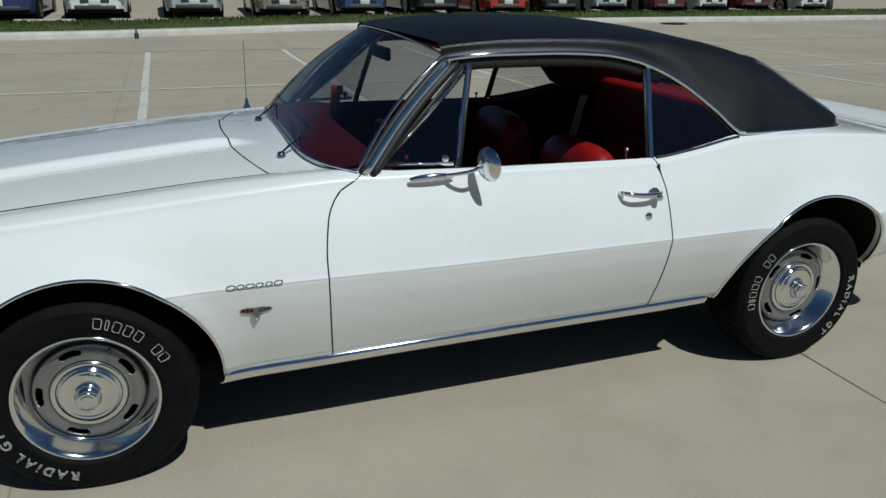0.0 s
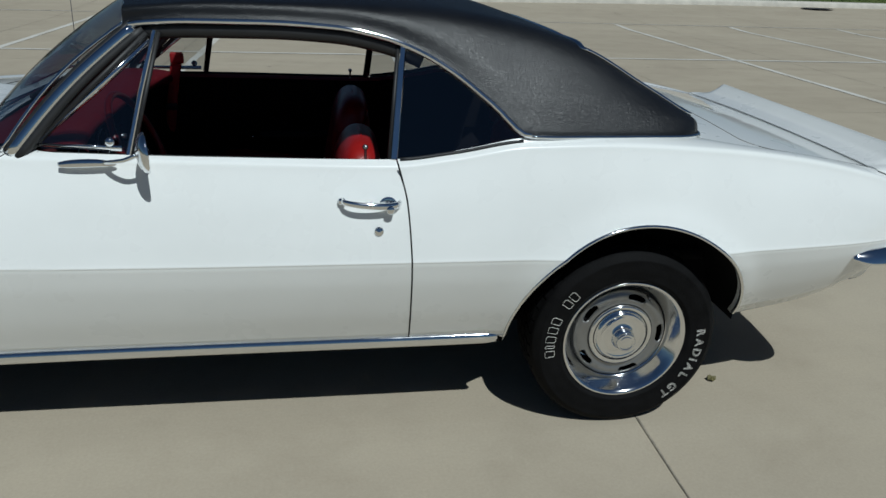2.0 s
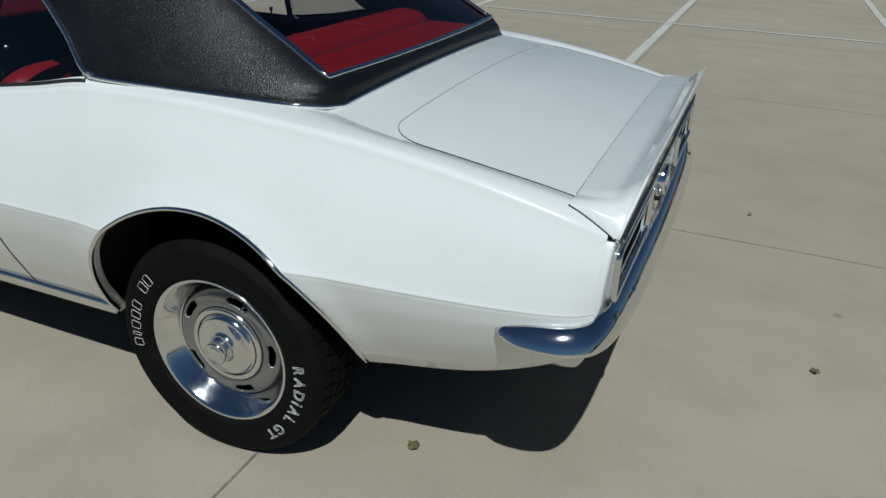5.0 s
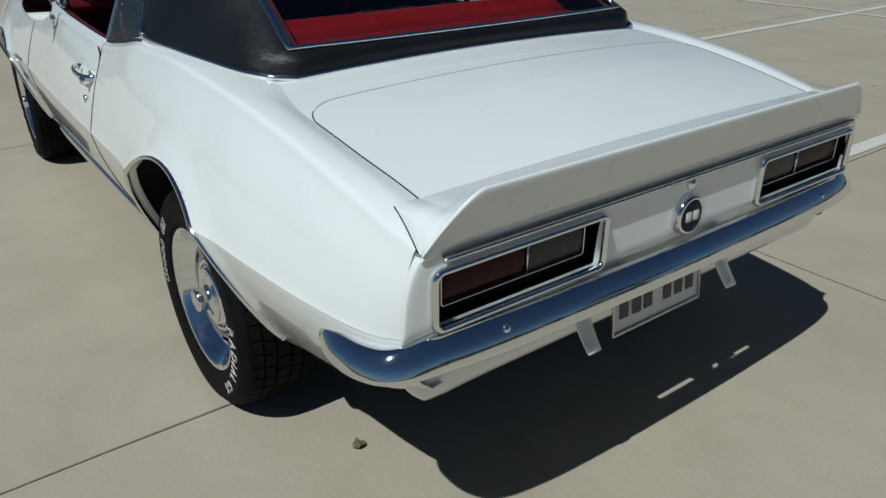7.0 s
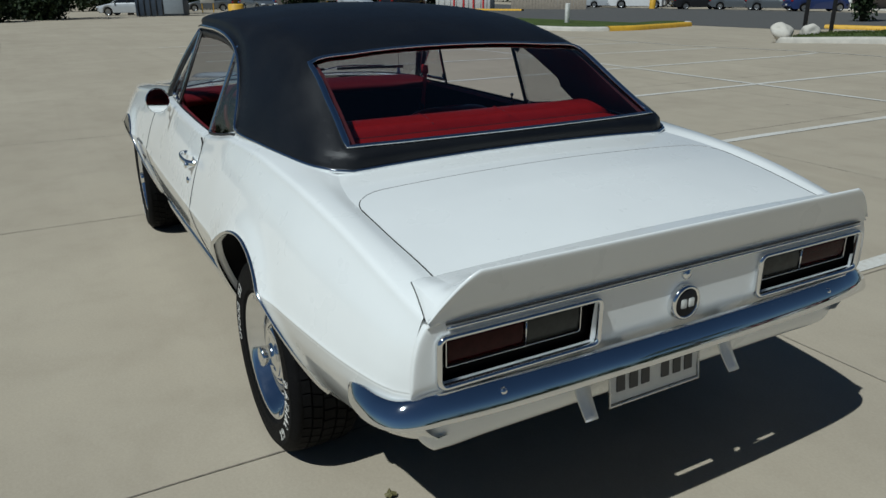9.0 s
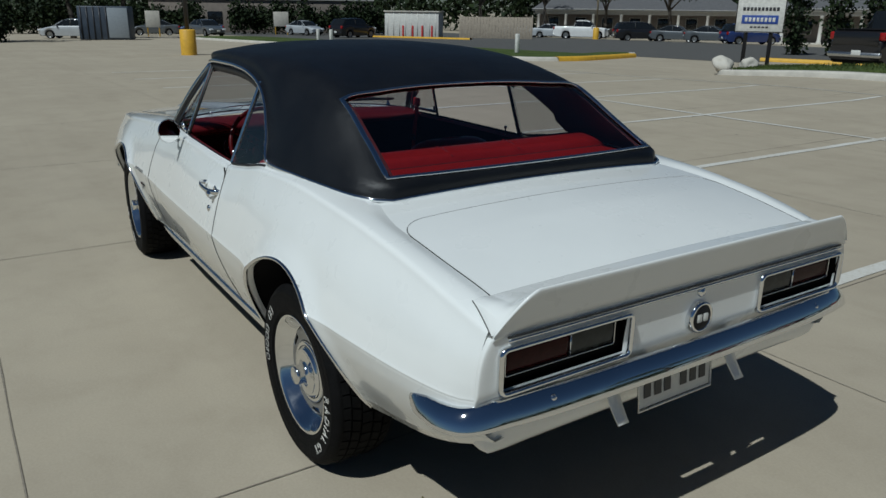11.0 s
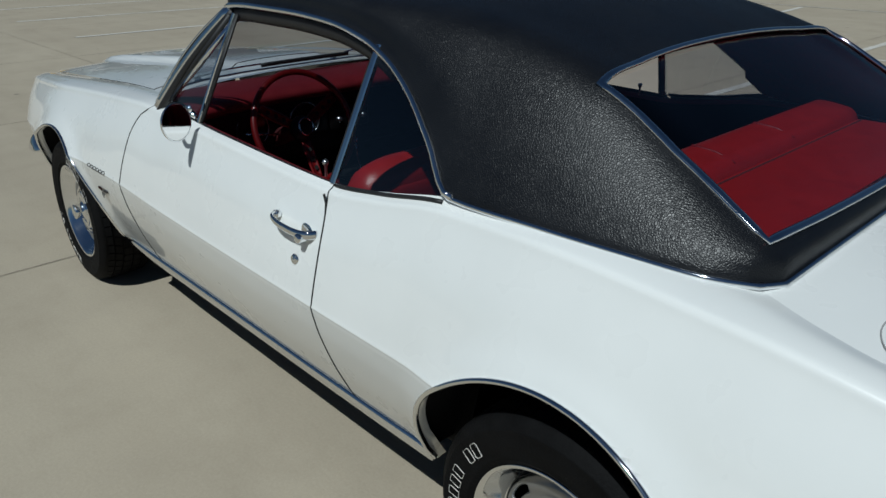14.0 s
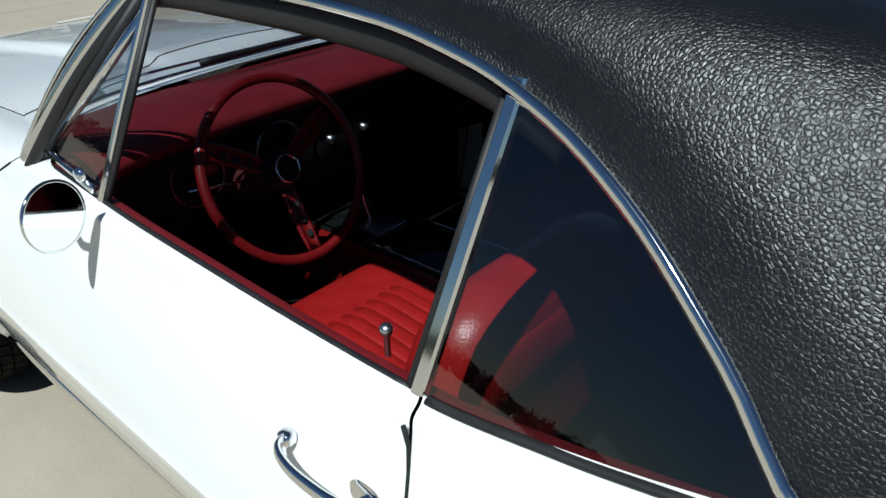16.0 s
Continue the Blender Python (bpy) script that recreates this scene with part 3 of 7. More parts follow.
cowl = []
for v in np.linspace(-1, 1, 61):
    row = []
    for u in np.linspace(0, 1, 9):
        y = v * (0.612 + 0.10 * u)
        x = hood_x(y) + 0.003 + (ws_base(y) + 0.03 - hood_x(y)) * u
        row.append((x, y, hood_z(min(x, 0.9), y) if abs(y) < 0.62 else f_zs(min(x, 0.9)) + 0.001))
    cowl.append(row)
part("cowl_panel", grid_bm(cowl), M["white"], car)
pts = [(hood_x(y), y, hood_z(hood_x(y), y) + 0.0005) for y in np.linspace(-0.61, 0.61, 50)]
part("hood_seam", tube_bm(pts, 0.0017, 0.0017, 6), M["gap"], car)
for s in (-1, 1):
    pts = [(x, s * f_ys(x), f_zs(x) - 0.0012) for x in np.linspace(-0.88, HOOD_X, 40)]
    part("hood_seam", tube_bm(pts, 0.0015, 0.0012, 6), M["seam"], car)


def deck_z(x, y):
    return f_zs(x) + (0.022 - 0.012 * min(max((x - 3.3) / 0.3, 0), 1)) * (1 - (min(abs(y) / f_ys(x), 1)) ** 2)


TR0, TR1 = 3.165, 3.622
tul = grid_bm([[(x, y, deck_z(x, y)) for y in (v * f_ys(x) for v in np.linspace(-1, 1, 41))] for x in np.linspace(2.93, TR0 - 0.0015, 13)])


def trunk_outline(x):
    """Half width of the trunk lid, rounded at its front corners."""
    h = f_ys(x) - 0.003
    r = 0.10
    if x < TR0 + r:
        d = TR0 + r - x
        h -= r - math.sqrt(max(r * r - d * d, 0))
    return h


xs = [TR0 + 0.10 * (1 - math.cos(math.pi / 2 * i / 14)) for i in range(15)] + list(np.linspace(TR0 + 0.115, TR1, 24))
g = [[(x, y, deck_z(x, y) + 0.001) for y in (trunk_outline(x) * v for v in np.linspace(-1, 1, 41))] for x in xs]
part("trunk_lid", grid_bm(g), M["white"], car)
for s in (-1, 1):
    # the deck runs on round the lid's rounded corners
    grid_bm([[(x, s * y, deck_z(x, y)) for y in np.linspace(trunk_outline(x) + 0.003, f_ys(x), 6)] for x in [TR0 - 0.0015] + xs[:15] + [TR0 + 0.101]], bm=tul)
part("rear_deck_panel", weld(tul), M["white"], car)
under = [[(x, y, deck_z(x, y) - 0.006) for y in (f_ys(x) * v for v in np.linspace(-1, 1, 21))] for x in np.linspace(TR0 - 0.01, TR1 + 0.01, 12)]
part("trunk_gutter", grid_bm(under), M["white"], car)
for s in (-1, 1):
    pts = [(x, s * (trunk_outline(x) + 0.002), deck_z(x, trunk_outline(x)) + 0.0006) for x in xs if x > TR0 + 0.03]
    part("trunk_seam", tube_bm(pts, 0.0012, 0.0012, 6), M["gap"], car)
pts = [(x, -trunk_outline(x), deck_z(x, trunk_outline(x)) + 0.0012) for x in reversed(xs) if x <= TR0 + 0.032] + [(TR0 - 0.001, y, deck_z(TR0, y) + 0.0012) for y in np.linspace(-0.50, 0.50, 21)] + [(x, trunk_outline(x), deck_z(x, trunk_outline(x)) + 0.0012) for x in xs if x <= TR0 + 0.032]
part("trunk_front_seam", tube_bm(pts, 0.0013, 0.0013, 6), M["seam"], car)

# ---- rear spoiler: a lip that rises off the deck and falls to the quarter ends
def shoulder_z(x, y):
    """Height of the body's upper side at x and half width y."""
    if y <= f_ys(x):
        return deck_z(x, y)
    sec = side_section(x)
    sec = sec[int(np.argmax(sec[:, 1] > f_zb(x) - 0.04)):]
    return float(np.interp(-y, -sec[:, 0], sec[:, 1]))


def spoiler_row(y):
    a = abs(y)
    e = min(max((a - 0.628) / 0.112, 0), 1) ** 1.45
    k = 1 - e
    x0 = TR1 + 0.0006 + 0.103 * min(max((a - 0.720) / 0.020, 0), 1) ** 0.85
    z0 = shoulder_z(x0, a) + 0.0012
    tip_x, tip_z = 3.762 - 0.026 * e, (deck_z(3.625, 0.60) + 0.060) * k + (shoulder_z(3.712, 0.742) + 0.004) * e
    bx, bz = 3.731 + 0.003 * e, 0.822 - 0.008 * e
    st = 0.005 * k + 0.001
    return [(x0, y, z0 - 0.002), (x0, y, z0 + st * 0.8), (x0 + 0.004, y, z0 + st), (x0 + 0.35 * (tip_x - x0), y, z0 + st + 0.09 * (tip_z - z0)), (x0 + 0.62 * (tip_x - x0), y, z0 + 0.33 * (tip_z - z0)), (x0 + 0.84 * (tip_x - x0), y, z0 + 0.69 * (tip_z - z0)), (x0 + 0.96 * (tip_x - x0), y, z0 + 0.94 * (tip_z - z0)),
            (tip_x - 0.002, y, tip_z + 0.001), (tip_x + 0.002, y, tip_z - 0.004), (tip_x - 0.006, y, tip_z - 0.35 * (tip_z - bz)), (bx, y, bz), (bx - 0.03, y, bz - 0.002)]


ys = list(np.linspace(-0.740, -0.628, 70)) + list(np.linspace(-0.62, 0.62, 34)) + list(np.linspace(0.628, 0.740, 70))
part("spoiler", grid_bm([[tuple(p) for p in spline(spoiler_row(y), 61)] for y in ys]), M["white"], car, "upswept white rear spoiler lip")
pts = [(spoiler_row(y)[0][0] - 0.0018, y, spoiler_row(y)[0][2] + 0.0016) for y in ys]
part("spoiler_seam", tube_bm([p for p in pts if abs(p[1]) < 0.655], 0.0018, 0.0016, 6), M["gap"], car)
for s in (-1, 1):
    pts = [(spoiler_row(y)[0][0] - 0.002, s * y, spoiler_row(y)[0][2] + 0.003) for y in np.linspace(0.7195, 0.740, 24)]
    part("spoiler_end_seam", tube_bm(pts, 0.0017, 0.0015, 6), M["gap"], car)

# ---- tail
tail = []
for z in np.linspace(0.832, 0.545, 25):
    xe, xm = TAIL_X - 0.001, 3.735 - 0.012 * (0.82 - z) / 0.22 - 0.030 * min(max((0.668 - z) / 0.06, 0), 1)
    tail.append([(xe + (xm - xe) * tail_round(v), v * (section_y(xe, z) + 0.0004), z - 0.3 * max(0.0, z - 0.785) * abs(v) ** 6) for v in np.sin(np.linspace(-1, 1, 97) * math.pi / 2)])
tail_bm = grid_bm(tail)
end = [(y, z) for y, z in side_section(TAIL_X) if z > 0.80]
for s in (-1, 1):
    grid_bm([[(TAIL_X - 0.0015, s * (y - 0.0012), z - 0.004), (TAIL_X - 0.0015, s * y * 0.93, 0.80)] for y, z in end], bm=tail_bm)
holes = []
for f in tail_bm.faces:
    c = f.calc_center_median()
    if 0.290 < abs(c.y) < 0.708 and 0.676 < c.z < 0.779 and c.x > TAIL_X:
        holes.append(f)
bmesh.ops.delete(tail_bm, geom=holes, context="FACES")
part("tail_panel", tail_bm, M["white"], car)
half = [(3.555, -0.738), (3.61, -0.738), (3.662, -0.738), (3.702, -0.716), (3.709, -0.660), (3.704, -0.57), (3.703, -0.30)]
plan = [Vector((x, y, 0)) for x, y in spline(half + [(3.702, 0.0)] + [(x, -y) for x, y in reversed(half)], 110)]
val = []
for i, p in enumerate(plan):
    t = (plan[min(i + 1, 109)] - plan[max(i - 1, 0)]).normalized()
    into = Vector((-t.y, t.x, 0))
    rise = 0.006 * min(max((abs(p.y) - 0.60) / 0.13, 0), 1)
    val.append([tuple(q) for q in spline([p + into * d + Vector((0, 0, z + rise * (0.62 - z) / 0.17)) for d, z in ((0.0, 0.605), (0.004, 0.55), (0.012, 0.505), (0.028, 0.470), (0.060, 0.453), (0.13, 0.445))], 18)])
part("rear_valance", grid_bm(val), M["white"], car)
# ---- nose, closed by a dark grille behind the fender ends
part("grille", grid_bm([[(-0.885 - 0.02 * (1 - (y / 0.52) ** 2), y, z) for y in np.linspace(-0.52, 0.52, 25)] for z in np.linspace(0.44, 0.735, 8)]), M["black_trim"], car, "black grille")
floor_pan = box_bm((0.90, 0, 0.29), (3.0, 1.30, 0.09), 0.03)
part("floor_pan", floor_pan, M["under"], car, "black underbody")
part("rear_axle", tube_bm([(WB, -0.7, HUB_Z), (WB, 0.7, HUB_Z)], 0.05, seg=10), M["under"], car)
part("fuel_tank", box_bm((3.25, 0, 0.44), (0.40, 0.95, 0.12), 0.04), M["under"], car)


# ---- bumpers
def bumper_section(p, out, half_h, depth, n=18):
    """A rounded blade: p is its middle, out the way it faces."""
    side = Vector(out).normalized()
    prof = [(-1.6, 0.66), (-1.4, 0.88), (-1.1, 0.97), (-0.62, 0.93), (0.0, 0.60), (0.55, 0.12), (0.90, -0.44), (0.97, -0.66), (0.86, -0.80), (0.30, -0.90), (-0.9, -0.92), (-1.6, -0.80)]
    return [Vector(p) + side * (a * depth) + Vector((0, 0, b * half_h)) for a, b in spline(prof + prof[:1], 43)[:-1]]


def bumper(name, path, z, half_h, depth, flip=1):
    pts = [Vector((x, y, 0)) for x, y in spline(path, 90)]
    rows = []
    for i, p in enumerate(pts):
        t = (pts[min(i + 1, 89)] - pts[max(i - 1, 0)]).normalized()
        out = Vector((-t.y, t.x, 0)) * flip
        k = math.sin(min(min(i, 89 - i) / 11, 1.0) * math.pi / 2)
        d = math.sin(min(min(i, 89 - i) / 4, 1.0) * math.pi / 2)
        slim = 1 - 0.14 * min(max((abs(p.y) - 0.74) / 0.09, 0), 1)
        rows.append(bumper_section(p + Vector((0, 0, z(p.y))), out, slim * half_h * (0.30 + 0.45 * d + 0.25 * k), depth * (0.30 + 0.70 * d)))
    bm = grid_bm(rows, False, True)
    bm.verts.ensure_lookup_table()
    n = len(rows[0])
    bm.faces.new([bm.verts[j] for j in range(n)])
    bm.faces.new([bm.verts[len(bm.verts) - n + j] for j in range(n)])
    return part(name, bm, M["chrome"], car, "chrome blade bumper")


half = [(3.518, -0.832), (3.60, -0.838), (3.665, -0.830), (3.716, -0.798), (3.744, -0.72), (3.761, -0.55), (3.769, -0.25)]
rear_bumper = bumper("rear_bumper", half + [(3.771, 0.0)] + [(x, -y) for x, y in reversed(half)], lambda y: 0.622 - 0.016 * min(max((abs(y) - 0.72) / 0.125, 0), 1), 0.035, 0.022, -1)
half = [(-0.60, -0.738), (-0.68, -0.748), (-0.79, -0.728), (-0.90, -0.64), (-0.97, -0.40)]
front_bumper = bumper("front_bumper", half + [(-0.985, 0.0)] + [(x, -y) for x, y in reversed(half)], lambda y: 0.485, 0.036, 0.020, 1)
for y in (-0.55, -0.18, 0.18, 0.55):
    part("bumper_bracket", box_bm((3.715, y, 0.604), (0.06, 0.05, 0.03), 0.006), M["black"], car)

for y in (-0.568, 0.568):
    bx = 3.771 - 0.017 * (abs(y) / 0.6) ** 3 + 0.007
    part("bumper_bolt", lathe_bm([(0.0, bx + 0.007), (0.006, bx + 0.006), (0.010, bx + 0.002), (0.011, bx - 0.004)], 14, c=(0, y, 0.632), axis="x"), M["chrome"], car)

# ---- roof and glasshouse
f_ye = pchip([(1.20, 0.598), (1.25, 0.606), (1.4, 0.620), (1.6, 0.627), (1.8, 0.632), (1.95, 0.637), (2.05, 0.648), (2.15, 0.672), (2.27, 0.716), (2.379, 0.760), (2.6, 0.740), (2.8, 0.712), (2.9, 0.690), (2.95, 0.668), (2.97, 0.650)])
f_ze = pchip([(1.20, 1.285), (1.25, 1.297), (1.4, 1.307), (1.6, 1.308), (1.8, 1.299), (1.95, 1.272), (2.05, 1.236), (2.15, 1.182), (2.27, 1.092), (2.379, 1.006), (2.6, 0.999), (2.8, 0.993), (2.9, 0.988), (2.97, 0.984)])
f_yh = pchip([(1.20, 0.545), (1.5, 0.555), (2.0, 0.56), (2.3, 0.558), (2.587, 0.556), (2.8, 0.57), (2.97, 0.588)])
f_zh = pchip([(1.20, 1.345), (1.5, 1.368), (1.8, 1.366), (2.1, 1.345), (2.35, 1.303), (2.587, 1.243), (2.8, 1.132), (2.97, 1.038)])
f_zm = pchip([(1.20, 1.368), (1.35, 1.392), (1.6, 1.405), (1.9, 1.400), (2.2, 1.370), (2.45, 1.318), (2.587, 1.275), (2.8, 1.158), (2.97, 1.042)])
f_bow = pchip([(1.20, -0.085), (1.5, -0.03), (1.8, 0.0), (2.3, -0.02), (2.587, -0.05), (2.75, -0.015), (2.97, 0.030)])
W0, W1 = 2.587, 2.97


def roof_point(x, v, s):
    """v from 0 at the drip rail over 0.5 at the shoulder to 1 at the middle."""
    ye, ze, yh, zh, zm = (f(x) for f in (f_ye, f_ze, f_yh, f_zh, f_zm))
    steep = min(max((x - 2.0) / 0.35, 0), 1)
    e1 = (ye * (1 - 0.0) - 0.010 + 0.004 * steep, ze + 0.016)
    mid = (0.5 * (ye + yh) + 0.014, 0.5 * (ze + zh) + 0.016 - 0.004 * steep)
    pts = [(ye, ze), e1, mid, (yh, zh), (0.70 * yh, zh + 0.62 * (zm - zh)), (0.36 * yh, zh + 0.92 * (zm - zh)), (0.0, zm)]
    return pts


def roof_row(x, s, part_of):
    pts = roof_point(x, 0, s)
    full = spline(pts, 601)
    kh = min(range(601), key=lambda i: abs(full[i][0] - pts[3][0]) + abs(full[i][1] - pts[3][1]))
    yh = pts[3][0]
    if part_of == "side":
        sel = [full[int(round(i))] for i in np.linspace(0, kh, 15)]
    else:
        sel = [full[int(round(i))] for i in np.linspace(kh, 600, 17)]
    return [(x + f_bow(x) * max(0.0, 1 - (q[0] / yh) ** 2), s * q[0], q[1]) for q in sel]


roof_bm = bmesh.new()
xs_front = list(np.linspace(1.20, W0, 44))
xs_win = list(np.linspace(W0, W1, 16))
for s in (-1, 1):
    grid_bm([roof_row(x, s, "side") for x in xs_front + xs_win[1:]], bm=roof_bm)
    grid_bm([roof_row(x, s, "top") for x in xs_front], bm=roof_bm)
# the band below the rear window
band_edge = {}
for s in (-1, 1):
    rows = []
    last = roof_row(W1, s, "top")
    for q in last:
        yy = abs(q[1])
        bx = W1 + 0.040 + 0.010 * (1 - (yy / 0.588) ** 2)
        rows.append(spline([q, (0.40 * q[0] + 0.60 * bx + 0.008, q[1], 0.58 * q[2] + 0.42 * (deck_z(3.0, yy) + 0.006)), (bx, q[1] * 1.01, deck_z(min(bx, 3.1), yy) + 0.005)], 7))
    band_edge[s] = [r[-1] for r in rows]
    grid_bm(rows, bm=roof_bm)
    side = roof_row(W1, s, "side")
    # corner patch between the pillar's foot and the band
    end = [Vector(p) for p in rows[0]]
    n = 7
    patch = []
    for i in range(n):
        a = Vector(side[int(round((len(side) - 1) * (1 - i / (n - 1))))])
        patch.append([a, a.lerp(end[i], 0.5), end[i]])
    grid_bm(patch, bm=roof_bm)
weld(roof_bm, 0.0006)
roof = part("vinyl_roof", roof_bm, M["vinyl"], car, "black grained vinyl roof covering")

# headliner and pillars inside, red
lin = bmesh.new()
for s in (-1, 1):
    rows = []
    for x in np.linspace(1.235, 2.56, 24):
        r = roof_row(x, s, "side")[4:] + roof_row(x, s, "top")[1:]
        rows.append([(p[0], p[1] * 0.965, p[2] - 0.028) for p in r])
    grid_bm(rows, bm=lin)
    rows = []
    for x in np.linspace(2.30, 2.95, 14):
        r = roof_row(x, s, "side")
        rows.append([(p[0], p[1] - s * 0.030, p[2] - 0.012) for p in r])
    grid_bm(rows, bm=lin)
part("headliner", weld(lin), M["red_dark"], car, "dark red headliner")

# rear window
rw = bmesh.new()
for s in (-1, 1):
    grid_bm([[(p[0], p[1], p[2] - 0.007) for p in roof_row(x, s, "top")] for x in xs_win], bm=rw)
rear_window = part("rear_window", weld(rw), M["glass_rear"], car, "tinted rear window glass")
loop = [roof_row(x, -1, "top")[0] for x in xs_win] + roof_row(W1, -1, "top")[1:] + list(reversed(roof_row(W1, 1, "top")))[1:] + [roof_row(x, 1, "top")[0] for x in reversed(xs_win)][1:]
loop += roof_row(W0, 1, "top")[1:] + list(reversed(roof_row(W0, -1, "top")))[1:-1]
part("rear_window_trim", tube_bm([(p[0], p[1], p[2] + 0.001) for p in loop], 0.011, 0.006, 8, True), M["chrome"], rear_window, "bright window surround")

for s in (-1, 1):
    pts = [(x, s * (f_ye(x) + 0.004), f_ze(x)) for x in np.linspace(1.22, 2.385, 50)]
    part("drip_rail", tube_bm(pts, 0.007, 0.009, 8), M["chrome"], car, "bright drip rail")
edge = [(x, -f_ye(x) - 0.003, f_ze(x) - 0.002) for x in np.linspace(2.378, 2.95, 30)]
hem = [(p[0] + 0.003, p[1], p[2] - 0.002) for p in band_edge[-1]]
edge += [(0.5 * (edge[-1][0] + hem[0][0]) + 0.008, 0.55 * edge[-1][1] + 0.45 * hem[0][1] - 0.006, 0.5 * (edge[-1][2] + hem[0][2]))] + hem
edge = edge + [(x, -y, z) for x, y, z in reversed(edge[:-1])]
part("roof_base_moulding", tube_bm(edge, 0.0055, 0.0065, 8), M["chrome"], car, "bright moulding along the vinyl's lower edge")

# windscreen
def ws_top(y):
    a = abs(y)
    return (1.20 - 0.085 * (1 - (a / 0.56) ** 2), 1.372 - 0.055 * (a / 0.58) ** 2.4)


ws = []
for v in np.linspace(-1, 1, 41):
    yb_, yt = 0.722 * v, 0.578 * v
    b = Vector((ws_base(yb_) + 0.012, yb_, 0.985 - 0.028 * (abs(yb_) / 0.72) ** 3))
    tx, tz = ws_top(yt)
    t_ = Vector((tx + 0.01, yt, tz - 0.012))
    ws.append([tuple(b.lerp(t_, u) + Vector((-0.02, 0, 0.02)) * math.sin(math.pi * u)) for u in np.linspace(0, 1, 15)])
windscreen = part("windscreen", grid_bm(ws), M["glass_front"], car, "clear windscreen glass")
loop = [r[0] for r in ws] + ws[-1][1:] + [r[-1] for r in reversed(ws)][1:] + list(reversed(ws[0]))[1:-1]
part("windscreen_trim", tube_bm(loop, 0.0065, 0.005, 8, True), M["chrome"], windscreen, "bright windscreen surround")
for s in (-1, 1):
    base, top = Vector((0.893, s * 0.735, 0.945)), Vector((1.235, s * 0.602, 1.288))
    pts = [base.lerp(top, u) + Vector((-0.012, 0, 0.012)) * math.sin(math.pi * u) for u in np.linspace(0, 1, 16)]
    part("windscreen_pillar", tube_bm(pts, 0.007, 0.015, 10, up=(0.7, 0, -0.7)), M["chrome"], car, "bright windscreen pillar")
    part("pillar_trim", tube_bm([p + Vector((-0.012, -s * 0.014, 0.006)) for p in pts], 0.014, 0.012, 10), M["black"], car, "black pillar trim")
    part("pillar_seal", tube_bm([p + Vector((0.022, s * 0.000, -0.010)) for p in pts], 0.012, 0.014, 8), M["black"], car)


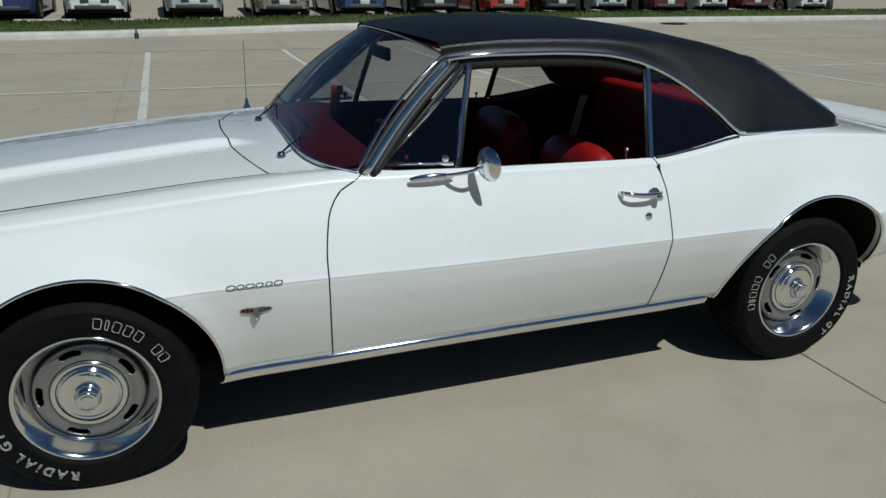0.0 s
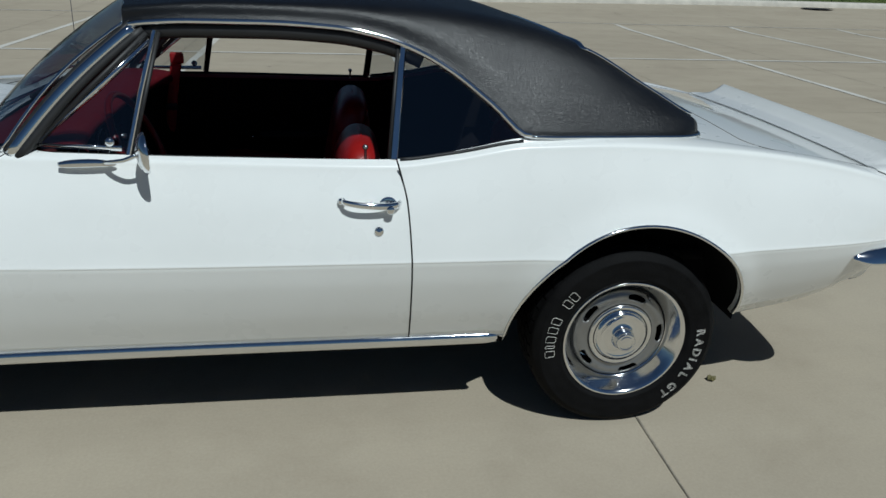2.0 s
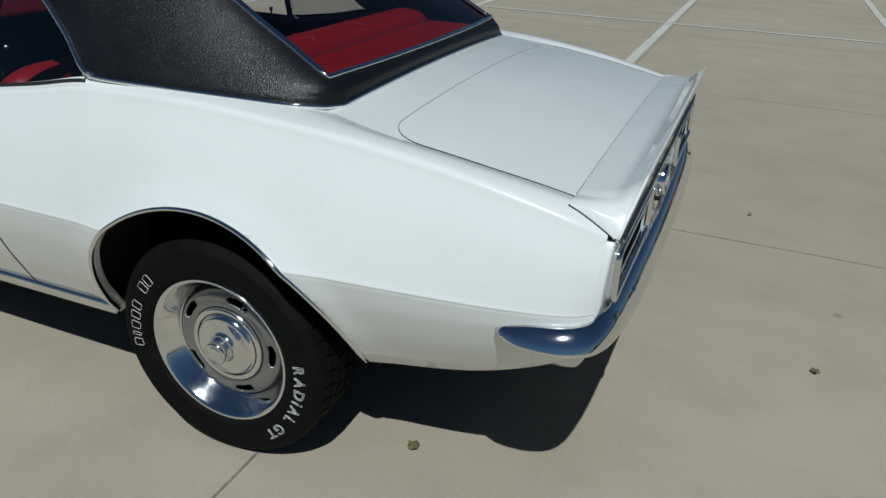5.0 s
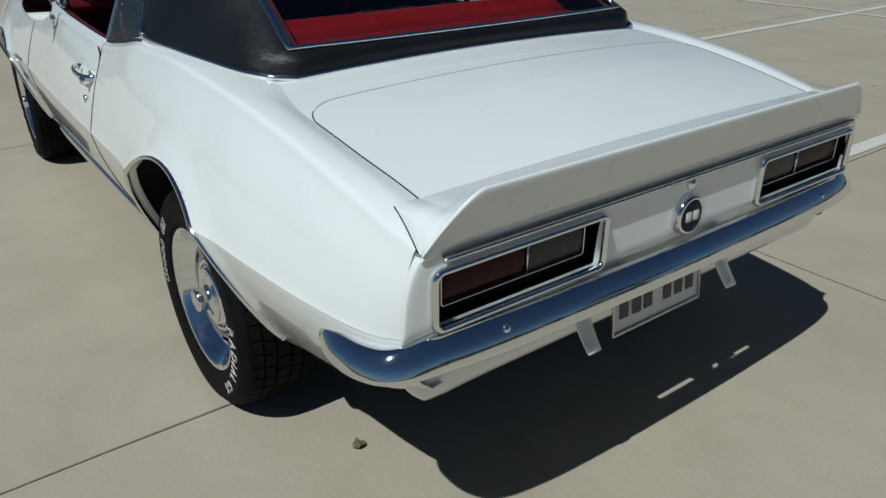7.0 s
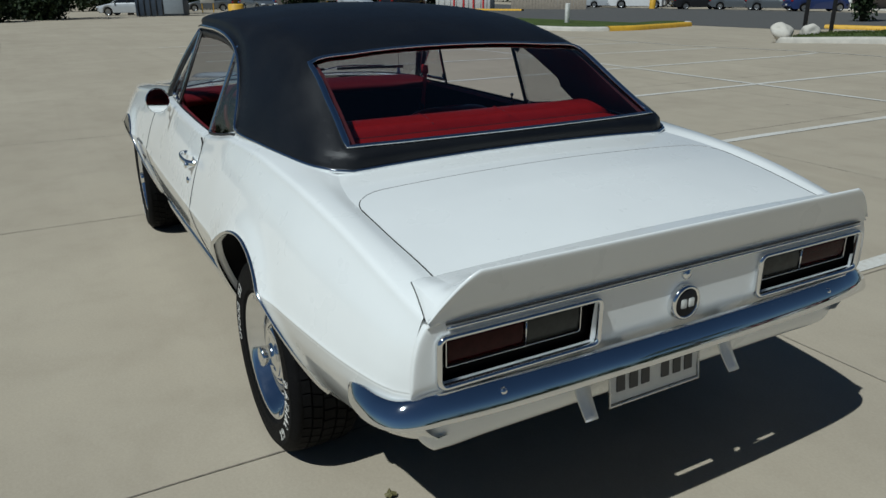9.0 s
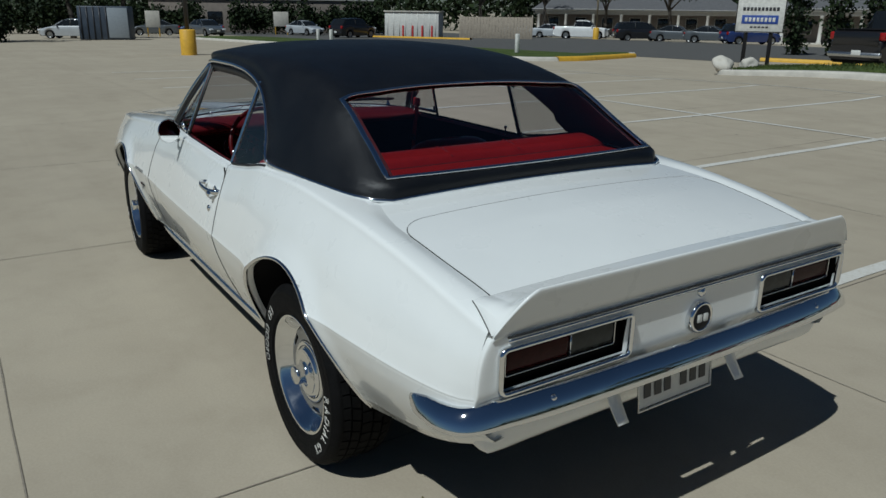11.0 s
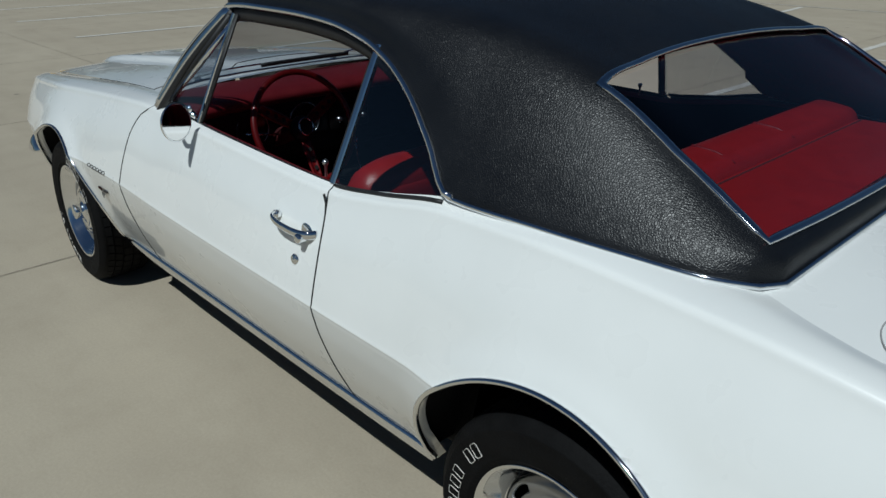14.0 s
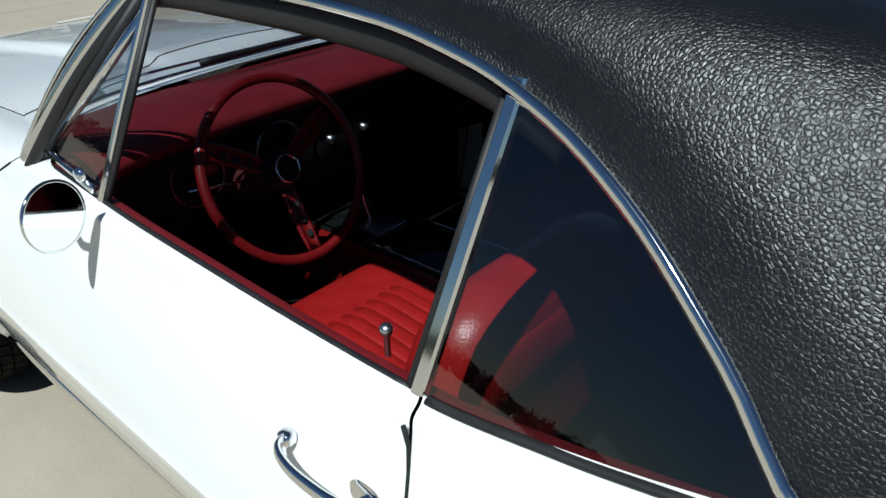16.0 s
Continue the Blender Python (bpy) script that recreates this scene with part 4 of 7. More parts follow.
# ---- wheels
def wheel(cx, s, turn, steer=0.0, cy=0.728):
    """A wheel under the car: tyre with raised lettering, and a five-slot rim with a deep bright ring."""
    cy *= s
    root = new("wheel")
    root.parent = car
    root["label"] = "five-slot silver wheel with wide white-lettered tyre"
    root.location = (cx, cy, HUB_Z)
    root.rotation_euler = (0, 0, radians(steer))
    R = HUB_Z + 0.006
    o = s

    def prof(pts):
        return [(r, o * a) for r, a in pts]

    side = [(0.204, 0.088), (0.214, 0.100), (0.226, 0.108), (0.229, 0.111), (0.232, 0.110), (0.252, 0.1155), (0.272, 0.1165), (0.292, 0.114), (0.296, 0.1155), (0.299, 0.1130), (0.310, 0.106), (0.318, 0.098), (R - 0.004, 0.088), (R - 0.009, 0.080), (R - 0.010, 0.03)]
    tyre = part("tyre", lathe_bm(prof(side + [(r, -a) for r, a in reversed(side)]), 96), M["tyre"], root, "black tyre with raised white letters")
    # tread blocks in five ribs
    vs, fs = [], []
    ribs = [(-0.090, -0.060), (-0.054, -0.024), (-0.018, 0.018), (0.024, 0.054), (0.060, 0.090)]
    n = 46
    for k, (a0, a1) in enumerate(ribs):
        for i in range(n):
            off = 0.35 * k
            w0, w1 = 2 * math.pi * (i + off) / n, 2 * math.pi * (i + off + 0.86) / n
            skew = 0.03 if k in (1, 3) else 0.0
            base = len(vs)
            for r in (R - 0.014, R):
                for w, a, sk in ((w0, a0, 0), (w1, a0, 0), (w1, a1, skew), (w0, a1, skew)):
                    edge = 0.006 if abs(a) > 0.085 and r == R else 0
                    vs.append(((r - edge) * math.cos(w + sk), o * a, (r - edge) * math.sin(w + sk)))
            fs += [tuple(base + q for q in f) for f in ((4, 5, 6, 7), (0, 1, 5, 4), (1, 2, 6, 5), (2, 3, 7, 6), (3, 0, 4, 7))]
    part("tread", (vs, fs), M["tyre"], tyre, smooth=False)
    # lettering that follows the sidewall
    def on_wall(me, ang, name):
        bm = bmesh.new()
        bm.from_mesh(me)
        for v in bm.verts:
            r = 0.264 + v.co.y
            w = ang - v.co.x / 0.264
            v.co = (r * math.cos(w), o * (0.1172 - 0.6 * max(0, r - 0.272) ** 1.2 + v.co.z), r * math.sin(w))
        part(name, bm, M["letter"], tyre, smooth=False)
    for word, dx in (("R", -0.128), ("A", -0.089), ("D", -0.050), ("I", -0.020), ("A", 0.010), ("L", 0.045), ("G", 0.100), ("T", 0.136)):
        on_wall(text_mesh(word, 0.043, outline=0.0009), math.radians(turn - 182) - dx / 0.264, "raised_letter")
    for i, dx in enumerate((-0.125, -0.098, -0.070, -0.036, -0.002, 0.068, 0.100)):
        b2 = bmesh.new()
        h, w = 0.0160, 0.0110 if i != 1 else 0.0045
        loop = [(dx - w + 0.004, -h), (dx + w, -h), (dx + w, h - 0.005), (dx + w - 0.005, h), (dx - w, h), (dx - w, -h + 0.004)]
        tube_bm([(x, y, 0) for x, y in loop], 0.0010, 0.0010, 4, True, bm=b2)
        me2 = bpy.data.meshes.new("block")
        b2.to_mesh(me2)
        b2.free()
        on_wall(me2, math.radians(turn), "raised_block")
    rim = part("rim", lathe_bm(prof([(0.150, -0.09), (0.200, -0.088), (0.206, 0.080), (0.2145, 0.098), (0.2155, 0.103), (0.212, 0.1055), (0.206, 0.103), (0.200, 0.094), (0.190, 0.078), (0.180, 0.062), (0.172, 0.050), (0.168, 0.044), (0.164, 0.044)]), 96), M["rim"], root, "bright polished rim ring")
    # the disc with five slots
    rr = [0.165, 0.160] + [0.157 - 0.0018 * i for i in range(17)] + [0.124, 0.116, 0.110, 0.104]
    f_disc = pchip([(0.104, 0.062), (0.110, 0.061), (0.116, 0.057), (0.124, 0.058), (0.132, 0.061), (0.140, 0.0625), (0.148, 0.061), (0.152, 0.059), (0.160, 0.052), (0.165, 0.044)])
    aa = [f_disc(r) for r in rr]
    seg = 240
    bm = bmesh.new()
    ring = [[bm.verts.new((r * math.cos(2 * math.pi * j / seg), o * a, r * math.sin(2 * math.pi * j / seg))) for j in range(seg)] for r, a in zip(rr, aa)]
    for i in range(len(rr) - 1):
        rm = (rr[i] + rr[i + 1]) / 2
        for j in range(seg):
            w = (2 * math.pi * (j + 0.5) / seg - math.radians(turn + 20)) % (2 * math.pi / 5)
            d = abs(w - math.pi / 5) * 0.142
            if (d / 0.034) ** 4 + (abs(rm - 0.142) / 0.0125) ** 2.5 < 1:
                continue
            bm.faces.new((ring[i][j], ring[i][(j + 1) % seg], ring[i + 1][(j + 1) % seg], ring[i + 1][j]))
    part("wheel_disc", solid(bm, 0.006), M["rim_disc"], rim, "silver disc with five slots")
    for r, a, w in ((0.166, 0.0455, 0.0022), (0.1130, 0.0585, 0.0020), (0.0950, 0.0655, 0.0012)):
        part("groove_ring", tube_bm([(r * math.cos(q), o * a, r * math.sin(q)) for q in (2 * math.pi * i / 72 for i in range(72))], w, w, 6, True, up=(0, 1, 0)), M["gap"], rim, "dark groove")
    part("brake_drum", lathe_bm(prof([(0.0, 0.02), (0.14, 0.02), (0.145, 0.0), (0.145, -0.06)]), 40), M["under"], rim)
    cap = [(0.112, 0.056), (0.1115, 0.063), (0.108, 0.0675), (0.102, 0.068), (0.097, 0.065), (0.093, 0.065), (0.089, 0.069), (0.086, 0.074), (0.081, 0.0765), (0.076, 0.0755), (0.073, 0.0735), (0.060, 0.0745), (0.047, 0.0765), (0.039, 0.080), (0.0355, 0.086), (0.0342, 0.094), (0.0335, 0.112), (0.0320, 0.1170), (0.0290, 0.1190), (0.0265, 0.1192), (0.0258, 0.1178), (0.0215, 0.1178), (0.0208, 0.1190), (0.018, 0.1193), (0.0, 0.1200)]
    part("centre_cap", lathe_bm(prof(cap), 64), M["rim"], rim, "bright chrome centre cap")
    pts = [(0.165 * math.cos(math.radians(62)), o * 0.060, 0.165 * math.sin(math.radians(62))), (0.160 * math.cos(math.radians(61)), o * 0.085, 0.160 * math.sin(math.radians(61)))]
    part("valve_stem", tube_bm(pts, 0.004, seg=8), M["black"], rim)
    return root


wheel(-0.012, -1, 49, -3, 0.698)
wheel(WB, -1, 160)
wheel(-0.012, 1, 120, -3, 0.698)
wheel(WB, 1, 20)

# ---- tail lamps, badge, lock, plate
def rect_loop(y0, y1, z0, z1, x, r=0.018, n=5):
    pts = []
    for cy, cz, w0 in ((y1 - r, z1 - r, 0), (y0 + r, z1 - r, 90), (y0 + r, z0 + r, 180), (y1 - r, z0 + r, 270)):
        for i in range(n + 1):
            w = math.radians(w0 + 90 * i / n)
            pts.append((x(cy + r * math.cos(w)), cy + r * math.cos(w), cz + r * math.sin(w)))
    return pts


def tail_x(y):
    return 3.711 + 0.020 * tail_round(y / 0.775)


for s in (-1, 1):
    y0, y1 = sorted((s * 0.280, s * 0.716))
    lamp = part("tail_lamp", solid(grid_bm([[(tail_x(y) - 0.022, y, z) for z in (0.668, 0.727, 0.786)] for y in np.linspace(y0 + 0.004, y1 - 0.004, 17)]), 0.012), M["recess"], car, "rectangular tail lamp in a bright frame")
    part("lamp_bezel", tube_bm(rect_loop(y0, y1, 0.668, 0.786, lambda y: tail_x(y) + 0.006), 0.0075, 0.011, 10, True, up=(1, 0, 0)), M["chrome"], lamp, "bright lamp frame")
    mouth, back = (rect_loop(y0, y1, 0.668, 0.786, lambda y, d=d: tail_x(y) + d) for d in (0.004, -0.030))
    part("lamp_well", grid_bm([mouth, back], False, True), M["recess"], lamp, "black lamp recess")
    ym = s * 0.480
    ro, rc = sorted((ym + s * 0.003, s * 0.684)), sorted((s * 0.325, ym - s * 0.003))
    def lens(yy, zz0, zz1):
        g = [[(tail_x(y) - 0.017 + 0.004 * math.sin(math.pi * i / 6), y, zz0 + (zz1 - zz0) * i / 6) for i in range(7)] for y in np.linspace(yy[0], yy[1], 25)]
        return solid(grid_bm(g), 0.006)
    part("red_lens", lens(ro, 0.706, 0.770), M["lens_red"], lamp, "dark red lens")
    part("clear_lens", lens(rc, 0.706, 0.770), M["lens_clear"], lamp, "smoky clear reversing lens")
    part("lens_trim", tube_bm(rect_loop(min(ro[0], rc[0]) - 0.004, max(ro[1], rc[1]) + 0.004, 0.702, 0.774, lambda y: tail_x(y) - 0.013, 0.006), 0.0018, 0.0018, 6, True, up=(1, 0, 0)), M["chrome"], lamp)
    part("lens_divider", box_bm((tail_x(0.48) - 0.013, ym, 0.738), (0.008, 0.003, 0.064)), M["chrome"], lamp)
badge = part("round_badge", lathe_bm([(0.0, 3.748), (0.037, 3.748), (0.038, 3.750), (0.041, 3.752), (0.046, 3.750), (0.048, 3.742), (0.049, 3.728)], 40, c=(0, 0, 0.716), axis="x"), M["chrome"], car, "round chrome badge with black face")
part("badge_face", lathe_bm([(0.0, 3.7505), (0.036, 3.7505), (0.037, 3.748)], 40, c=(0, 0, 0.716), axis="x"), M["black_trim"], badge, "black badge face")
for y in (-0.013, 0.013):
    part("badge_mark", box_bm((3.7515, y, 0.716), (0.003, 0.019, 0.024), 0.003), M["plate"], badge, "small white mark")
lk = part("trunk_lock", lathe_bm([(0.0, 3.745), (0.006, 3.746), (0.007, 3.743), (0.012, 3.743), (0.0145, 3.740), (0.015, 3.730)], 24, c=(0, 0, 0.791), axis="x"), M["chrome"], car, "small chrome key lock")
pts = [(tail_x(y) + 0.010, y, 0.818) for y in np.linspace(-0.70, 0.70, 40)]
part("tail_seam", tube_bm(pts, 0.003, 0.003, 6), M["gap"], car)
part("tail_moulding", tube_bm([(p[0] + 0.002, p[1], p[2] - 0.010) for p in pts], 0.003, 0.004, 6), M["chrome"], car, "thin bright tail moulding")
def plate_pt(u, v):
    """A place on the plate: u across, v up, leaning under the bumper."""
    return Vector((3.752 - 0.10 * v, -0.095 + u, 0.572 + 0.995 * v))


def plate_quad(u0, u1, v0, v1, lift):
    n = Vector((0.995, 0, 0.10)).normalized() * lift
    return solid(grid_bm([[plate_pt(u, v) + n for v in (v0, v1)] for u in (u0, u1)]), 0.002)


plate = part("licence_plate", plate_quad(-0.150, 0.150, -0.075, 0.075, 0.0), M["plate"], car, "pale licence plate with dark bars", smooth=False)
part("plate_frame", tube_bm([plate_pt(u, v) + Vector((0.003, 0, -0.002)) for u, v in ((-0.153, -0.078), (0.153, -0.078), (0.153, 0.078), (-0.153, 0.078))], 0.004, 0.004, 6, True, up=(1, 0, 0)), M["chrome_dull"], plate, "thin metal plate frame")
for u in (-0.116, -0.075, -0.034, 0.034, 0.075, 0.116):
    part("plate_bar", plate_quad(u - 0.0135, u + 0.0135, -0.046, 0.044, 0.003), M["plate_ink"], plate, "dark bar", smooth=False)
for y in (-0.300, 0.205):
    rows = []
    for i in range(15):
        u = i / 14
        x = 3.725 - 0.030 * math.sin(math.pi * u) + 0.034 * u * u
        z = 0.630 - 0.160 * u
        w = 0.026 - 0.006 * u * u
        sk = 0.006 * math.sin(math.pi * u)
        rows.append([(x, y - w + sk, z), (x + 0.004, y - w * 0.96 + sk, z + 0.002), (x + 0.005, y + sk, z + 0.002), (x + 0.004, y + w * 0.96 + sk, z + 0.002), (x, y + w + sk, z), (x - 0.002, y + sk, z)])
    bm = grid_bm(rows, False, True)
    bm.verts.ensure_lookup_table()
    bm.faces.new([bm.verts[len(bm.verts) - 6 + j] for j in range(6)])
    part("bumper_hanger", bm, M["white"], car, "pale curved bracket below the bumper")

# ---- mouldings, handles, mirror, wipers
for s in (-1, 1):
    yh = section_y(1.86, 0.818)
    hnd = part("door_handle", tube_bm(spline([(1.810, s * (yh - 0.004), 0.833), (1.814, s * (yh + 0.020), 0.834), (1.834, s * (yh + 0.032), 0.832), (1.87, s * (yh + 0.036), 0.827), (1.93, s * (yh + 0.032), 0.822), (1.965, s * (yh + 0.018), 0.820), (1.980, s * (yh - 0.004), 0.820)], 32), 0.0070, 0.0112, 12, taper=lambda u: 0.72 + 0.38 * u), M["chrome"], car, "chrome pull door handle")
    part("handle_recess", lathe_bm([(0.0, s * 0.002), (0.021, s * 0.003), (0.025, s * 0.001), (0.027, 0.0)], 28, c=(1.945, s * (section_y(1.945, 0.816) + 0.001), 0.816)), M["chrome"], hnd, "chrome escutcheon")
    part("push_button", lathe_bm([(0.0, s * 0.040), (0.008, s * 0.0395), (0.012, s * 0.037), (0.013, s * 0.030), (0.013, 0.0)], 20, c=(1.950, s * section_y(1.945, 0.816), 0.812)), M["chrome"], hnd, "chrome push button")
    part("handle_foot", box_bm((1.810, s * (yh + 0.004), 0.832), (0.022, 0.020, 0.020), 0.006), M["chrome"], hnd)
    part("door_lock", lathe_bm([(0.0, s * 0.008), (0.004, s * 0.008), (0.005, s * 0.006), (0.011, s * 0.007), (0.0135, s * 0.004), (0.015, 0.0)], 24, c=(1.917, s * section_y(1.917, 0.743), 0.743)), M["chrome"], car, "round key lock")
    # belt seals and window frames
    bl = [(x, s * (f_yb(x) - 0.0245), f_zb(x) + 0.001) for x in np.linspace(0.96, 1.965, 30)]
    part("belt_seal", tube_bm(bl, 0.006, 0.005, 8), M["black"], car, "black rubber window seal")
    bl = [(x, s * (f_yb(x) - 0.016), f_zb(x) + 0.007) for x in np.linspace(1.985, 2.36, 20)]
    part("quarter_seal", tube_bm(bl, 0.007, 0.005, 8), M["black"], car, "black rubber window seal")
    vb0, vb1, vt = Vector((0.945, s * 0.714, 0.960)), Vector((1.207, s * 0.742, 0.955)), Vector((1.287, s * 0.618, 1.262))
    vent = part("vent_window", grid_bm([[tuple(vb0.lerp(vb1, u).lerp(vt, w)) for w in np.linspace(0, 0.97, 8)] for u in np.linspace(0, 1, 8)]), M["glass_side"], car, "triangular vent window")
    part("vent_post", strip_bm([vb1 - Vector((0, 0, 0.02)), vb1.lerp(vt, 0.5), vt + Vector((0.004, 0, 0.015))], (1, 0, -0.25), (0, s * 0.92, 0.39), 0.013, 0.012), M["chrome"], vent, "bright vent post", smooth=False)
    part("vent_post_seal", tube_bm([vb1 + Vector((0.010, -s * 0.004, -0.02)), vt + Vector((0.014, -s * 0.004, 0.012))], 0.005, 0.007, 8, up=(1, 0, 0)), M["black"], vent)
    part("vent_frame", tube_bm([vb1 + Vector((-0.012, 0, 0.010)), vb0 + Vector((0.012, 0, 0.010)), vb0.lerp(vt, 0.5) + Vector((0.006, 0, 0)), vt + Vector((-0.012, 0, -0.01))], 0.007, 0.009, 8), M["chrome"], vent, "bright vent frame")
    part("vent_frame_outer", tube_bm([vb0 + Vector((-0.01, s * 0.006, -0.012)), vb0.lerp(vt, 0.5) + Vector((-0.012, s * 0.006, 0.006)), vt + Vector((-0.018, s * 0.004, 0.008))], 0.006, 0.008, 8), M["black"], vent)
    part("vent_latch", lathe_bm([(0, s * 0.012), (0.011, s * 0.010), (0.013, 0)], 16, c=(1.165, s * 0.742, 0.985)), M["chrome"], vent, "round vent catch")
    qa, qb, qt = Vector((1.968, s * 0.765, 0.936)), Vector((2.372, s * 0.760, 0.998)), Vector((2.003, s * 0.632, 1.262))
    part("quarter_post", strip_bm([qa.lerp(qt, k / 6) for k in range(7)], (1, 0, 0), (0, s * 0.92, 0.39), 0.019, 0.014), M["chrome"], car, "bright quarter window post", smooth=False)
    part("quarter_post_seal", tube_bm([qa + Vector((-0.015, -s * 0.004, 0)), qt + Vector((-0.014, -s * 0.004, 0))], 0.006, 0.0065, 8, up=(1, 0, 0)), M["black"], car)
    rows = []
    for x in np.linspace(1.975, 2.372, 26):
        u = (x - 1.968) / (2.372 - 1.968)
        lo = Vector((x, s * (f_yb(x) - 0.016), f_zb(x) + 0.002))
        hi = Vector((x, s * (f_ye(x) - 0.006), f_ze(x) - 0.002)) if x > 2.02 else Vector((x, s * 0.640, 1.262 - (2.02 - x) * 3))
        if x < 2.01:
            hi = qa.lerp(qt, min((x - 1.968) / 0.035, 1))
        rows.append([tuple(lo.lerp(hi, w)) for w in np.linspace(0, 1, 10)])
    part("quarter_window", grid_bm(rows), M["glass_side"], car, "closed quarter window glass")
    # black seal under the drip rail, over the door opening
    pts = [(x, s * (f_ye(x) - 0.012), f_ze(x) - 0.028) for x in np.linspace(1.24, 2.06, 26)]
    part("roof_rail_seal", tube_bm(pts, 0.012, 0.021, 8), M["black"], car, "black roof rail seal")
    # script emblem as plain bright strokes, and a shield badge below it
    emb = new("script_emblem")
    emb.parent = car
    emb["label"] = "small chrome script emblem"
    def on_side(x, z):
        return (x, s * (section_y(x, z) + 0.0012), z)

    for i, (w, h) in enumerate(((0.013, 0.0068), (0.011, 0.0060), (0.013, 0.0060), (0.011, 0.0060), (0.010, 0.0060), (0.0125, 0.0066))):
        x = 0.432 + i * 0.0288
        loop = [on_side(x + w * math.cos(q) + 0.35 * h * math.sin(q), 0.655 + h * math.sin(q)) for q in (2 * math.pi * k / 14 for k in range(14))]
        part("emblem_stroke", tube_bm(loop, 0.0019, 0.0019, 6, True, up=(0, 1, 0)), M["emblem"], emb)
    part("emblem_underline", tube_bm([on_side(x, 0.6492) for x in np.linspace(0.420, 0.588, 14)], 0.0014, 0.0014, 6, up=(0, 1, 0)), M["emblem"], emb)
    y = s * (section_y(0.503, 0.556) + 0.003)
    bm = bmesh.new()
    for sd in (-1, 1):
        grid_bm([[(0.503 + sd * dx, y + s * 0.003 * (1 - dx / 0.06), z) for z in (0.574 + 0.10 * dx, 0.562, 0.552 + 0.20 * dx - 0.016 * max(0.0, 1 - dx / 0.016))] for dx in np.linspace(0, 0.050, 14)], bm=bm)
    sh = part("shield_badge", weld(bm), M["emblem"], car, "small chrome crest badge")
    for sd, mt in ((-1, "lens_red"), (1, "steel")):
        for k in range(3):
            part("badge_band", box_bm((0.503 + sd * (0.014 + 0.0125 * k), y + s * 0.0035, 0.5655 + 0.0012 * k), (0.0095, 0.004, 0.0085), 0.001), M[mt], sh)
    part("badge_chevron", tube_bm([(0.487, y + s * 0.003, 0.552), (0.503, y + s * 0.004, 0.534), (0.519, y + s * 0.003, 0.552)], 0.0016, 0.0016, 6, up=(0, 1, 0)), M["chrome"], sh)
    for k in range(3):
        part("badge_number_bar", box_bm((0.491 + 0.012 * k, y - s * 0.001, 0.590), (0.0095, 0.003, 0.016), 0.001), M["emblem"], sh)

# door mirror on the driver's side
mr = new("door_mirror")
mr.parent = car
mr["label"] = "round chrome door mirror on a short arm"
foot = spline([(1.030, -0.776, 0.927), (1.06, -0.780, 0.931), (1.11, -0.784, 0.934), (1.155, -0.786, 0.934), (1.185, -0.782, 0.930)], 16)
part("mirror_base", tube_bm(foot, 0.009, 0.013, 10, taper=lambda u: 0.25 + 0.75 * math.sin(math.pi * min(u * 0.9 + 0.1, 1)) ** 0.6), M["chrome"], mr, "chrome mirror base")
part("mirror_arm", tube_bm(spline([(1.150, -0.784, 0.936), (1.185, -0.815, 0.946), (1.225, -0.838, 0.958), (1.258, -0.845, 0.974)], 10), 0.0065, seg=10), M["chrome"], mr)
head = lathe_bm([(0.0, -0.024), (0.020, -0.0225), (0.040, -0.016), (0.052, -0.008), (0.0575, 0.0), (0.0585, 0.004), (0.056, 0.006), (0.053, 0.004)], 40, axis="x")
aim = Matrix.Translation((1.279, -0.845, 0.978)) @ Vector((0.950, 0.300, 0.030)).to_track_quat("X", "Z").to_matrix().to_4x4()
head.transform(aim)
part("mirror_shell", head, M["chrome"], mr, "round chrome mirror shell")
mg = lathe_bm([(0.0, 0.0045), (0.054, 0.0045)], 40, axis="x")
mg.transform(aim)
part("mirror_glass", mg, M["mirror"], mr, "mirror glass")

# wipers
for py, tip_y in ((-0.46, 0.16), (0.18, 0.66)):
    p = Vector((0.662, py, hood_z(0.662, py)))
    w = new("wiper")
    w.parent = car
    w["label"] = "windscreen wiper with dark blade"
    part("wiper_pivot", lathe_bm([(0.016, 0.0), (0.015, 0.012), (0.010, 0.020), (0.0, 0.022)], 16, c=tuple(p), axis="z"), M["chrome"], w)
    elbow = p + Vector((0.085, 0.11, 0.052))
    part("wiper_arm", tube_bm(spline([p + Vector((0, 0, 0.014)), p + Vector((0.03, 0.03, 0.03)), elbow, Vector((0.792, tip_y - 0.12, 1.022))], 16), 0.005, 0.0035, 8), M["chrome"], w, "bright wiper arm")
    part("wiper_blade", tube_bm([(0.800 + 0.015 * (abs(y) / 0.7) ** 4, y, 1.020 - 0.012 * (abs(y) / 0.7) ** 2) for y in np.linspace(tip_y - 0.42, tip_y, 12)], 0.005, 0.009, 6), M["black"], w, "black wiper blade")
ant = part("aerial", lathe_bm([(0.020, 0.0), (0.019, 0.012), (0.010, 0.030), (0.007, 0.050), (0.004, 0.058), (0.0, 0.060)], 18, c=(0.668, 0.70, 0.935), axis="z"), M["chrome"], car, "chrome aerial base with thin mast")
part("aerial_mast", tube_bm([(0.668, 0.70, 0.99), (0.674, 0.70, 1.26)], 0.0016, seg=6), M["steel"], ant)


# ---------------------------------------------------------------- the cabin
def sweep_y(prof, y0, y1, n=2, bm=None, bow=None):
    """A profile in (x, z) carried across the car."""
    rows = []
    for y in np.linspace(y0, y1, n):
        d = bow(y) if bow else 0
        rows.append([(x + d, y, z) for x, z in prof])
    return grid_bm(rows, bm=bm)


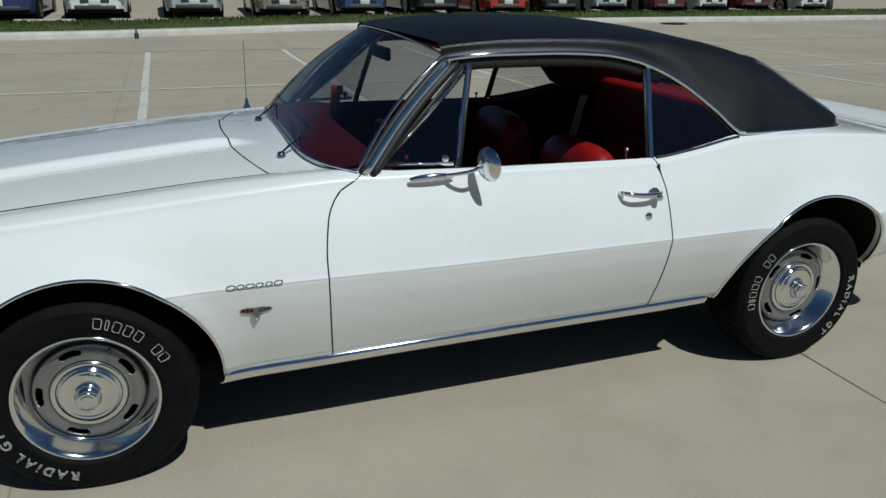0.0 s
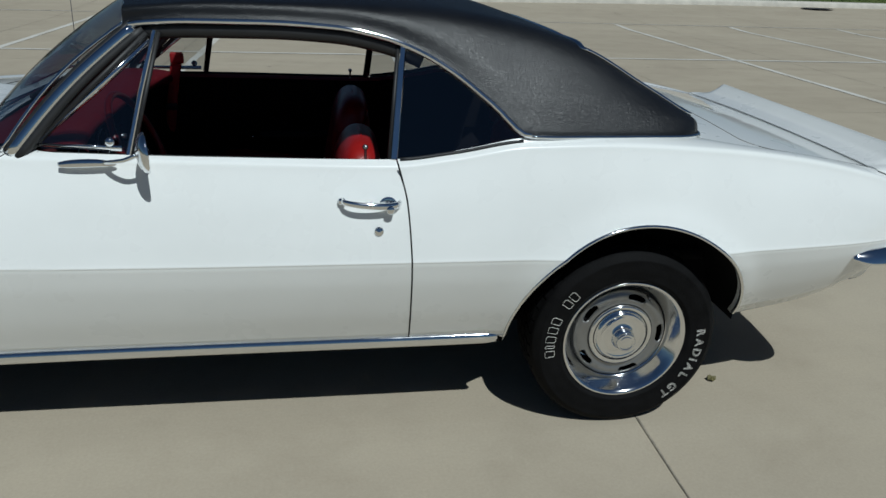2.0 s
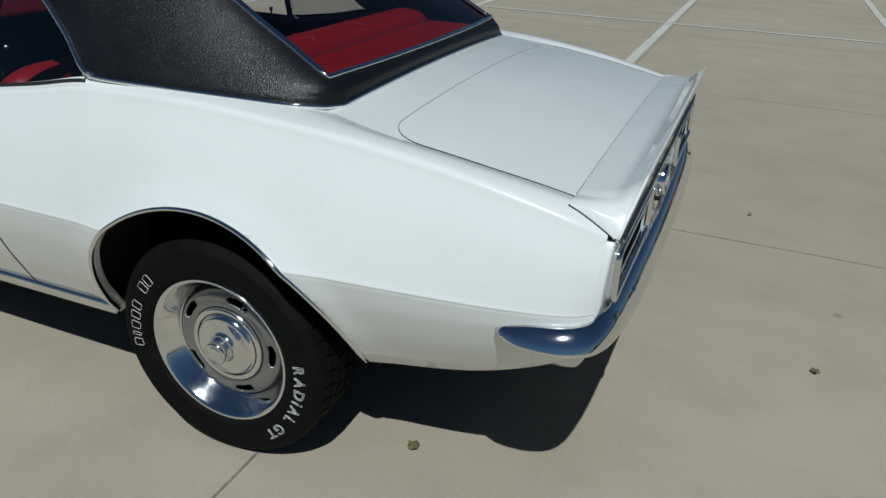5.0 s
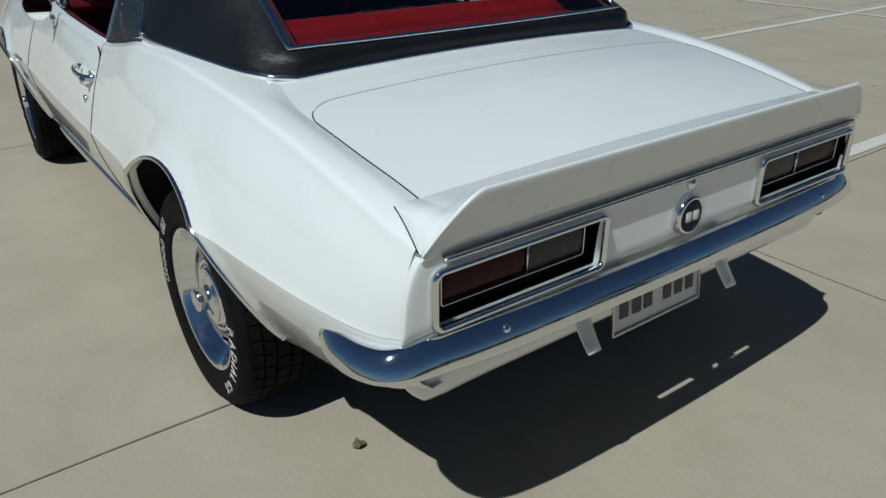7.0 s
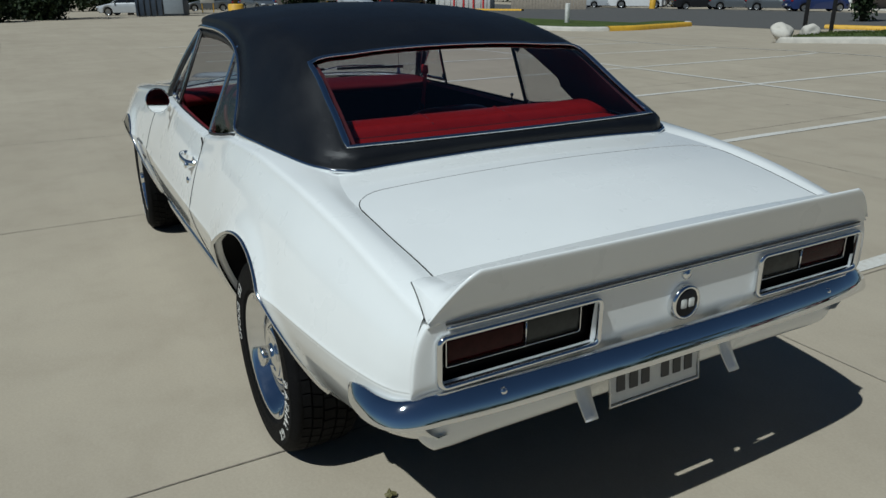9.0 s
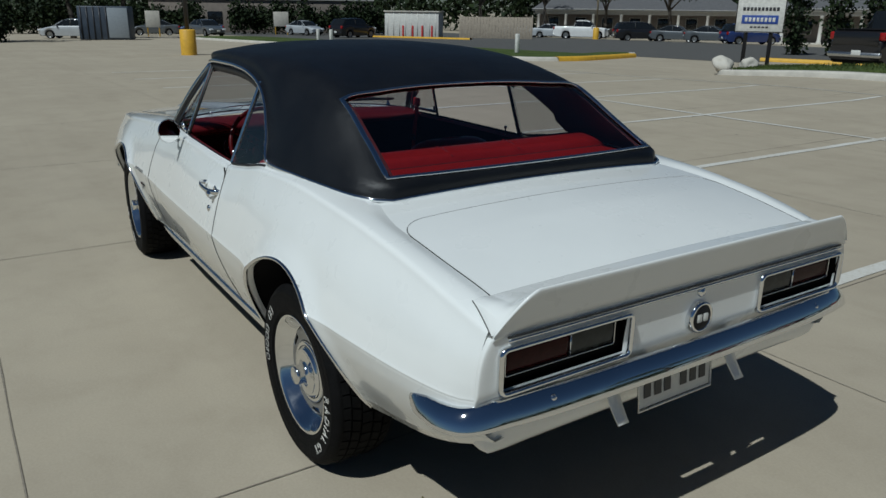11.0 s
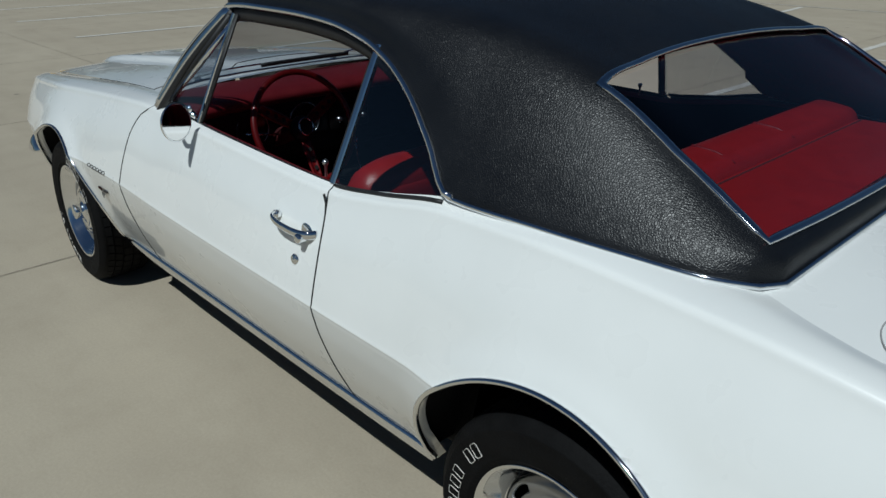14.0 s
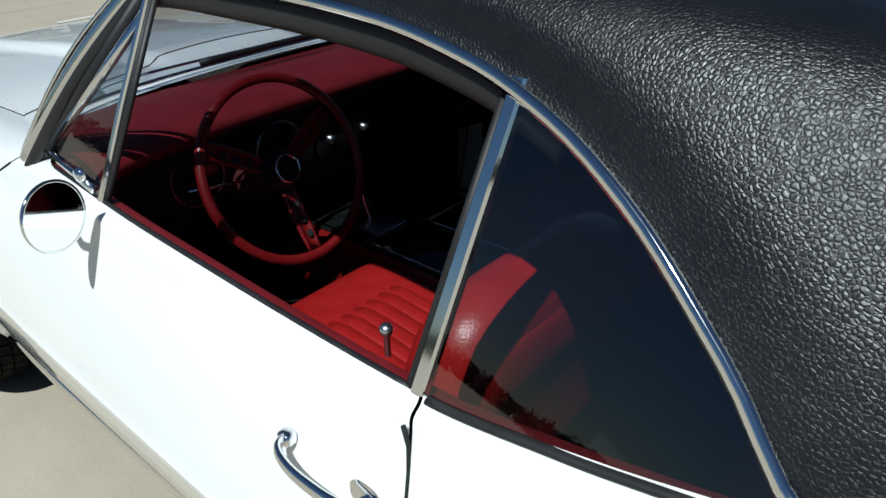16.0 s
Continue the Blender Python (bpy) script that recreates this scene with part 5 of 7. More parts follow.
dash_bow = lambda y: 0.10 * (abs(y) / 0.68) ** 4
pad = spline([(0.735, 0.962), (0.80, 0.968), (0.90, 0.966), (0.97, 0.958), (1.005, 0.940), (1.005, 0.918), (0.985, 0.905)], 22)
dash = part("dash_pad", sweep_y(pad, -0.685, 0.685, 41, bow=lambda y: dash_bow(y) * 0.8), M["red_dash"], car, "red padded dash top")
face = [(0.985, 0.905), (0.968, 0.86), (0.955, 0.78), (0.945, 0.70), (0.915, 0.66), (0.86, 0.64)]
part("dash_face", sweep_y(face, -0.68, 0.68, 21, bow=lambda y: dash_bow(y) * 0.8), M["black_trim"], car, "black dash face")
pod = part("instrument_panel", box_bm((0.962, -0.31, 0.822), (0.035, 0.46, 0.15), 0.02, rot=Euler((0, radians(-12), 0)).to_matrix()), M["black_trim"], car, "black instrument panel with round dials")
for y in (-0.43, -0.20):
    part("dial", lathe_bm([(0.0, 0.981), (0.058, 0.981), (0.062, 0.985), (0.066, 0.987), (0.070, 0.985), (0.072, 0.972)], 36, c=(0, y, 0.826), axis="x"), M["dial"], pod, "round dark dial")
    part("dial_ring", tube_bm([(0.988, y + 0.067 * math.cos(w), 0.826 + 0.067 * math.sin(w)) for w in (2 * math.pi * i / 36 for i in range(36))], 0.0022, 0.0022, 6, True, up=(1, 0, 0)), M["chrome_dull"], pod)
part("radio", box_bm((0.965, 0.02, 0.80), (0.03, 0.20, 0.09), 0.008), M["black_trim"], pod, "dark radio")
for y in (-0.035, 0.085):
    part("radio_knob", lathe_bm([(0.012, 0.975), (0.011, 0.995), (0.0, 0.997)], 14, c=(0, y, 0.80), axis="x"), M["chrome_dull"], pod)
part("glovebox_trim", tube_bm([(0.972, y, 0.885) for y in np.linspace(0.16, 0.60, 12)], 0.003, 0.004, 6), M["chrome_dull"], dash)

# steering wheel
sw_m = Matrix.Translation((1.125, -0.302, 0.836)) @ pose(0, 0, 0, 0, -22, 0)
sw = new("steering_wheel")
sw.parent = car
sw["label"] = "red-rimmed three-spoke steering wheel"
sw.matrix_basis = sw_m
SR = 0.203
part("wheel_rim", tube_bm([(0.02, SR * math.cos(w), SR * math.sin(w)) for w in (2 * math.pi * i / 64 for i in range(64))], 0.0115, 0.0115, 12, True, up=(1, 0, 0)), M["red_in_shade"], sw, "red steering rim")
for ang in (270, 30, 150):
    w = math.radians(ang)
    d = Vector((0, math.cos(w), math.sin(w)))
    side = Vector((0, -d.z, d.y))
    rows = []
    for u in np.linspace(0, 1, 9):
        c = Vector((-0.005 + 0.022 * u, 0, 0)) + d * (0.035 + (SR - 0.045) * u)
        hw = 0.018 + 0.004 * math.sin(math.pi * u)
        rows.append([c - side * hw, c - side * hw * 0.6 + Vector((0.004, 0, 0)), c - side * hw * 0.55, c + side * hw * 0.55, c + side * hw * 0.6 + Vector((0.004, 0, 0)), c + side * hw])
    sp = part("spoke", solid(grid_bm(rows), 0.004), M["red_in_shade"], sw, "flat metal spoke painted red")
    for u in (0.30, 0.52, 0.74):
        c = Vector((0.003 + 0.022 * u, 0, 0)) + d * (0.035 + (SR - 0.045) * u)
        b2 = lathe_bm([(0.0, 0.0), (0.0085, 0.0)], 14, c=tuple(c), axis="x")
        part("spoke_hole", b2, M["gap"], sp)
part("wheel_hub", lathe_bm([(0.0, 0.030), (0.022, 0.029), (0.028, 0.026), (0.034, 0.018), (0.046, 0.010), (0.048, -0.01), (0.03, -0.03)], 32, axis="x"), M["black_trim"], sw, "black horn hub")
part("hub_ring", tube_bm([(0.027, 0.030 * math.cos(w), 0.030 * math.sin(w)) for w in (2 * math.pi * i / 32 for i in range(32))], 0.003, 0.003, 6, True, up=(1, 0, 0)), M["chrome"], sw)
part("steering_column", tube_bm([(1.09, -0.315, 0.822), (0.80, -0.315, 0.705)], 0.032, seg=14), M["red_dark"], car)
part("turn_lever", tube_bm([(1.05, -0.36, 0.81), (1.06, -0.50, 0.835)], 0.004, seg=8), M["chrome"], car, "chrome lever")


# seats
def loft_x(sections):
    return grid_bm(sections)


def pad_bm(w, prof, round_=0.045, n=17, pleats=0, depth=0.006):
    """A cushion: an outline in (x, z) carried across the width w, rounded at both sides, with pleats on its upper side."""
    rows = []
    for j in range(n):
        v = -1 + 2 * j / (n - 1)
        y = v * w / 2
        e = max(0.0, (abs(v) * w / 2 - (w / 2 - round_)) / round_)
        k = math.sqrt(max(0, 1 - e * e))
        cx = sum(p[0] for p in prof) / len(prof)
        cz = sum(p[1] for p in prof) / len(prof)
        sh = 1 - 0.30 * (1 - k)
        rows.append([(cx + (x - cx) * sh, y, cz + (z - cz) * sh) for x, z in prof])
    bm = grid_bm(rows, False, True)
    bm.verts.ensure_lookup_table()
    m = len(prof)
    bm.faces.new([bm.verts[i] for i in range(m)])
    bm.faces.new([bm.verts[len(bm.verts) - m + i] for i in range(m)])
    return bm


def bucket_seat(y):
    root = new("bucket_seat")
    root.parent = car
    root["label"] = "red vinyl bucket seat with pleated cushion"
    root.location = (0, y, 0)
    cush = spline([(1.26, 0.50), (1.24, 0.56), (1.28, 0.605), (1.40, 0.614), (1.62, 0.585), (1.78, 0.56), (1.80, 0.50), (1.60, 0.45), (1.40, 0.45), (1.30, 0.50)], 36)[:-1]
    seat = part("seat_cushion", pad_bm(0.48, cush), M["red"], root, "red pleated seat cushion")
    for i in range(9):
        yy = -0.144 + 0.036 * i
        part("pleat", tube_bm([(x, yy, z + 0.0) for x, z in ((1.40, 0.610), (1.44, 0.612), (1.52, 0.603), (1.62, 0.588), (1.74, 0.570))], 0.0165, 0.0036, 10), M["red"], seat)
    part("seat_piping", tube_bm([(1.35, -0.185, 0.607), (1.45, -0.19, 0.612), (1.62, -0.19, 0.588), (1.76, -0.185, 0.568)], 0.006, seg=8), M["red"], seat)
    back = spline([(1.74, 0.54), (1.76, 0.66), (1.785, 0.78), (1.805, 0.87), (1.845, 0.926), (1.90, 0.932), (1.938, 0.90), (1.942, 0.82), (1.925, 0.74), (1.91, 0.64), (1.90, 0.54), (1.80, 0.50), (1.74, 0.54)], 44)[:-1]
    bk = part("backrest", pad_bm(0.47, back, 0.15), M["red"], root, "red seat back")
    part("backrest_piping", tube_bm(spline([(1.80, -0.200, 0.56), (1.84, -0.206, 0.72), (1.865, -0.200, 0.83), (1.878, -0.16, 0.900), (1.882, 0.0, 0.935), (1.878, 0.16, 0.900), (1.865, 0.200, 0.83), (1.84, 0.206, 0.72), (1.80, 0.200, 0.56)], 40), 0.0055, seg=8), M["red"], bk)
    shell = [(1.926, 0.868), (1.940, 0.872), (1.948, 0.850), (1.948, 0.80), (1.934, 0.74), (1.918, 0.64), (1.905, 0.54), (1.892, 0.54), (1.912, 0.70), (1.924, 0.80)]
    part("back_shell", pad_bm(0.482, spline(shell + shell[:1], 40)[:-1], 0.15), M["red"], bk, "red rear shell of the seat back")
    part("seat_base", box_bm((1.55, 0, 0.41), (0.42, 0.40, 0.09), 0.015), M["red_dark"], root)
    return root


bucket_seat(-0.400)
bucket_seat(0.385)
# rear bench with its back and the shelf behind it
rc = spline([(2.18, 0.46), (2.16, 0.52), (2.20, 0.555), (2.32, 0.555), (2.52, 0.53), (2.54, 0.46), (2.18, 0.46)], 26)[:-1]
bench = part("rear_bench", pad_bm(0.97, rc), M["red"], car, "red vinyl rear bench seat")
rl = spline([(2.50, 0.50), (2.52, 0.66), (2.545, 0.80), (2.68, 0.80), (2.66, 0.60), (2.56, 0.50), (2.50, 0.50)], 34)[:-1]
part("rear_backrest_lower", pad_bm(0.97, rl, 0.05), M["red"], bench)
rb = spline([(2.545, 0.770), (2.556, 0.86), (2.566, 1.010), (2.572, 1.032), (2.592, 1.043), (2.65, 1.040), (2.70, 1.024), (2.72, 0.94), (2.69, 0.78), (2.60, 0.765), (2.545, 0.770)], 34)[:-1]
bb = part("rear_backrest", pad_bm(1.33, rb, 0.06), M["red"], bench, "red rear seat back")
for y in (-0.16, 0.16):
    part("backrest_seam", tube_bm([(2.553, y, 0.86), (2.563, y, 1.010), (2.590, y, 1.045), (2.65, y, 1.041), (2.70, y, 1.025)], 0.003, seg=6), M["red_dash"], bb)
shelf = [(2.68, 1.000), (2.72, 1.006), (2.85, 1.008), (2.95, 1.008)]
part("parcel_shelf", sweep_y(shelf, -0.58, 0.58, 15), M["red"], car, "red parcel shelf")
part("shelf_joint", tube_bm([(2.722, y, 1.006) for y in np.linspace(-0.58, 0.58, 12)], 0.0025, seg=6), M["red_dark"], car)
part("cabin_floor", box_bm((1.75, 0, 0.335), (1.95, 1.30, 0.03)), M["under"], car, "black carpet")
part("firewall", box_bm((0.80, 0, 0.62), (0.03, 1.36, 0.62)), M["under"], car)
part("trunk_wall", box_bm((2.80, 0, 0.63), (0.03, 1.30, 0.60)), M["under"], car)
part("engine_bay_floor", box_bm((-0.05, 0, 0.56), (1.66, 0.96, 0.04)), M["under"], car)
part("trunk_floor", box_bm((3.22, 0, 0.50), (0.88, 1.05, 0.04)), M["under"], car)
con = part("centre_console", box_bm((1.20, 0.0, 0.465), (0.86, 0.23, 0.20), 0.018), M["red"], car, "red-sided console with a glossy dark top")
part("console_top", box_bm((1.20, 0.0, 0.568), (0.84, 0.205, 0.012), 0.004), M["console"], con, "glossy dark console top")
for y in (-0.094, 0.094):
    part("console_trim", tube_bm([(0.82, y, 0.575), (1.20, y, 0.576), (1.58, y, 0.575)], 0.003, 0.003, 6), M["chrome"], con, "thin bright edge trim")
part("shift_plate", box_bm((1.06, 0.0, 0.577), (0.20, 0.11, 0.008), 0.003), M["chrome_dull"], con, "satin shift plate")
part("shifter", tube_bm(spline([(1.075, 0.0, 0.575), (1.055, 0.0, 0.63), (1.04, 0.0, 0.70)], 8), 0.0055, seg=8), M["chrome"], con, "chrome shifter")
part("shifter_grip", lathe_bm([(0.0, -0.018), (0.010, -0.014), (0.013, 0.0), (0.010, 0.014), (0.0, 0.018)], 14, c=(1.038, 0.0, 0.712), axis="z"), M["chrome"], con)
# door cards, their tops and knobs, belts, mirror
for s in (-1, 1):
    rows = []
    for x in np.linspace(0.95, 2.80, 27):
        zb, yb = f_zb(x), f_yb(x)
        rows.append([(x, s * (yb - 0.028), zb - 0.003), (x, s * (yb - 0.048), zb - 0.004), (x, s * (yb - 0.058), zb - 0.016), (x, s * (yb - 0.085), 0.84), (x, s * (yb - 0.095), 0.60 if x < 2.40 else 0.74), (x, s * (yb - 0.09), 0.34 if x < 2.40 else 0.70)])
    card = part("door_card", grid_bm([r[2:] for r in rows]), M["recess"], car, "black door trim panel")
    part("door_top", grid_bm([r[:3] for r in rows]), M["red_dash"], card, "red door top")
    part("armrest", box_bm((1.62, s * 0.665, 0.66), (0.34, 0.06, 0.05), 0.02), M["black_trim"], card, "black armrest")
    part("window_crank", tube_bm([(1.34, s * 0.685, 0.63), (1.34, s * 0.665, 0.63), (1.42, s * 0.660, 0.66), (1.42, s * 0.635, 0.66)], 0.006, seg=8), M["chrome"], card, "chrome window crank")
    part("lock_knob", lathe_bm([(0.004, -0.012), (0.004, 0.016), (0.008, 0.022), (0.009, 0.028), (0.006, 0.033), (0.0, 0.034)], 14, c=(1.884, s * 0.728, 0.938), axis="z"), M["chrome_dull"], card, "door lock knob")
    part("dash_end", box_bm((0.90, s * 0.685, 0.80), (0.20, 0.03, 0.30), 0.01), M["red_dark"], card)
strap = new("belt_strap")
strap.parent = car
strap["label"] = "hanging red seat belt with dark buckle"
part("webbing", tube_bm(spline([(1.10, 0.66, 1.00), (1.075, 0.66, 0.88), (1.05, 0.66, 0.72), (1.02, 0.66, 0.54)], 14), 0.024, 0.002, 8, up=(0, 1, 0)), M["belt"], strap)
part("buckle", box_bm((1.062, 0.653, 0.80), (0.052, 0.012, 0.03), 0.004), M["steel"], strap)
part("strap_top", box_bm((1.105, 0.655, 1.02), (0.06, 0.02, 0.05), 0.008), M["belt"], strap)
im = new("interior_mirror")
im.parent = car
im["label"] = "interior mirror on a chrome stem"
part("mirror_stem", tube_bm([(1.16, 0.0, 1.335), (1.13, 0.0, 1.30), (1.15, 0.0, 1.275)], 0.006, seg=8), M["chrome"], im)
part("mirror_body", box_bm((1.155, 0.0, 1.262), (0.022, 0.22, 0.052), 0.010, 3), M["black_trim"], im)
for s in (-1, 1):
    part("sun_visor", box_bm((1.30, s * 0.30, 1.315), (0.16, 0.40, 0.018), 0.007, rot=Euler((0, radians(8), 0)).to_matrix()), M["red"], car, "red sun visor")

# fallen leaf and small litter by the car
rnd = random.Random(5)


def leaf(x, y, r, seed):
    q = random.Random(seed)
    bm = bmesh.new()
    c = bm.verts.new((x, y, 0.018))
    ring = [bm.verts.new((x + r * (0.6 + 0.6 * q.random()) * math.cos(w), y + r * (0.6 + 0.6 * q.random()) * math.sin(w), 0.006 + 0.018 * q.random())) for w in (2 * math.pi * i / 11 for i in range(11))]
    for i in range(11):
        bm.faces.new((c, ring[i], ring[(i + 1) % 11]))
    ob = part("fallen_leaf", solid(bm, 0.0015), M["leaf"], smooth=False)
    tagged(ob, "small curled brown leaf lying on the concrete", "leaf", "fallen leaves")


leaf(3.232, -0.611, 0.019, 1)
leaf(4.321, 0.327, 0.014, 2)
leaf(4.05, 1.75, 0.012, 3)


# ---------------------------------------------------------------- kerbs, grass, road
def strip_mesh(line, offs, name, mat, label, category, smooth=True):
    """A kerb or band along a line in plan: offs are (sideways, up) points of its section."""
    pts = [Vector((x, y)) for x, y in spline(line, 70)]
    rows = []
    for i, p in enumerate(pts):
        t = (pts[min(i + 1, len(pts) - 1)] - pts[max(i - 1, 0)]).normalized()
        nrm = Vector((-t.y, t.x))
        rows.append([(p.x + nrm.x * o, p.y + nrm.y * o, gz(p.x + nrm.x * o, p.y + nrm.y * o) + z) for o, z in offs])
    ob = part(name, grid_bm(rows), mat, smooth=smooth)
    return tagged(ob, label, category, kind="structure")


KERB = [(0.0, -0.02), (0.01, 0.10), (0.03, 0.135), (0.07, 0.15), (0.30, 0.15), (0.32, 0.10)]
north = [(-9.2, 17.4), (-8.8, 16.75), (-7.5, 16.55), (-3.2, 16.35), (0.0, 16.7), (5.2, 17.75), (13.6, 18.8), (22.0, 19.0), (30.0, 19.2)]
strip_mesh(north, KERB, "kerb", M["kerb"], "pale concrete kerb along the grass strip", "kerb")
GR = [(0.28, 0.12), (0.6, 0.17), (1.4, 0.20), (2.4, 0.16), (2.9, 0.02)]
strip_mesh(north, GR, "grass_strip", M["grass"], "mown grass strip behind the kerb", "grass")
west = [(-58, 14.6), (-46, 15.2), (-35, 15.9), (-24, 16.2), (-18.5, 16.3), (-17.0, 17.3), (-16.9, 19.0), (-18.2, 23.0), (-20, 25.5)]
strip_mesh(west, KERB, "kerb", M["kerb"], "pale concrete kerb round a grass island", "kerb")
bm = bmesh.new()
wl = [Vector((x, y)) for x, y in spline(west, 60)]
rows = []
for p in wl:
    far = Vector((min(p.x, -18.8) - 0.2, 21.5 + 0.02 * (p.x + 58)))
    rows.append([(q.x, q.y, gz(q.x, q.y) + 0.13 + 0.06 * math.sin(math.pi * u)) for u in (0.02, 0.3, 0.6, 1.0) for q in [p.lerp(far, u)]])
ob = part("grass_island", grid_bm(rows, bm=bm), M["grass"])
tagged(ob, "green grass island between lot and road", "grass", kind="structure")
yk = [(-16.75, 17.8), (-16.8, 19.2), (-17.6, 21.5), (-18.6, 24.0)]
strip_mesh(yk, [(-0.02, -0.02), (-0.01, 0.12), (0.03, 0.16), (0.10, 0.172), (0.28, 0.172)], "painted_kerb", M["yellow"], "yellow painted kerb end of the island", "kerb")
rows = []
for x in np.linspace(-95, -14, 40):
    y0 = 23.5 + 0.03 * (x + 60)
    rows.append([(x, y, gz(x, y) + 0.006) for y in np.linspace(y0, y0 + 32, 14)])
tagged(part("road", grid_bm(rows), M["asphalt"]), "dark asphalt road beyond the lot", "road", kind="structure")
strip_mesh([(-14.5, 27.0), (-11, 28.0), (-6, 29.2)], [(0, -0.02), (0.0, 0.12), (0.05, 0.15), (0.35, 0.15), (0.4, 0.0)], "painted_kerb", M["yellow"], "long yellow painted kerb by the road", "kerb")
strip_mesh([(-62, 33.5), (-55, 35.5), (-50, 37.2)], [(0, -0.02), (0.0, 0.12), (0.05, 0.15), (0.35, 0.15), (0.4, 0.0)], "painted_kerb", M["yellow"], "long yellow painted kerb by the road", "kerb")
# scattered grass tufts along the strip's near edge
rnd = random.Random(11)
vs, fs = [], []
npts = [Vector((x, y)) for x, y in spline(north, 900)]
for k in range(9000):
    i = rnd.randrange(len(npts) - 1)
    p, t = npts[i], (npts[i + 1] - npts[i]).normalized()
    o = 0.32 + 2.4 * rnd.random()
    x, y = p.x - t.y * o, p.y + t.x * o
    z = gz(x, y) + 0.12 + 0.07 * math.sin(math.pi * min((o - 0.28) / 2.6, 1))
    w, h, a = 0.012 + 0.014 * rnd.random(), 0.04 + 0.06 * rnd.random(), rnd.random() * math.pi
    b = len(vs)
    vs += [(x - w * math.cos(a), y - w * math.sin(a), z), (x + w * math.cos(a), y + w * math.sin(a), z), (x + 0.03 * rnd.uniform(-1, 1), y + 0.03 * rnd.uniform(-1, 1), z + h)]
    fs.append((b, b + 1, b + 2))
tagged(part("grass_blades", (vs, fs), M["grass"], smooth=False), "short mown grass blades on the strip", "grass", kind="stuff")


# ---------------------------------------------------------------- other parked cars
def car_paint(name, color, metal=0.0):
    if name not in M:
        M[name] = paint(name, color, 0.3, 0.06)
    return M[name]


M["car_glass"] = simple("dark_car_glass", (0.012, 0.014, 0.016), 0.06, 0.0, 0.1, 4)
M["headlamp"] = simple("headlamp_lens", (0.62, 0.64, 0.66), 0.1, 0.0, 0.1, 20)
M["tail_red"] = simple("red_tail_lens", (0.30, 0.012, 0.012), 0.15, 0.0, 0.15, 20)
M["grey_plastic"] = simple("grey_plastic", (0.05, 0.05, 0.05), 0.6)
KINDS = {
    # length, width, height, hood/belt profile (share of length, z), roof (share, z), greenhouse foot (front, rear), wheel radius, axles
    "sedan": (4.6, 1.78, 1.46, [(0, 0.55), (0.02, 0.68), (0.08, 0.76), (0.26, 0.93), (0.34, 0.97), (0.75, 1.00), (0.85, 1.02), (0.97, 0.98), (1.0, 0.72)], [(0.27, 0.95), (0.42, 1.40), (0.52, 1.46), (0.66, 1.43), (0.86, 1.03)], 0.32, (0.20, 0.78)),
    "suv": (4.7, 1.86, 1.74, [(0, 0.62), (0.02, 0.85), (0.06, 0.97), (0.24, 1.08), (0.32, 1.12), (0.8, 1.16), (0.97, 1.14), (1.0, 0.80)], [(0.26, 1.08), (0.38, 1.64), (0.48, 1.74), (0.85, 1.70), (0.975, 1.16)], 0.36, (0.19, 0.79)),
    "van": (4.9, 1.92, 1.76, [(0, 0.58), (0.02, 0.78), (0.07, 0.90), (0.20, 1.04), (0.30, 1.10), (0.8, 1.12), (0.97, 1.10), (1.0, 0.78)], [(0.19, 1.03), (0.36, 1.66), (0.48, 1.76), (0.90, 1.72), (0.985, 1.12)], 0.34, (0.19, 0.78)),
    "pickup": (5.7, 1.96, 1.86, [(0, 0.66), (0.015, 0.95), (0.05, 1.08), (0.22, 1.18), (0.30, 1.22), (0.60, 1.24), (0.99, 1.22), (1.0, 0.86)], [(0.25, 1.18), (0.34, 1.74), (0.42, 1.86), (0.58, 1.84), (0.625, 1.22)], 0.40, (0.17, 0.76)),
}


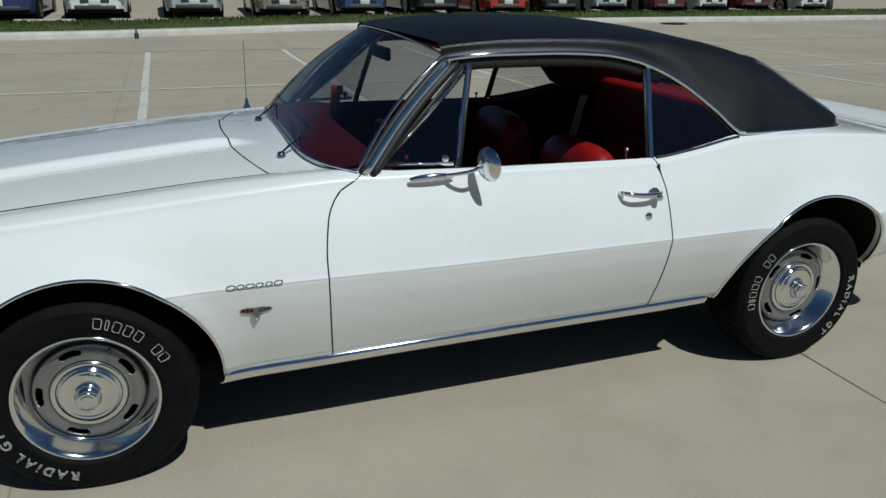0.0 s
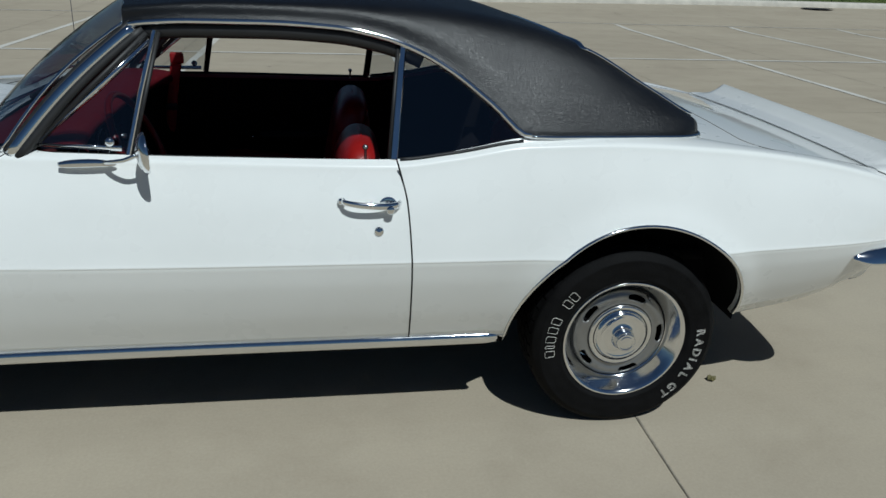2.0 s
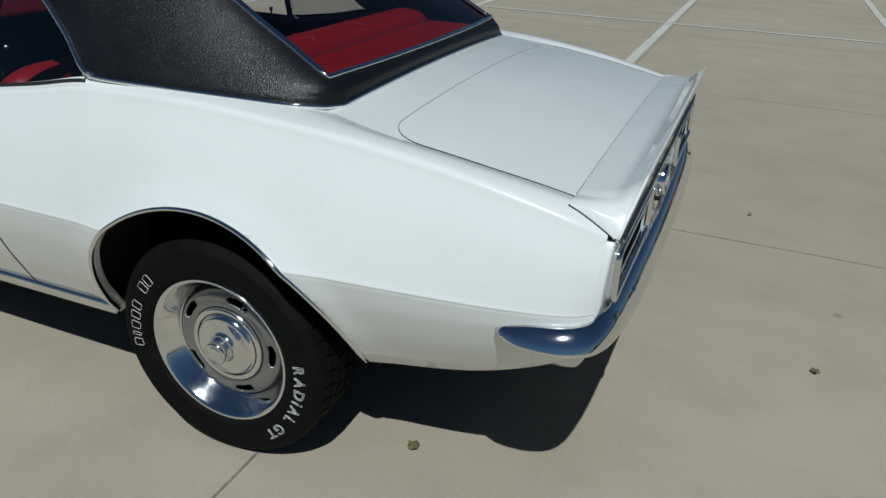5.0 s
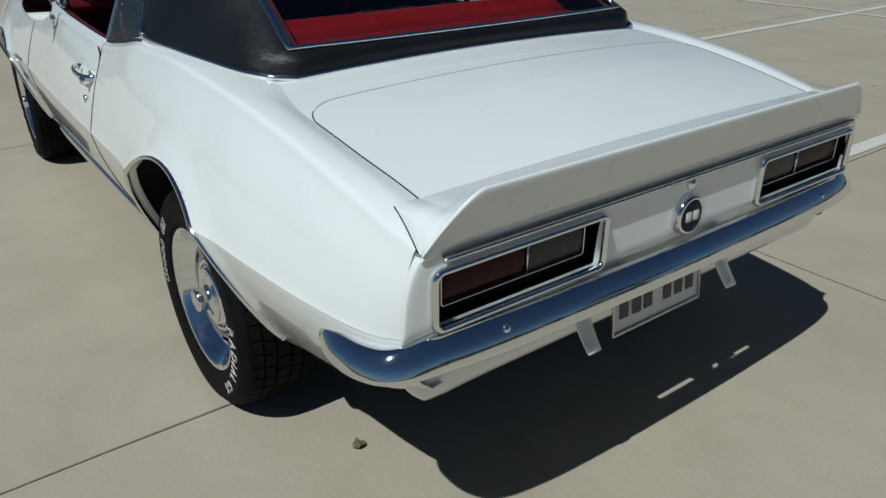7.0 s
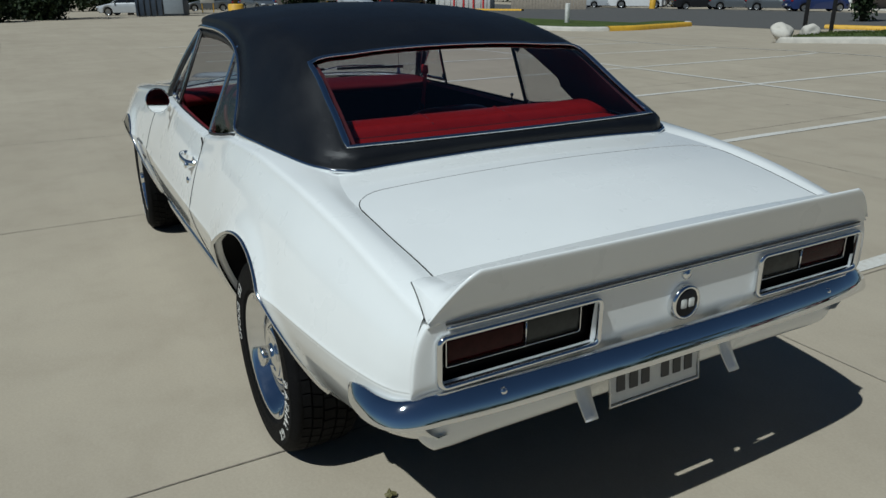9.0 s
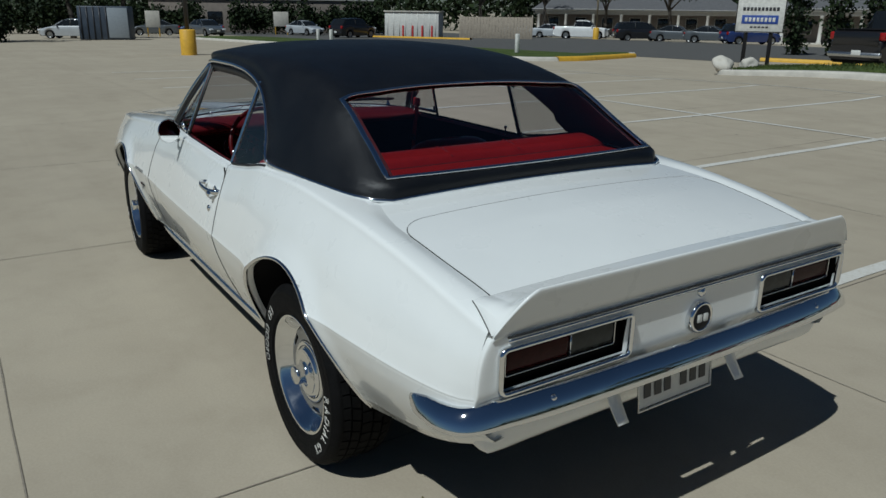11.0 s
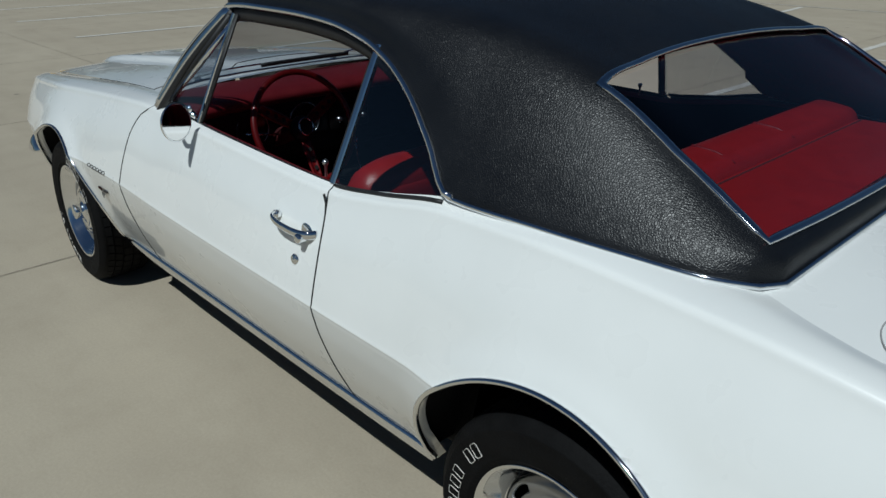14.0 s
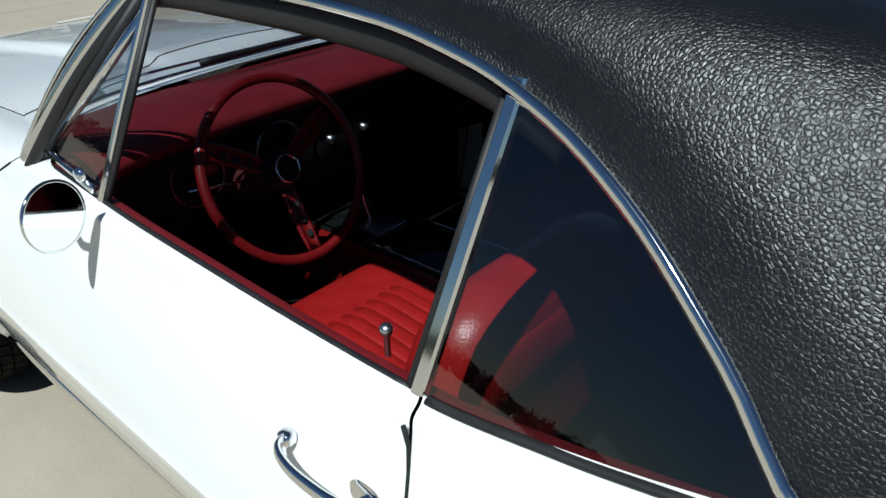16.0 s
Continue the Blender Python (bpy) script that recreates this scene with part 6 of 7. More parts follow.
def parked_car(kind, colour, label, x, y, rz, group, steps=False):
    """A parked car with body, glass, roof, wheels, lamps, bumpers and plate; its front lies at its own origin, its length along x."""
    L, W, H, belt, roof, wr, axles = KINDS[kind]
    root = thing("parked_" + kind, label, "car", group, at=(x, y, gz(x, y)), rz=rz)
    fb, fr = pchip([(a * L, z) for a, z in belt]), pchip([(a * L, z) for a, z in roof])
    half = pchip([(0, 0.70), (0.03, 0.86), (0.12, 0.96), (0.3, 1.0), (0.8, 1.0), (0.95, 0.95), (1.0, 0.84)])
    ax = [a * L for a in axles]
    R = wr + 0.05
    xs = sorted(set(np.round(list(np.linspace(0, L, 40)) + [c + R * math.cos(math.pi * i / 14) for c in ax for i in range(15)], 3)))
    body = bmesh.new()
    for s in (-1, 1):
        rows = []
        for px in xs:
            hw = W / 2 * half(px / L)
            lo = 0.24 + (0.10 if px < 0.2 or px > L - 0.2 else 0)
            for c in ax:
                if abs(px - c) < R:
                    lo = max(lo, wr + math.sqrt(max(R * R - (px - c) ** 2, 0)))
            top = fb(px)
            lo = min(lo, top - 0.06)
            rows.append([(px, s * (hw - 0.05 * (1 - u) ** 2 - 0.07 * max(0, u - 0.62) ** 2 / 0.14), lo + (top - lo) * u) for u in np.linspace(0, 1, 9)] + [(px, s * (hw * 0.72), top + 0.02), (px, 0, top + 0.035)])
        grid_bm(rows, bm=body)
    # front and rear faces
    for px, sg in ((0.0, -1), (L, 1)):
        hw = W / 2 * half(px / L)
        grid_bm([[(px + sg * 0.05 * (1 - v * v), v * hw * 0.98, 0.34 + (fb(px) + 0.02 - 0.34) * u) for u in np.linspace(0, 1, 6)] for v in np.linspace(-1, 1, 9)], bm=body)
    part("body", weld(body, 0.002), colour, root)
    gx0, gx1 = roof[0][0] * L, roof[-1][0] * L
    glass_bm, roof_bm2 = bmesh.new(), bmesh.new()
    gxs = np.linspace(gx0, gx1, 26)
    for s in (-1, 1):
        rows, rr = [], []
        for px in gxs:
            zb, zt = fb(px), max(fr(px), fb(px) + 0.005)
            wb, wt = W / 2 * half(px / L) * 0.93, W / 2 * 0.74
            k = (zt - zb) / (H - 1.0)
            wt = wb + (wt - wb) * min(k, 1)
            rows.append([(px, s * (wb + (wt - wb) * u), zb + (zt - zb) * u) for u in (0, 0.3, 0.6, 0.9, 1)] + [(px, s * wt * 0.6, zt + 0.02 * min(k, 1)), (px, 0, zt + 0.03 * min(k, 1))])
            if roof[1][0] * L * 0.97 <= px <= roof[-2][0] * L * 1.02:
                rr.append([(px, s * (wt * 1.03), zt - 0.06), (px, s * (wt * 1.0), zt - 0.005), (px, s * wt * 0.6, zt + 0.028), (px, 0, zt + 0.04)])
        grid_bm(rows, bm=glass_bm)
        if len(rr) > 1:
            grid_bm(rr, bm=roof_bm2)
    part("glasshouse", weld(glass_bm, 0.002), M["car_glass"], root, "dark window glass")
    part("roof", weld(roof_bm2, 0.002), colour, root)
    for s in (-1, 1):
        for a, b in ((roof[0], roof[1]), (roof[-1], roof[-2])):
            xa, xb = a[0] * L, b[0] * L
            part("pillar", tube_bm([(xa, s * W / 2 * half(xa / L) * 0.925, fb(xa)), (xb, s * W / 2 * 0.755, fr(xb) - 0.02)], 0.035, 0.03, 6), colour, root)
        xm = (roof[1][0] + roof[-2][0]) / 2 * L
        part("pillar", tube_bm([(xm, s * W / 2 * 0.935, fb(xm)), (xm + 0.05, s * W / 2 * 0.755, fr(xm) - 0.03)], 0.03, 0.035, 6), M["grey_plastic"], root)
        part("headlamp", box_bm((0.10, s * W * 0.34, fb(0.05 * L) - 0.10), (0.22, 0.36, 0.15), 0.05, 2), M["headlamp"], root, "clear headlamp")
        part("tail_lamp", box_bm((L - 0.07, s * W * 0.40, fb(0.97 * L) - 0.16), (0.16, 0.20, 0.24 if kind != "sedan" else 0.15), 0.03, 2), M["tail_red"], root, "red tail lamp")
        part("door_mirror", box_bm((roof[0][0] * L + 0.25, s * (W / 2 + 0.06), fb(0.32 * L) + 0.06), (0.12, 0.18, 0.12), 0.04, 2), colour, root)
        for c in ax:
            w = part("wheel", lathe_bm([(0.0, 0.10), (wr * 0.2, 0.10), (wr * 0.58, 0.075), (wr * 0.66, 0.10), (wr * 0.68, 0.11), (wr * 0.9, 0.11), (wr, 0.08), (wr, -0.08), (wr * 0.9, -0.11)], 28), M["tyre"], root)
            w.location = (c, s * (W / 2 - 0.14), wr)
            w.rotation_euler = (0, 0, math.pi if s < 0 else 0)
            part("wheel_face", lathe_bm([(0.0, 0.112), (wr * 0.16, 0.112), (wr * 0.22, 0.10), (wr * 0.60, 0.085), (wr * 0.66, 0.108), (wr * 0.68, 0.112)], 20), M["rim_disc"], w, "silver wheel face")
    part("grille", box_bm((-0.02, 0, fb(0.03 * L) - 0.13), (0.10, W * 0.42, 0.14), 0.03, 2), M["grey_plastic"], root, "dark grille")
    part("air_intake", box_bm((-0.02, 0, 0.38), (0.10, W * 0.6, 0.11), 0.03, 2), M["grey_plastic"], root)
    part("front_plate", box_bm((-0.065, 0, 0.52), (0.02, 0.30, 0.15), 0.005), M["plate"], root, "pale licence plate")
    part("rear_bumper", box_bm((L + 0.03, 0, 0.50), (0.14, W * 0.88, 0.16), 0.05, 2), M["chrome_dull"] if kind == "pickup" else colour, root)
    part("rear_plate", box_bm((L + 0.105, 0.1, 0.56), (0.02, 0.30, 0.15), 0.005), M["plate"], root, "pale licence plate")
    part("underbody", box_bm((L / 2, 0, 0.30), (L * 0.94, W * 0.82, 0.16), 0.03), M["under"], root)
    if kind == "pickup":
        part("bed_gap", box_bm((0.632 * L, 0, 1.0), (0.02, W * 0.985, 0.42)), M["gap"], root)
        part("bed_floor", box_bm((0.81 * L, 0, 1.265), (0.34 * L, W * 0.78, 0.02)), M["under"], root, "dark open bed")
        part("tailgate", box_bm((L + 0.052, 0, 1.0), (0.02, W * 0.74, 0.38), 0.008), colour, root)
    return root


NROW = "cars parked beyond the grass strip"
blue, white, silver, tan, navy, blk, red_, maroon, grey = (car_paint(*p) for p in (
    ("blue_car_paint", (0.03, 0.06, 0.16)), ("white_car_paint", (0.75, 0.75, 0.74)), ("silver_car_paint", (0.42, 0.44, 0.46)), ("tan_car_paint", (0.26, 0.22, 0.16)), ("navy_car_paint", (0.02, 0.035, 0.12)),
    ("black_car_paint", (0.012, 0.012, 0.014)), ("red_car_paint", (0.52, 0.02, 0.02)), ("maroon_car_paint", (0.10, 0.012, 0.015)), ("grey_car_paint", (0.09, 0.10, 0.11))))
for k, (kind, col, what, x) in enumerate((
        ("suv", navy, "dark blue utility car facing the grass strip", -3.7), ("sedan", white, "white sedan facing the grass strip", -1.35), ("sedan", silver, "silver sedan facing the grass strip", 1.3),
        ("sedan", tan, "tan sedan facing the grass strip", 3.85), ("sedan", blue, "blue sedan facing the grass strip", 6.4), ("suv", blk, "black utility car facing the grass strip", 9.0),
        ("sedan", red_, "bright red sedan facing the grass strip", 11.3), ("sedan", blk, "black sedan facing the grass strip", 13.5), ("sedan", silver, "silver sedan facing the grass strip", 15.7),
        ("suv", maroon, "maroon utility car facing the grass strip", 17.9), ("sedan", white, "white sedan facing the grass strip", 20.1), ("pickup", maroon, "maroon pickup truck facing the grass strip", 22.4), ("sedan", white, "white sedan facing the grass strip", 24.9))):
    parked_car(kind, col, what, x, 20.7 + 0.03 * x + 0.25 * ((k * 7) % 3 - 1), 90 + (0.8 * ((k * 5) % 3 - 1)), NROW)
parked_car("pickup", blk, "black lifted pickup truck seen from its tailgate", -8.2, 28.3, -90, NROW)
# cars along the far building
FAR = "cars parked by the far building"
for kind, col, what, x, y, rz in (
        ("sedan", silver, "silver sedan by the far kerb", -62.2, 55.8, -142), ("sedan", silver, "silver sedan by the far kerb", -57.9, 56.7, -140), ("pickup", white, "white pickup truck by the far kerb", -53.0, 57.1, -141),
        ("van", blk, "black van by the far kerb", -46.4, 57.9, -120), ("sedan", grey, "grey sedan by the far kerb", -42.7, 58.8, -150), ("sedan", grey, "dark grey sedan by the far kerb", -38.5, 58.6, -150), ("van", navy, "dark blue van by the far kerb", -35.2, 59.6, -120),
        ("sedan", silver, "silver sedan parked across the road", -69.0, 31.5, -165), ("suv", blk, "black utility car beside the white shed", -60.5, 33.0, -70), ("sedan", grey, "grey sedan at the lot's far end", -64.0, 19.5, -170),
        ("sedan", silver, "silver sedan at the lot's far end", -62.0, 5.2, 60), ("sedan", white, "white sedan at the lot's far end", -75.0, 9.0, 70), ("sedan", grey, "grey sedan at the lot's far end", -74.0, 14.0, 75), ("sedan", blue, "blue sedan at the lot's far end", -76.0, 19.0, 72)):
    parked_car(kind, col, what, x, y, rz, FAR)

# wheel stops in front of the north row
M["stop"] = M["kerb"]
for k in range(12):
    x = -2.6 + 2.35 * k
    y = 20.2 + 0.03 * x
    tagged(part("wheel_stop", box_bm((x, y, gz(x, y) + 0.06), (1.5, 0.16, 0.12), 0.03), M["kerb"]), "pale concrete wheel stop at a stall head", "wheel stop", "wheel stops")


# ---------------------------------------------------------------- posts, sign, shed, building
def lamp_pole(x, y, base_r, base_h, label, pole_mat):
    root = thing("lamp_pole", label, "lamp post", "lot lamp poles", at=(x, y, gz(x, y)))
    part("base", lathe_bm([(base_r, 0.0), (base_r, base_h - 0.04), (base_r - 0.04, base_h), (0.0, base_h + 0.01)], 28, axis="z"), M["yellow"], root, "yellow painted concrete base")
    part("pole", tube_bm([(0, 0, base_h), (0, 0, 8.0)], 0.09, seg=12), pole_mat, root)
    part("lamp_head", box_bm((0.45, 0, 8.0), (0.9, 0.35, 0.16), 0.04), pole_mat, root)


lamp_pole(-26.6, 6.75, 0.31, 1.0, "dark lamp pole on a yellow concrete base", M["steel"])
lamp_pole(-51.9, 54.2, 0.30, 1.15, "tan lamp pole on a yellow concrete base", simple("tan_pole", (0.35, 0.28, 0.18), 0.5))
for x, y in ((-36.6, 16.9), (-34.4, 16.7), (-20.5, 18.8)):
    root = thing("marker_post", "short white marker post in the grass", "post", "marker posts", at=(x, y, gz(x, y) + 0.10))
    part("post", box_bm((0, 0, 0.42), (0.16, 0.16, 0.84), 0.03), M["line"], root)
sign = thing("lot_sign", "white sign with a blue band on two black posts", "sign", at=(-12.0, 23.0, gz(-12, 23)), rz=30)
for s in (-1, 1):
    part("post", box_bm((s * 0.42, 0.06, 0.95), (0.13, 0.13, 1.95), 0.01), M["black_trim"], sign, "black post")
part("panel", box_bm((0, 0, 1.95), (1.62, 0.06, 1.55), 0.03), M["line"], sign, "white panel")
part("panel_frame", tube_bm([(-0.80, -0.035, 1.20), (0.80, -0.035, 1.20), (0.80, -0.035, 2.70), (-0.80, -0.035, 2.70)], 0.02, 0.02, 6, True, up=(0, 1, 0)), M["black_trim"], sign)
part("blue_band", box_bm((0, -0.034, 1.62), (1.22, 0.012, 0.30), 0.005), simple("sign_blue", (0.03, 0.07, 0.30), 0.5), sign, "blue band")
for k in range(8):
    part("band_bar", box_bm((-0.46 + 0.132 * k, -0.042, 1.62), (0.085, 0.006, 0.14), 0.002), M["line"], sign, "pale bar")
for k in range(10):
    part("text_bar", box_bm((-0.56 + 0.124 * k, -0.034, 1.98), (0.09, 0.010, 0.12), 0.002), M["steel"], sign, "dark bar")
for k in range(5):
    part("text_bar", box_bm((-0.26 + 0.13 * k, -0.034, 1.36), (0.09, 0.010, 0.06), 0.002), M["steel"], sign, "dark bar")
# pale rocks and low plants at the strip's tip
for k, (x, y, r) in enumerate(((-8.9, 17.0, 0.34), (-8.5, 17.6, 0.28), (-8.9, 18.3, 0.24))):
    bm = bmesh.new()
    bmesh.ops.create_icosphere(bm, subdivisions=3, radius=r)
    for v in bm.verts:
        v.co *= 0.8 + 0.45 * noise.noise(v.co * 3.1 + Vector((k * 5, 0, 0)))
        v.co.z *= 0.8
    bm.transform(Matrix.Translation((x, y, gz(x, y) + 0.15 + r * 0.45)))
    tagged(part("rock", bm, M["kerb"]), "pale rounded landscaping rock on the grass tip", "rock", "landscape rocks")


def leaf_cloud(rnd, centre, radii, n, size, shell=0.55):
    """Corner lists of small leaf clumps scattered in an ellipsoid."""
    vs, fs = [], []
    for _ in range(n):
        d = Vector((rnd.gauss(0, 1), rnd.gauss(0, 1), rnd.gauss(0, 1))).normalized() * (shell + (1 - shell) * rnd.random()) * (0.75 + 0.4 * rnd.random())
        c = Vector(centre) + Vector((d.x * radii[0], d.y * radii[1], d.z * radii[2]))
        a = Vector((rnd.gauss(0, 1), rnd.gauss(0, 1), rnd.gauss(0, 1))).normalized()
        b = a.cross(Vector((rnd.gauss(0, 1), rnd.gauss(0, 1), rnd.gauss(0, 1)))).normalized()
        q = size * (0.6 + 0.8 * rnd.random())
        i = len(vs)
        vs += [c - a * q, c + b * q * 0.55, c + a * q, c - b * q * 0.55]
        fs.append((i, i + 1, i + 2, i + 3))
    return vs, fs


def foliage_mat(name, lo, hi):
    m, t, b = mat_new(name)
    setp(b, rough=0.65, spec=0.2)
    g = t.nodes.new("ShaderNodeNewGeometry")
    t.links.new(ramp(t, g.outputs["Random Per Island"], [(0.0, lo), (1.0, hi)]).outputs[0], b.inputs["Base Color"])
    return m


M["leaves"] = foliage_mat("dark_leaves", (0.014, 0.022, 0.008), (0.045, 0.062, 0.02))
M["leaves_dark"] = foliage_mat("cypress_leaves", (0.010, 0.018, 0.008), (0.03, 0.045, 0.016))
M["bark"] = simple("bark", (0.055, 0.045, 0.035), 0.9, 0.0, 0.3, 6, 0.6, 25)


def add_cloud(store, cloud):
    b = len(store[0])
    store[0].extend(cloud[0])
    store[1].extend(tuple(b + i for i in f) for f in cloud[1])


def tree(x, y, h, spread, seed, label):
    rnd = random.Random(seed)
    root = thing("tree", label, "tree", "lot trees", at=(x, y, gz(x, y) - 0.05))
    top = h * 0.62
    bend = [(0, 0, 0), (rnd.uniform(-.1, .1), rnd.uniform(-.1, .1), h * 0.2), (rnd.uniform(-.3, .3), rnd.uniform(-.3, .3), h * 0.42), (rnd.uniform(-.4, .4), rnd.uniform(-.4, .4), top)]
    bm = tube_bm(spline(bend, 12), 0.05 * h * 0.55, seg=10, taper=lambda u: 1.15 - 0.8 * u)
    store = ([], [])
    for k in range(8):
        a = 2 * math.pi * k / 8 + rnd.uniform(-.3, .3)
        z0 = h * rnd.uniform(0.34, 0.58)
        tip = Vector((math.cos(a) * spread * rnd.uniform(.55, .95), math.sin(a) * spread * rnd.uniform(.55, .95), h * rnd.uniform(0.6, 0.92)))
        tube_bm(spline([(bend[2][0], bend[2][1], z0), tuple(Vector((tip.x * 0.5, tip.y * 0.5, z0 + (tip.z - z0) * 0.6))), tuple(tip)], 7), 0.012 * h, seg=6, bm=bm, taper=lambda u: 1 - 0.75 * u)
        add_cloud(store, leaf_cloud(rnd, tip, (spread * .38, spread * .38, h * .13), 170, 0.16))
    add_cloud(store, leaf_cloud(rnd, (0, 0, h * 0.85), (spread * .6, spread * .6, h * .17), 260, 0.16))
    part("trunk", bm, M["bark"], root)
    part("crown", store, M["leaves"], root, smooth=False)


for k, (x, y, h, sp) in enumerate(((-63, 7.5, 8, 3.2), (-61, 11.0, 8, 3.0), (-66.5, 50.5, 9, 4.0), (-63, 57, 9, 4.0), (-57.5, 61, 8, 3.6), (-50, 63, 8, 3.6), (-43.0, 65.5, 8, 3.6), (28.5, 24.0, 8, 3.4), (-52.5, 1.0, 7, 3.0))):
    tree(x, y, h, sp, 40 + k, "leafy shade tree standing by the lot")
# two columnar cypresses behind the sign, and a low dark hedge
for k, (x, y) in enumerate(((-19.0, 36.5), (-17.2, 37.2), (-15.6, 37.8))):
    rnd = random.Random(70 + k)
    root = thing("cypress", "dense dark columnar evergreen", "tree", "columnar evergreens", at=(x, y, gz(x, y)))
    part("trunk", tube_bm([(0, 0, 0), (0, 0, 5.2)], 0.12, seg=8, taper=lambda u: 1 - 0.8 * u), M["bark"], root)
    store = ([], [])
    for z, r in ((0.7, 0.75), (1.6, 0.9), (2.6, 0.9), (3.6, 0.8), (4.6, 0.55), (5.4, 0.3)):
        add_cloud(store, leaf_cloud(rnd, (0, 0, z), (r, r, 0.8), 260, 0.13, 0.35))
    part("crown", store, M["leaves_dark"], root, smooth=False)
for k, (x, y, rx, rh) in enumerate(((-51.5, 0.7, 2.4, 1.7), (-56.0, -0.8, 3.2, 2.0), (-48.5, -2.5, 2.6, 1.5))):
    rnd = random.Random(90 + k)
    store = leaf_cloud(rnd, (x, y, gz(x, y) + rh * 0.75), (rx, 1.8, rh), 3800, 0.16, 0.30)
    tagged(part("shrub", store, M["leaves_dark"], smooth=False), "broad dark green shrub at the lot's edge", "shrub", "lot shrubs")

shed = thing("white_shed", "white metal storage shed by the road", "shed", at=(-61.0, 38.2, gz(-61, 38)), rz=46)
part("wall", box_bm((0, 0, 1.2), (5.4, 2.4, 2.4), 0.02), M["line"], shed)
part("roof", box_bm((0, 0, 2.45), (5.6, 2.6, 0.12), 0.02), M["kerb"], shed)
for k in range(9):
    part("wall_rib", box_bm((-2.4 + 0.6 * k, -1.215, 1.2), (0.05, 0.03, 2.3)), M["line"], shed)
for k in range(4):
    d = Vector((-0.6 + 0.95 * k, -2.2))
    a = radians(46)
    x, y = -61 + d.x * math.cos(a) - d.y * math.sin(a), 38.2 + d.x * math.sin(a) + d.y * math.cos(a)
    tagged(part("red_bollard", lathe_bm([(0.10, 0), (0.10, 1.05), (0.07, 1.12), (0, 1.14)], 14, c=(x, y, gz(x, y)), axis="z"), simple("red_bollard_paint", (0.45, 0.03, 0.03), 0.5)), "red steel bollard before the shed", "bollard", "red bollards")
fence = thing("board_fence", "tan board fence beside the shed", "fence", at=(-55.6, 43.2, gz(-55, 43)), rz=44)
tan_m = simple("tan_fence_board", (0.34, 0.29, 0.23), 0.8, 0.0, 0.15, 4)
for k in range(24):
    part("board", box_bm((-2.6 + 0.30 * k, 0, 1.0), (0.285, 0.03, 2.0), 0.005), tan_m, fence)
dump = thing("waste_container", "dark blue steel container with a pale door", "container", at=(-55.5, 8.8, gz(-55.5, 8.8)), rz=70)
part("shell", box_bm((0, 0, 1.18), (3.4, 2.2, 2.3), 0.05), simple("container_blue", (0.045, 0.06, 0.085), 0.5, 0.0, 0.2, 3), dump)
part("door", box_bm((0.95, -1.12, 1.2), (1.35, 0.04, 2.05), 0.01), simple("container_grey", (0.26, 0.29, 0.32), 0.5), dump, "pale grey door")
for k in range(5):
    part("rib", box_bm((-1.5 + 0.42 * k, -1.12, 1.2), (0.06, 0.05, 2.2)), M["steel"], dump)
for k, s in enumerate((-1, 1)):
    part("skid", box_bm((s * 1.3, 0, 0.05), (0.2, 2.2, 0.1)), M["steel"], dump)
for x, y, w, h in ((-66.0, 14.4, 1.2, 2.2), (-75.5, 30.0, 1.6, 2.4)):
    root = thing("panel_sign", "plain pale notice board on posts", "sign", "notice boards", at=(x, y, gz(x, y)), rz=72)
    part("board", box_bm((0, 0, h * 0.68), (w, 0.06, h * 0.64), 0.01), M["kerb"], root)
    for s in (-1, 1):
        part("post", box_bm((s * w * 0.4, 0.05, h * 0.5), (0.09, 0.09, h), 0.01), M["yellow"], root)

# long low building with a columned porch
# wall colour lowered all over to stand for shade under the porch
bw = simple("shade_darkened_wall", (0.20, 0.17, 0.145), 0.85, 0.0, 0.15, 2, 0.2, 40)
btrim = simple("building_trim", (0.55, 0.53, 0.48), 0.6, 0.0, 0.08, 4)
broof = simple("grey_shingle_roof", (0.10, 0.10, 0.105), 0.9, 0.0, 0.25, 5, 0.5, 30)


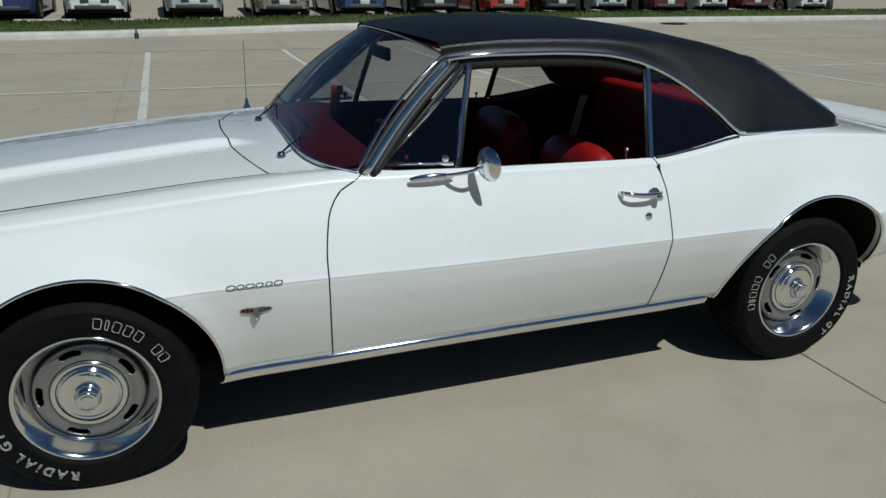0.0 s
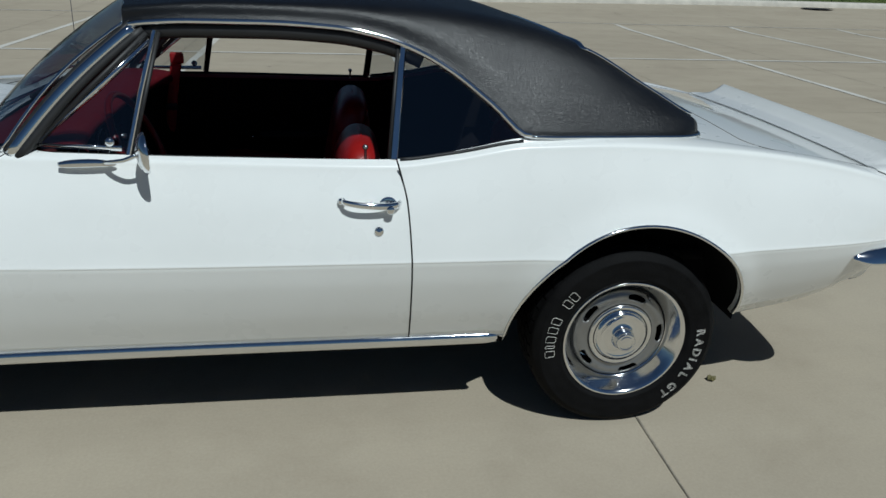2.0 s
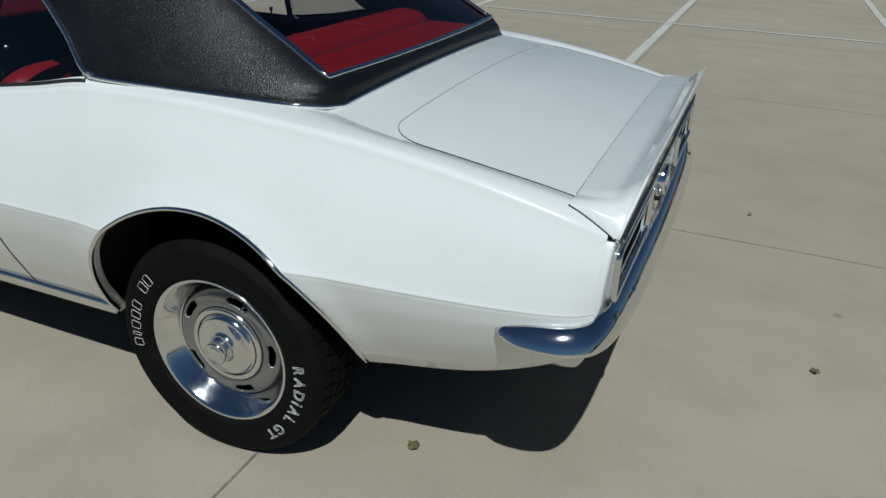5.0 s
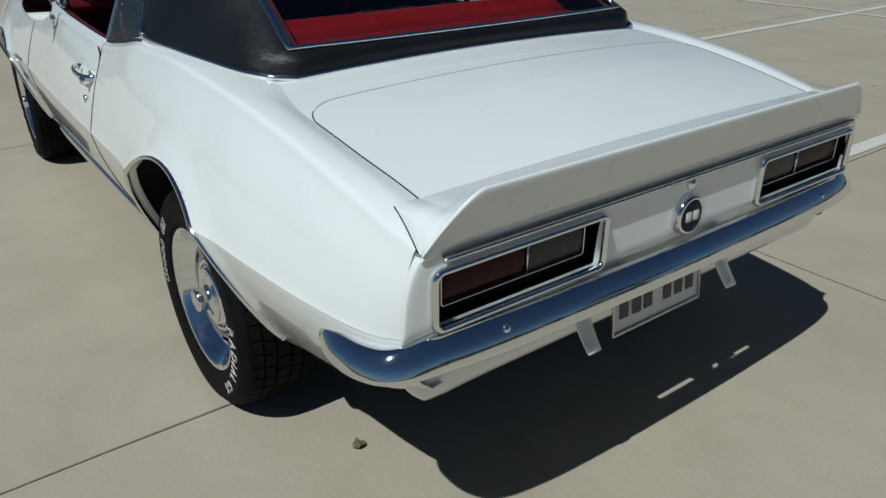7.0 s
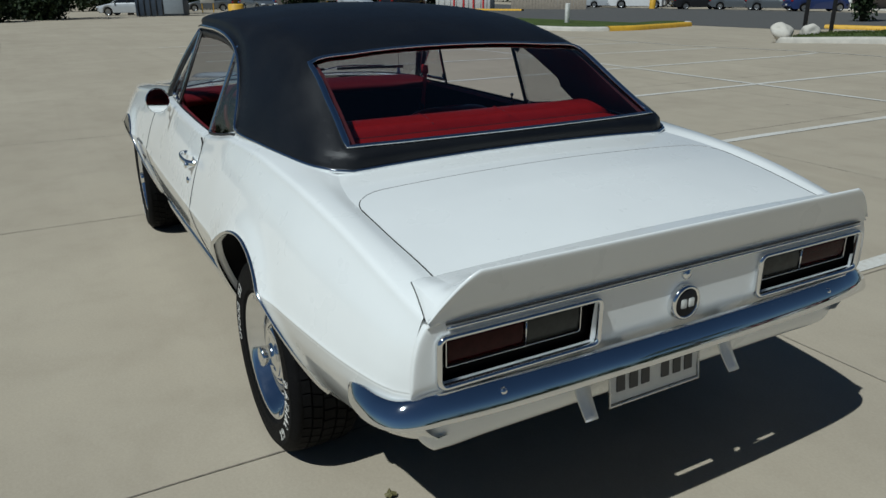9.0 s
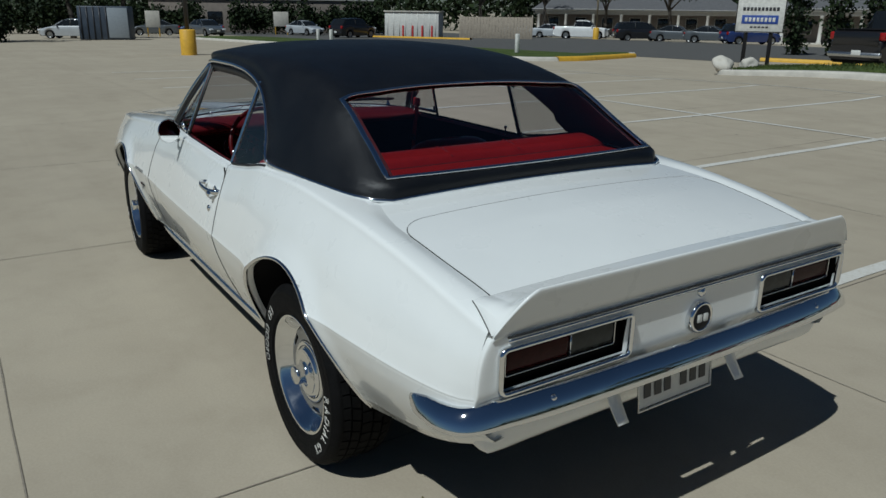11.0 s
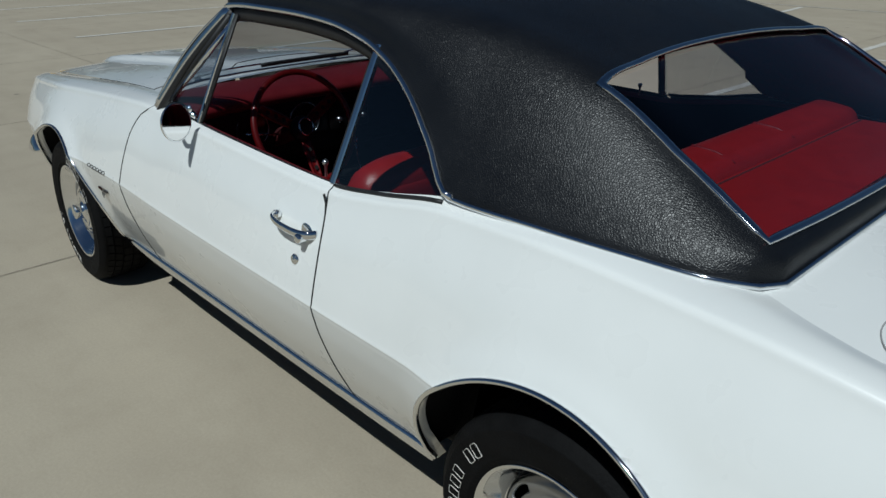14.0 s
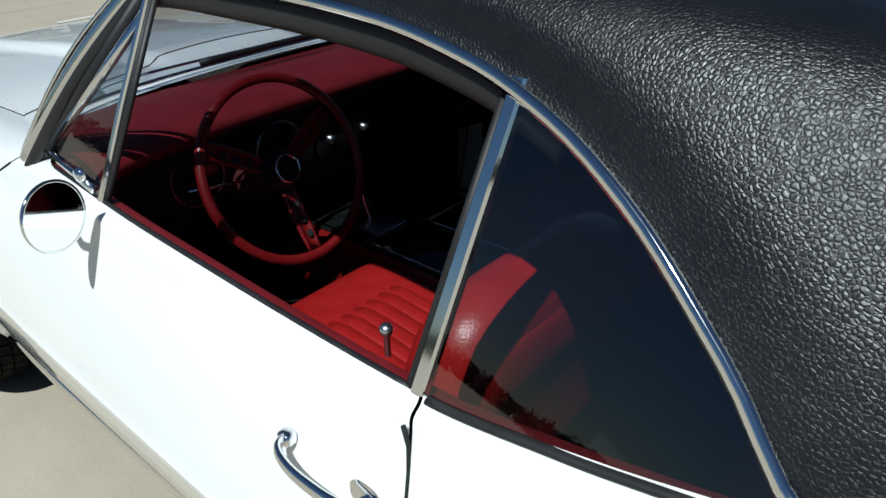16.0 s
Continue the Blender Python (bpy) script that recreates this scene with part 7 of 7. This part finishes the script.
def porch_building(name, label, x, y, rz, length, cols, gap):
    root = thing(name, label, "building", at=(x, y, gz(x, y)), rz=rz)
    part("wall", box_bm((0, 4.0, 1.6), (length, 6.0, 3.2), 0.02), bw, root)
    part("porch_floor", box_bm((0, 0.0, 0.06), (length, 2.6, 0.12), 0.02), M["kerb"], root)
    part("beam", box_bm((0, -1.0, 2.75), (length, 0.35, 0.38), 0.02), btrim, root, "pale porch beam")
    part("fascia", box_bm((0, -1.35, 3.05), (length + 0.6, 0.10, 0.26), 0.01), btrim, root)
    h = length / 2 + 0.4
    roof_v = [(-h, -1.5, 3.1), (h, -1.5, 3.1), (h, 7.6, 3.1), (-h, 7.6, 3.1), (-h + 3, 3.0, 5.4), (h - 3, 3.0, 5.4)]
    part("roof", (roof_v, [(0, 1, 5, 4), (1, 2, 5), (2, 3, 4, 5), (3, 0, 4), (0, 3, 2, 1)]), broof, root, smooth=False)
    for k in range(cols):
        px = -length / 2 + 0.5 + k * (length - 1.0) / (cols - 1)
        c = part("column", lathe_bm([(0.22, 0.12), (0.22, 0.28), (0.17, 0.32), (0.155, 2.35), (0.20, 2.42), (0.20, 2.58)], 16, c=(px, -1.0, 0), axis="z"), btrim, root, "pale porch column")
        if k < cols - 1:
            w = part("window", box_bm((px + (length - 1) / (cols - 1) / 2, 0.985, 1.55), (1.3, 0.06, 1.3), 0.01), M["car_glass"], root, "dark window")
            part("frame", tube_bm([(px + (length - 1) / (cols - 1) / 2 + a, 0.95, 1.55 + b) for a, b in ((-.65, -.65), (.65, -.65), (.65, .65), (-.65, .65))], 0.04, 0.04, 4, True, up=(0, 1, 0)), btrim, w)
    return root


porch_building("porch_building", "long low building with pale porch columns", -60.5, 69.0, 43, 24.0, 8, 3)
porch_building("porch_building", "low building with pale porch columns", -32.7, 68.3, 25, 14.0, 5, 3)
porch_building("porch_building", "low building with pale porch columns", -16.7, 67.0, 10, 13.0, 4, 3)
far_wall = thing("flat_roofed_building", "plain brown flat-roofed building far off", "building", at=(-88, 33, gz(-88, 33)), rz=65)
part("wall", box_bm((0, 0, 1.9), (26, 8, 3.8), 0.03), bw, far_wall)
part("roof_edge", box_bm((0, 0, 3.9), (26.4, 8.4, 0.3), 0.03), btrim, far_wall)
for k in range(9):
    part("window", box_bm((-11 + 2.7 * k, -4.02, 1.7), (1.7, 0.08, 1.4), 0.01), M["car_glass"], far_wall, "dark window")

# tall dark hedge that closes the lot's far end
rnd = random.Random(21)
store = ([], [])
for k in range(52):
    u = k / 51
    x, y = -87 + 13 * u ** 1.5 + rnd.uniform(-0.8, 0.8), -8 + 50 * u
    if 0.62 < u < 0.68:
        continue
    hh = rnd.uniform(2.6, 4.2)
    add_cloud(store, leaf_cloud(rnd, (x, y, gz(x, y) + hh * 0.48), (rnd.uniform(0.9, 1.4), rnd.uniform(0.8, 1.3), hh * 0.55), 620, 0.2, 0.2))
tagged(part("hedge", store, M["leaves_dark"], smooth=False), "tall unclipped dark green hedge", "hedge", kind="stuff")

# woods that close the place all round
rnd = random.Random(3)
store = ([], [])
for k in range(300):
    a = 2 * math.pi * (k + rnd.random()) / 300
    r = rnd.uniform(106, 128)
    x, y = 2 + r * math.cos(a), r * math.sin(a)
    hh = rnd.uniform(6.0, 10.5) if y > -20 else rnd.uniform(3.0, 4.5)
    add_cloud(store, leaf_cloud(rnd, (x, y, gz(x, y) + hh * 0.45), (rnd.uniform(3, 5), rnd.uniform(3, 5), hh * 0.55), 330, 0.46, 0.25))
tagged(part("far_woods", store, M["leaves_dark"], smooth=False), "dark belt of woods closing the view", "woods", kind="stuff")
# a stub of rod by the kerb, and drain covers in the drive
tagged(part("kerb_stub", lathe_bm([(0.05, 0), (0.05, 0.10), (0.02, 0.14), (0.02, 0.26), (0, 0.27)], 12, c=(-0.25, 16.35, gz(-0.25, 16.35)), axis="z"), M["steel"]), "short dark stub standing by the kerb", "post")
for x, y, rx, ry in ((18.7, 22.7, 0.55, 0.40), (16.2, 18.3, 0.50, 0.32)):
    tagged(part("drain_cover", ([(x + rx * math.cos(2 * math.pi * i / 24), y + ry * math.sin(2 * math.pi * i / 24), gz(x, y) + 0.035) for i in range(24)], [tuple(range(24))]), M["steel"], smooth=False), "dark iron drain cover set in the drive", "drain cover", "drain covers", "structure")
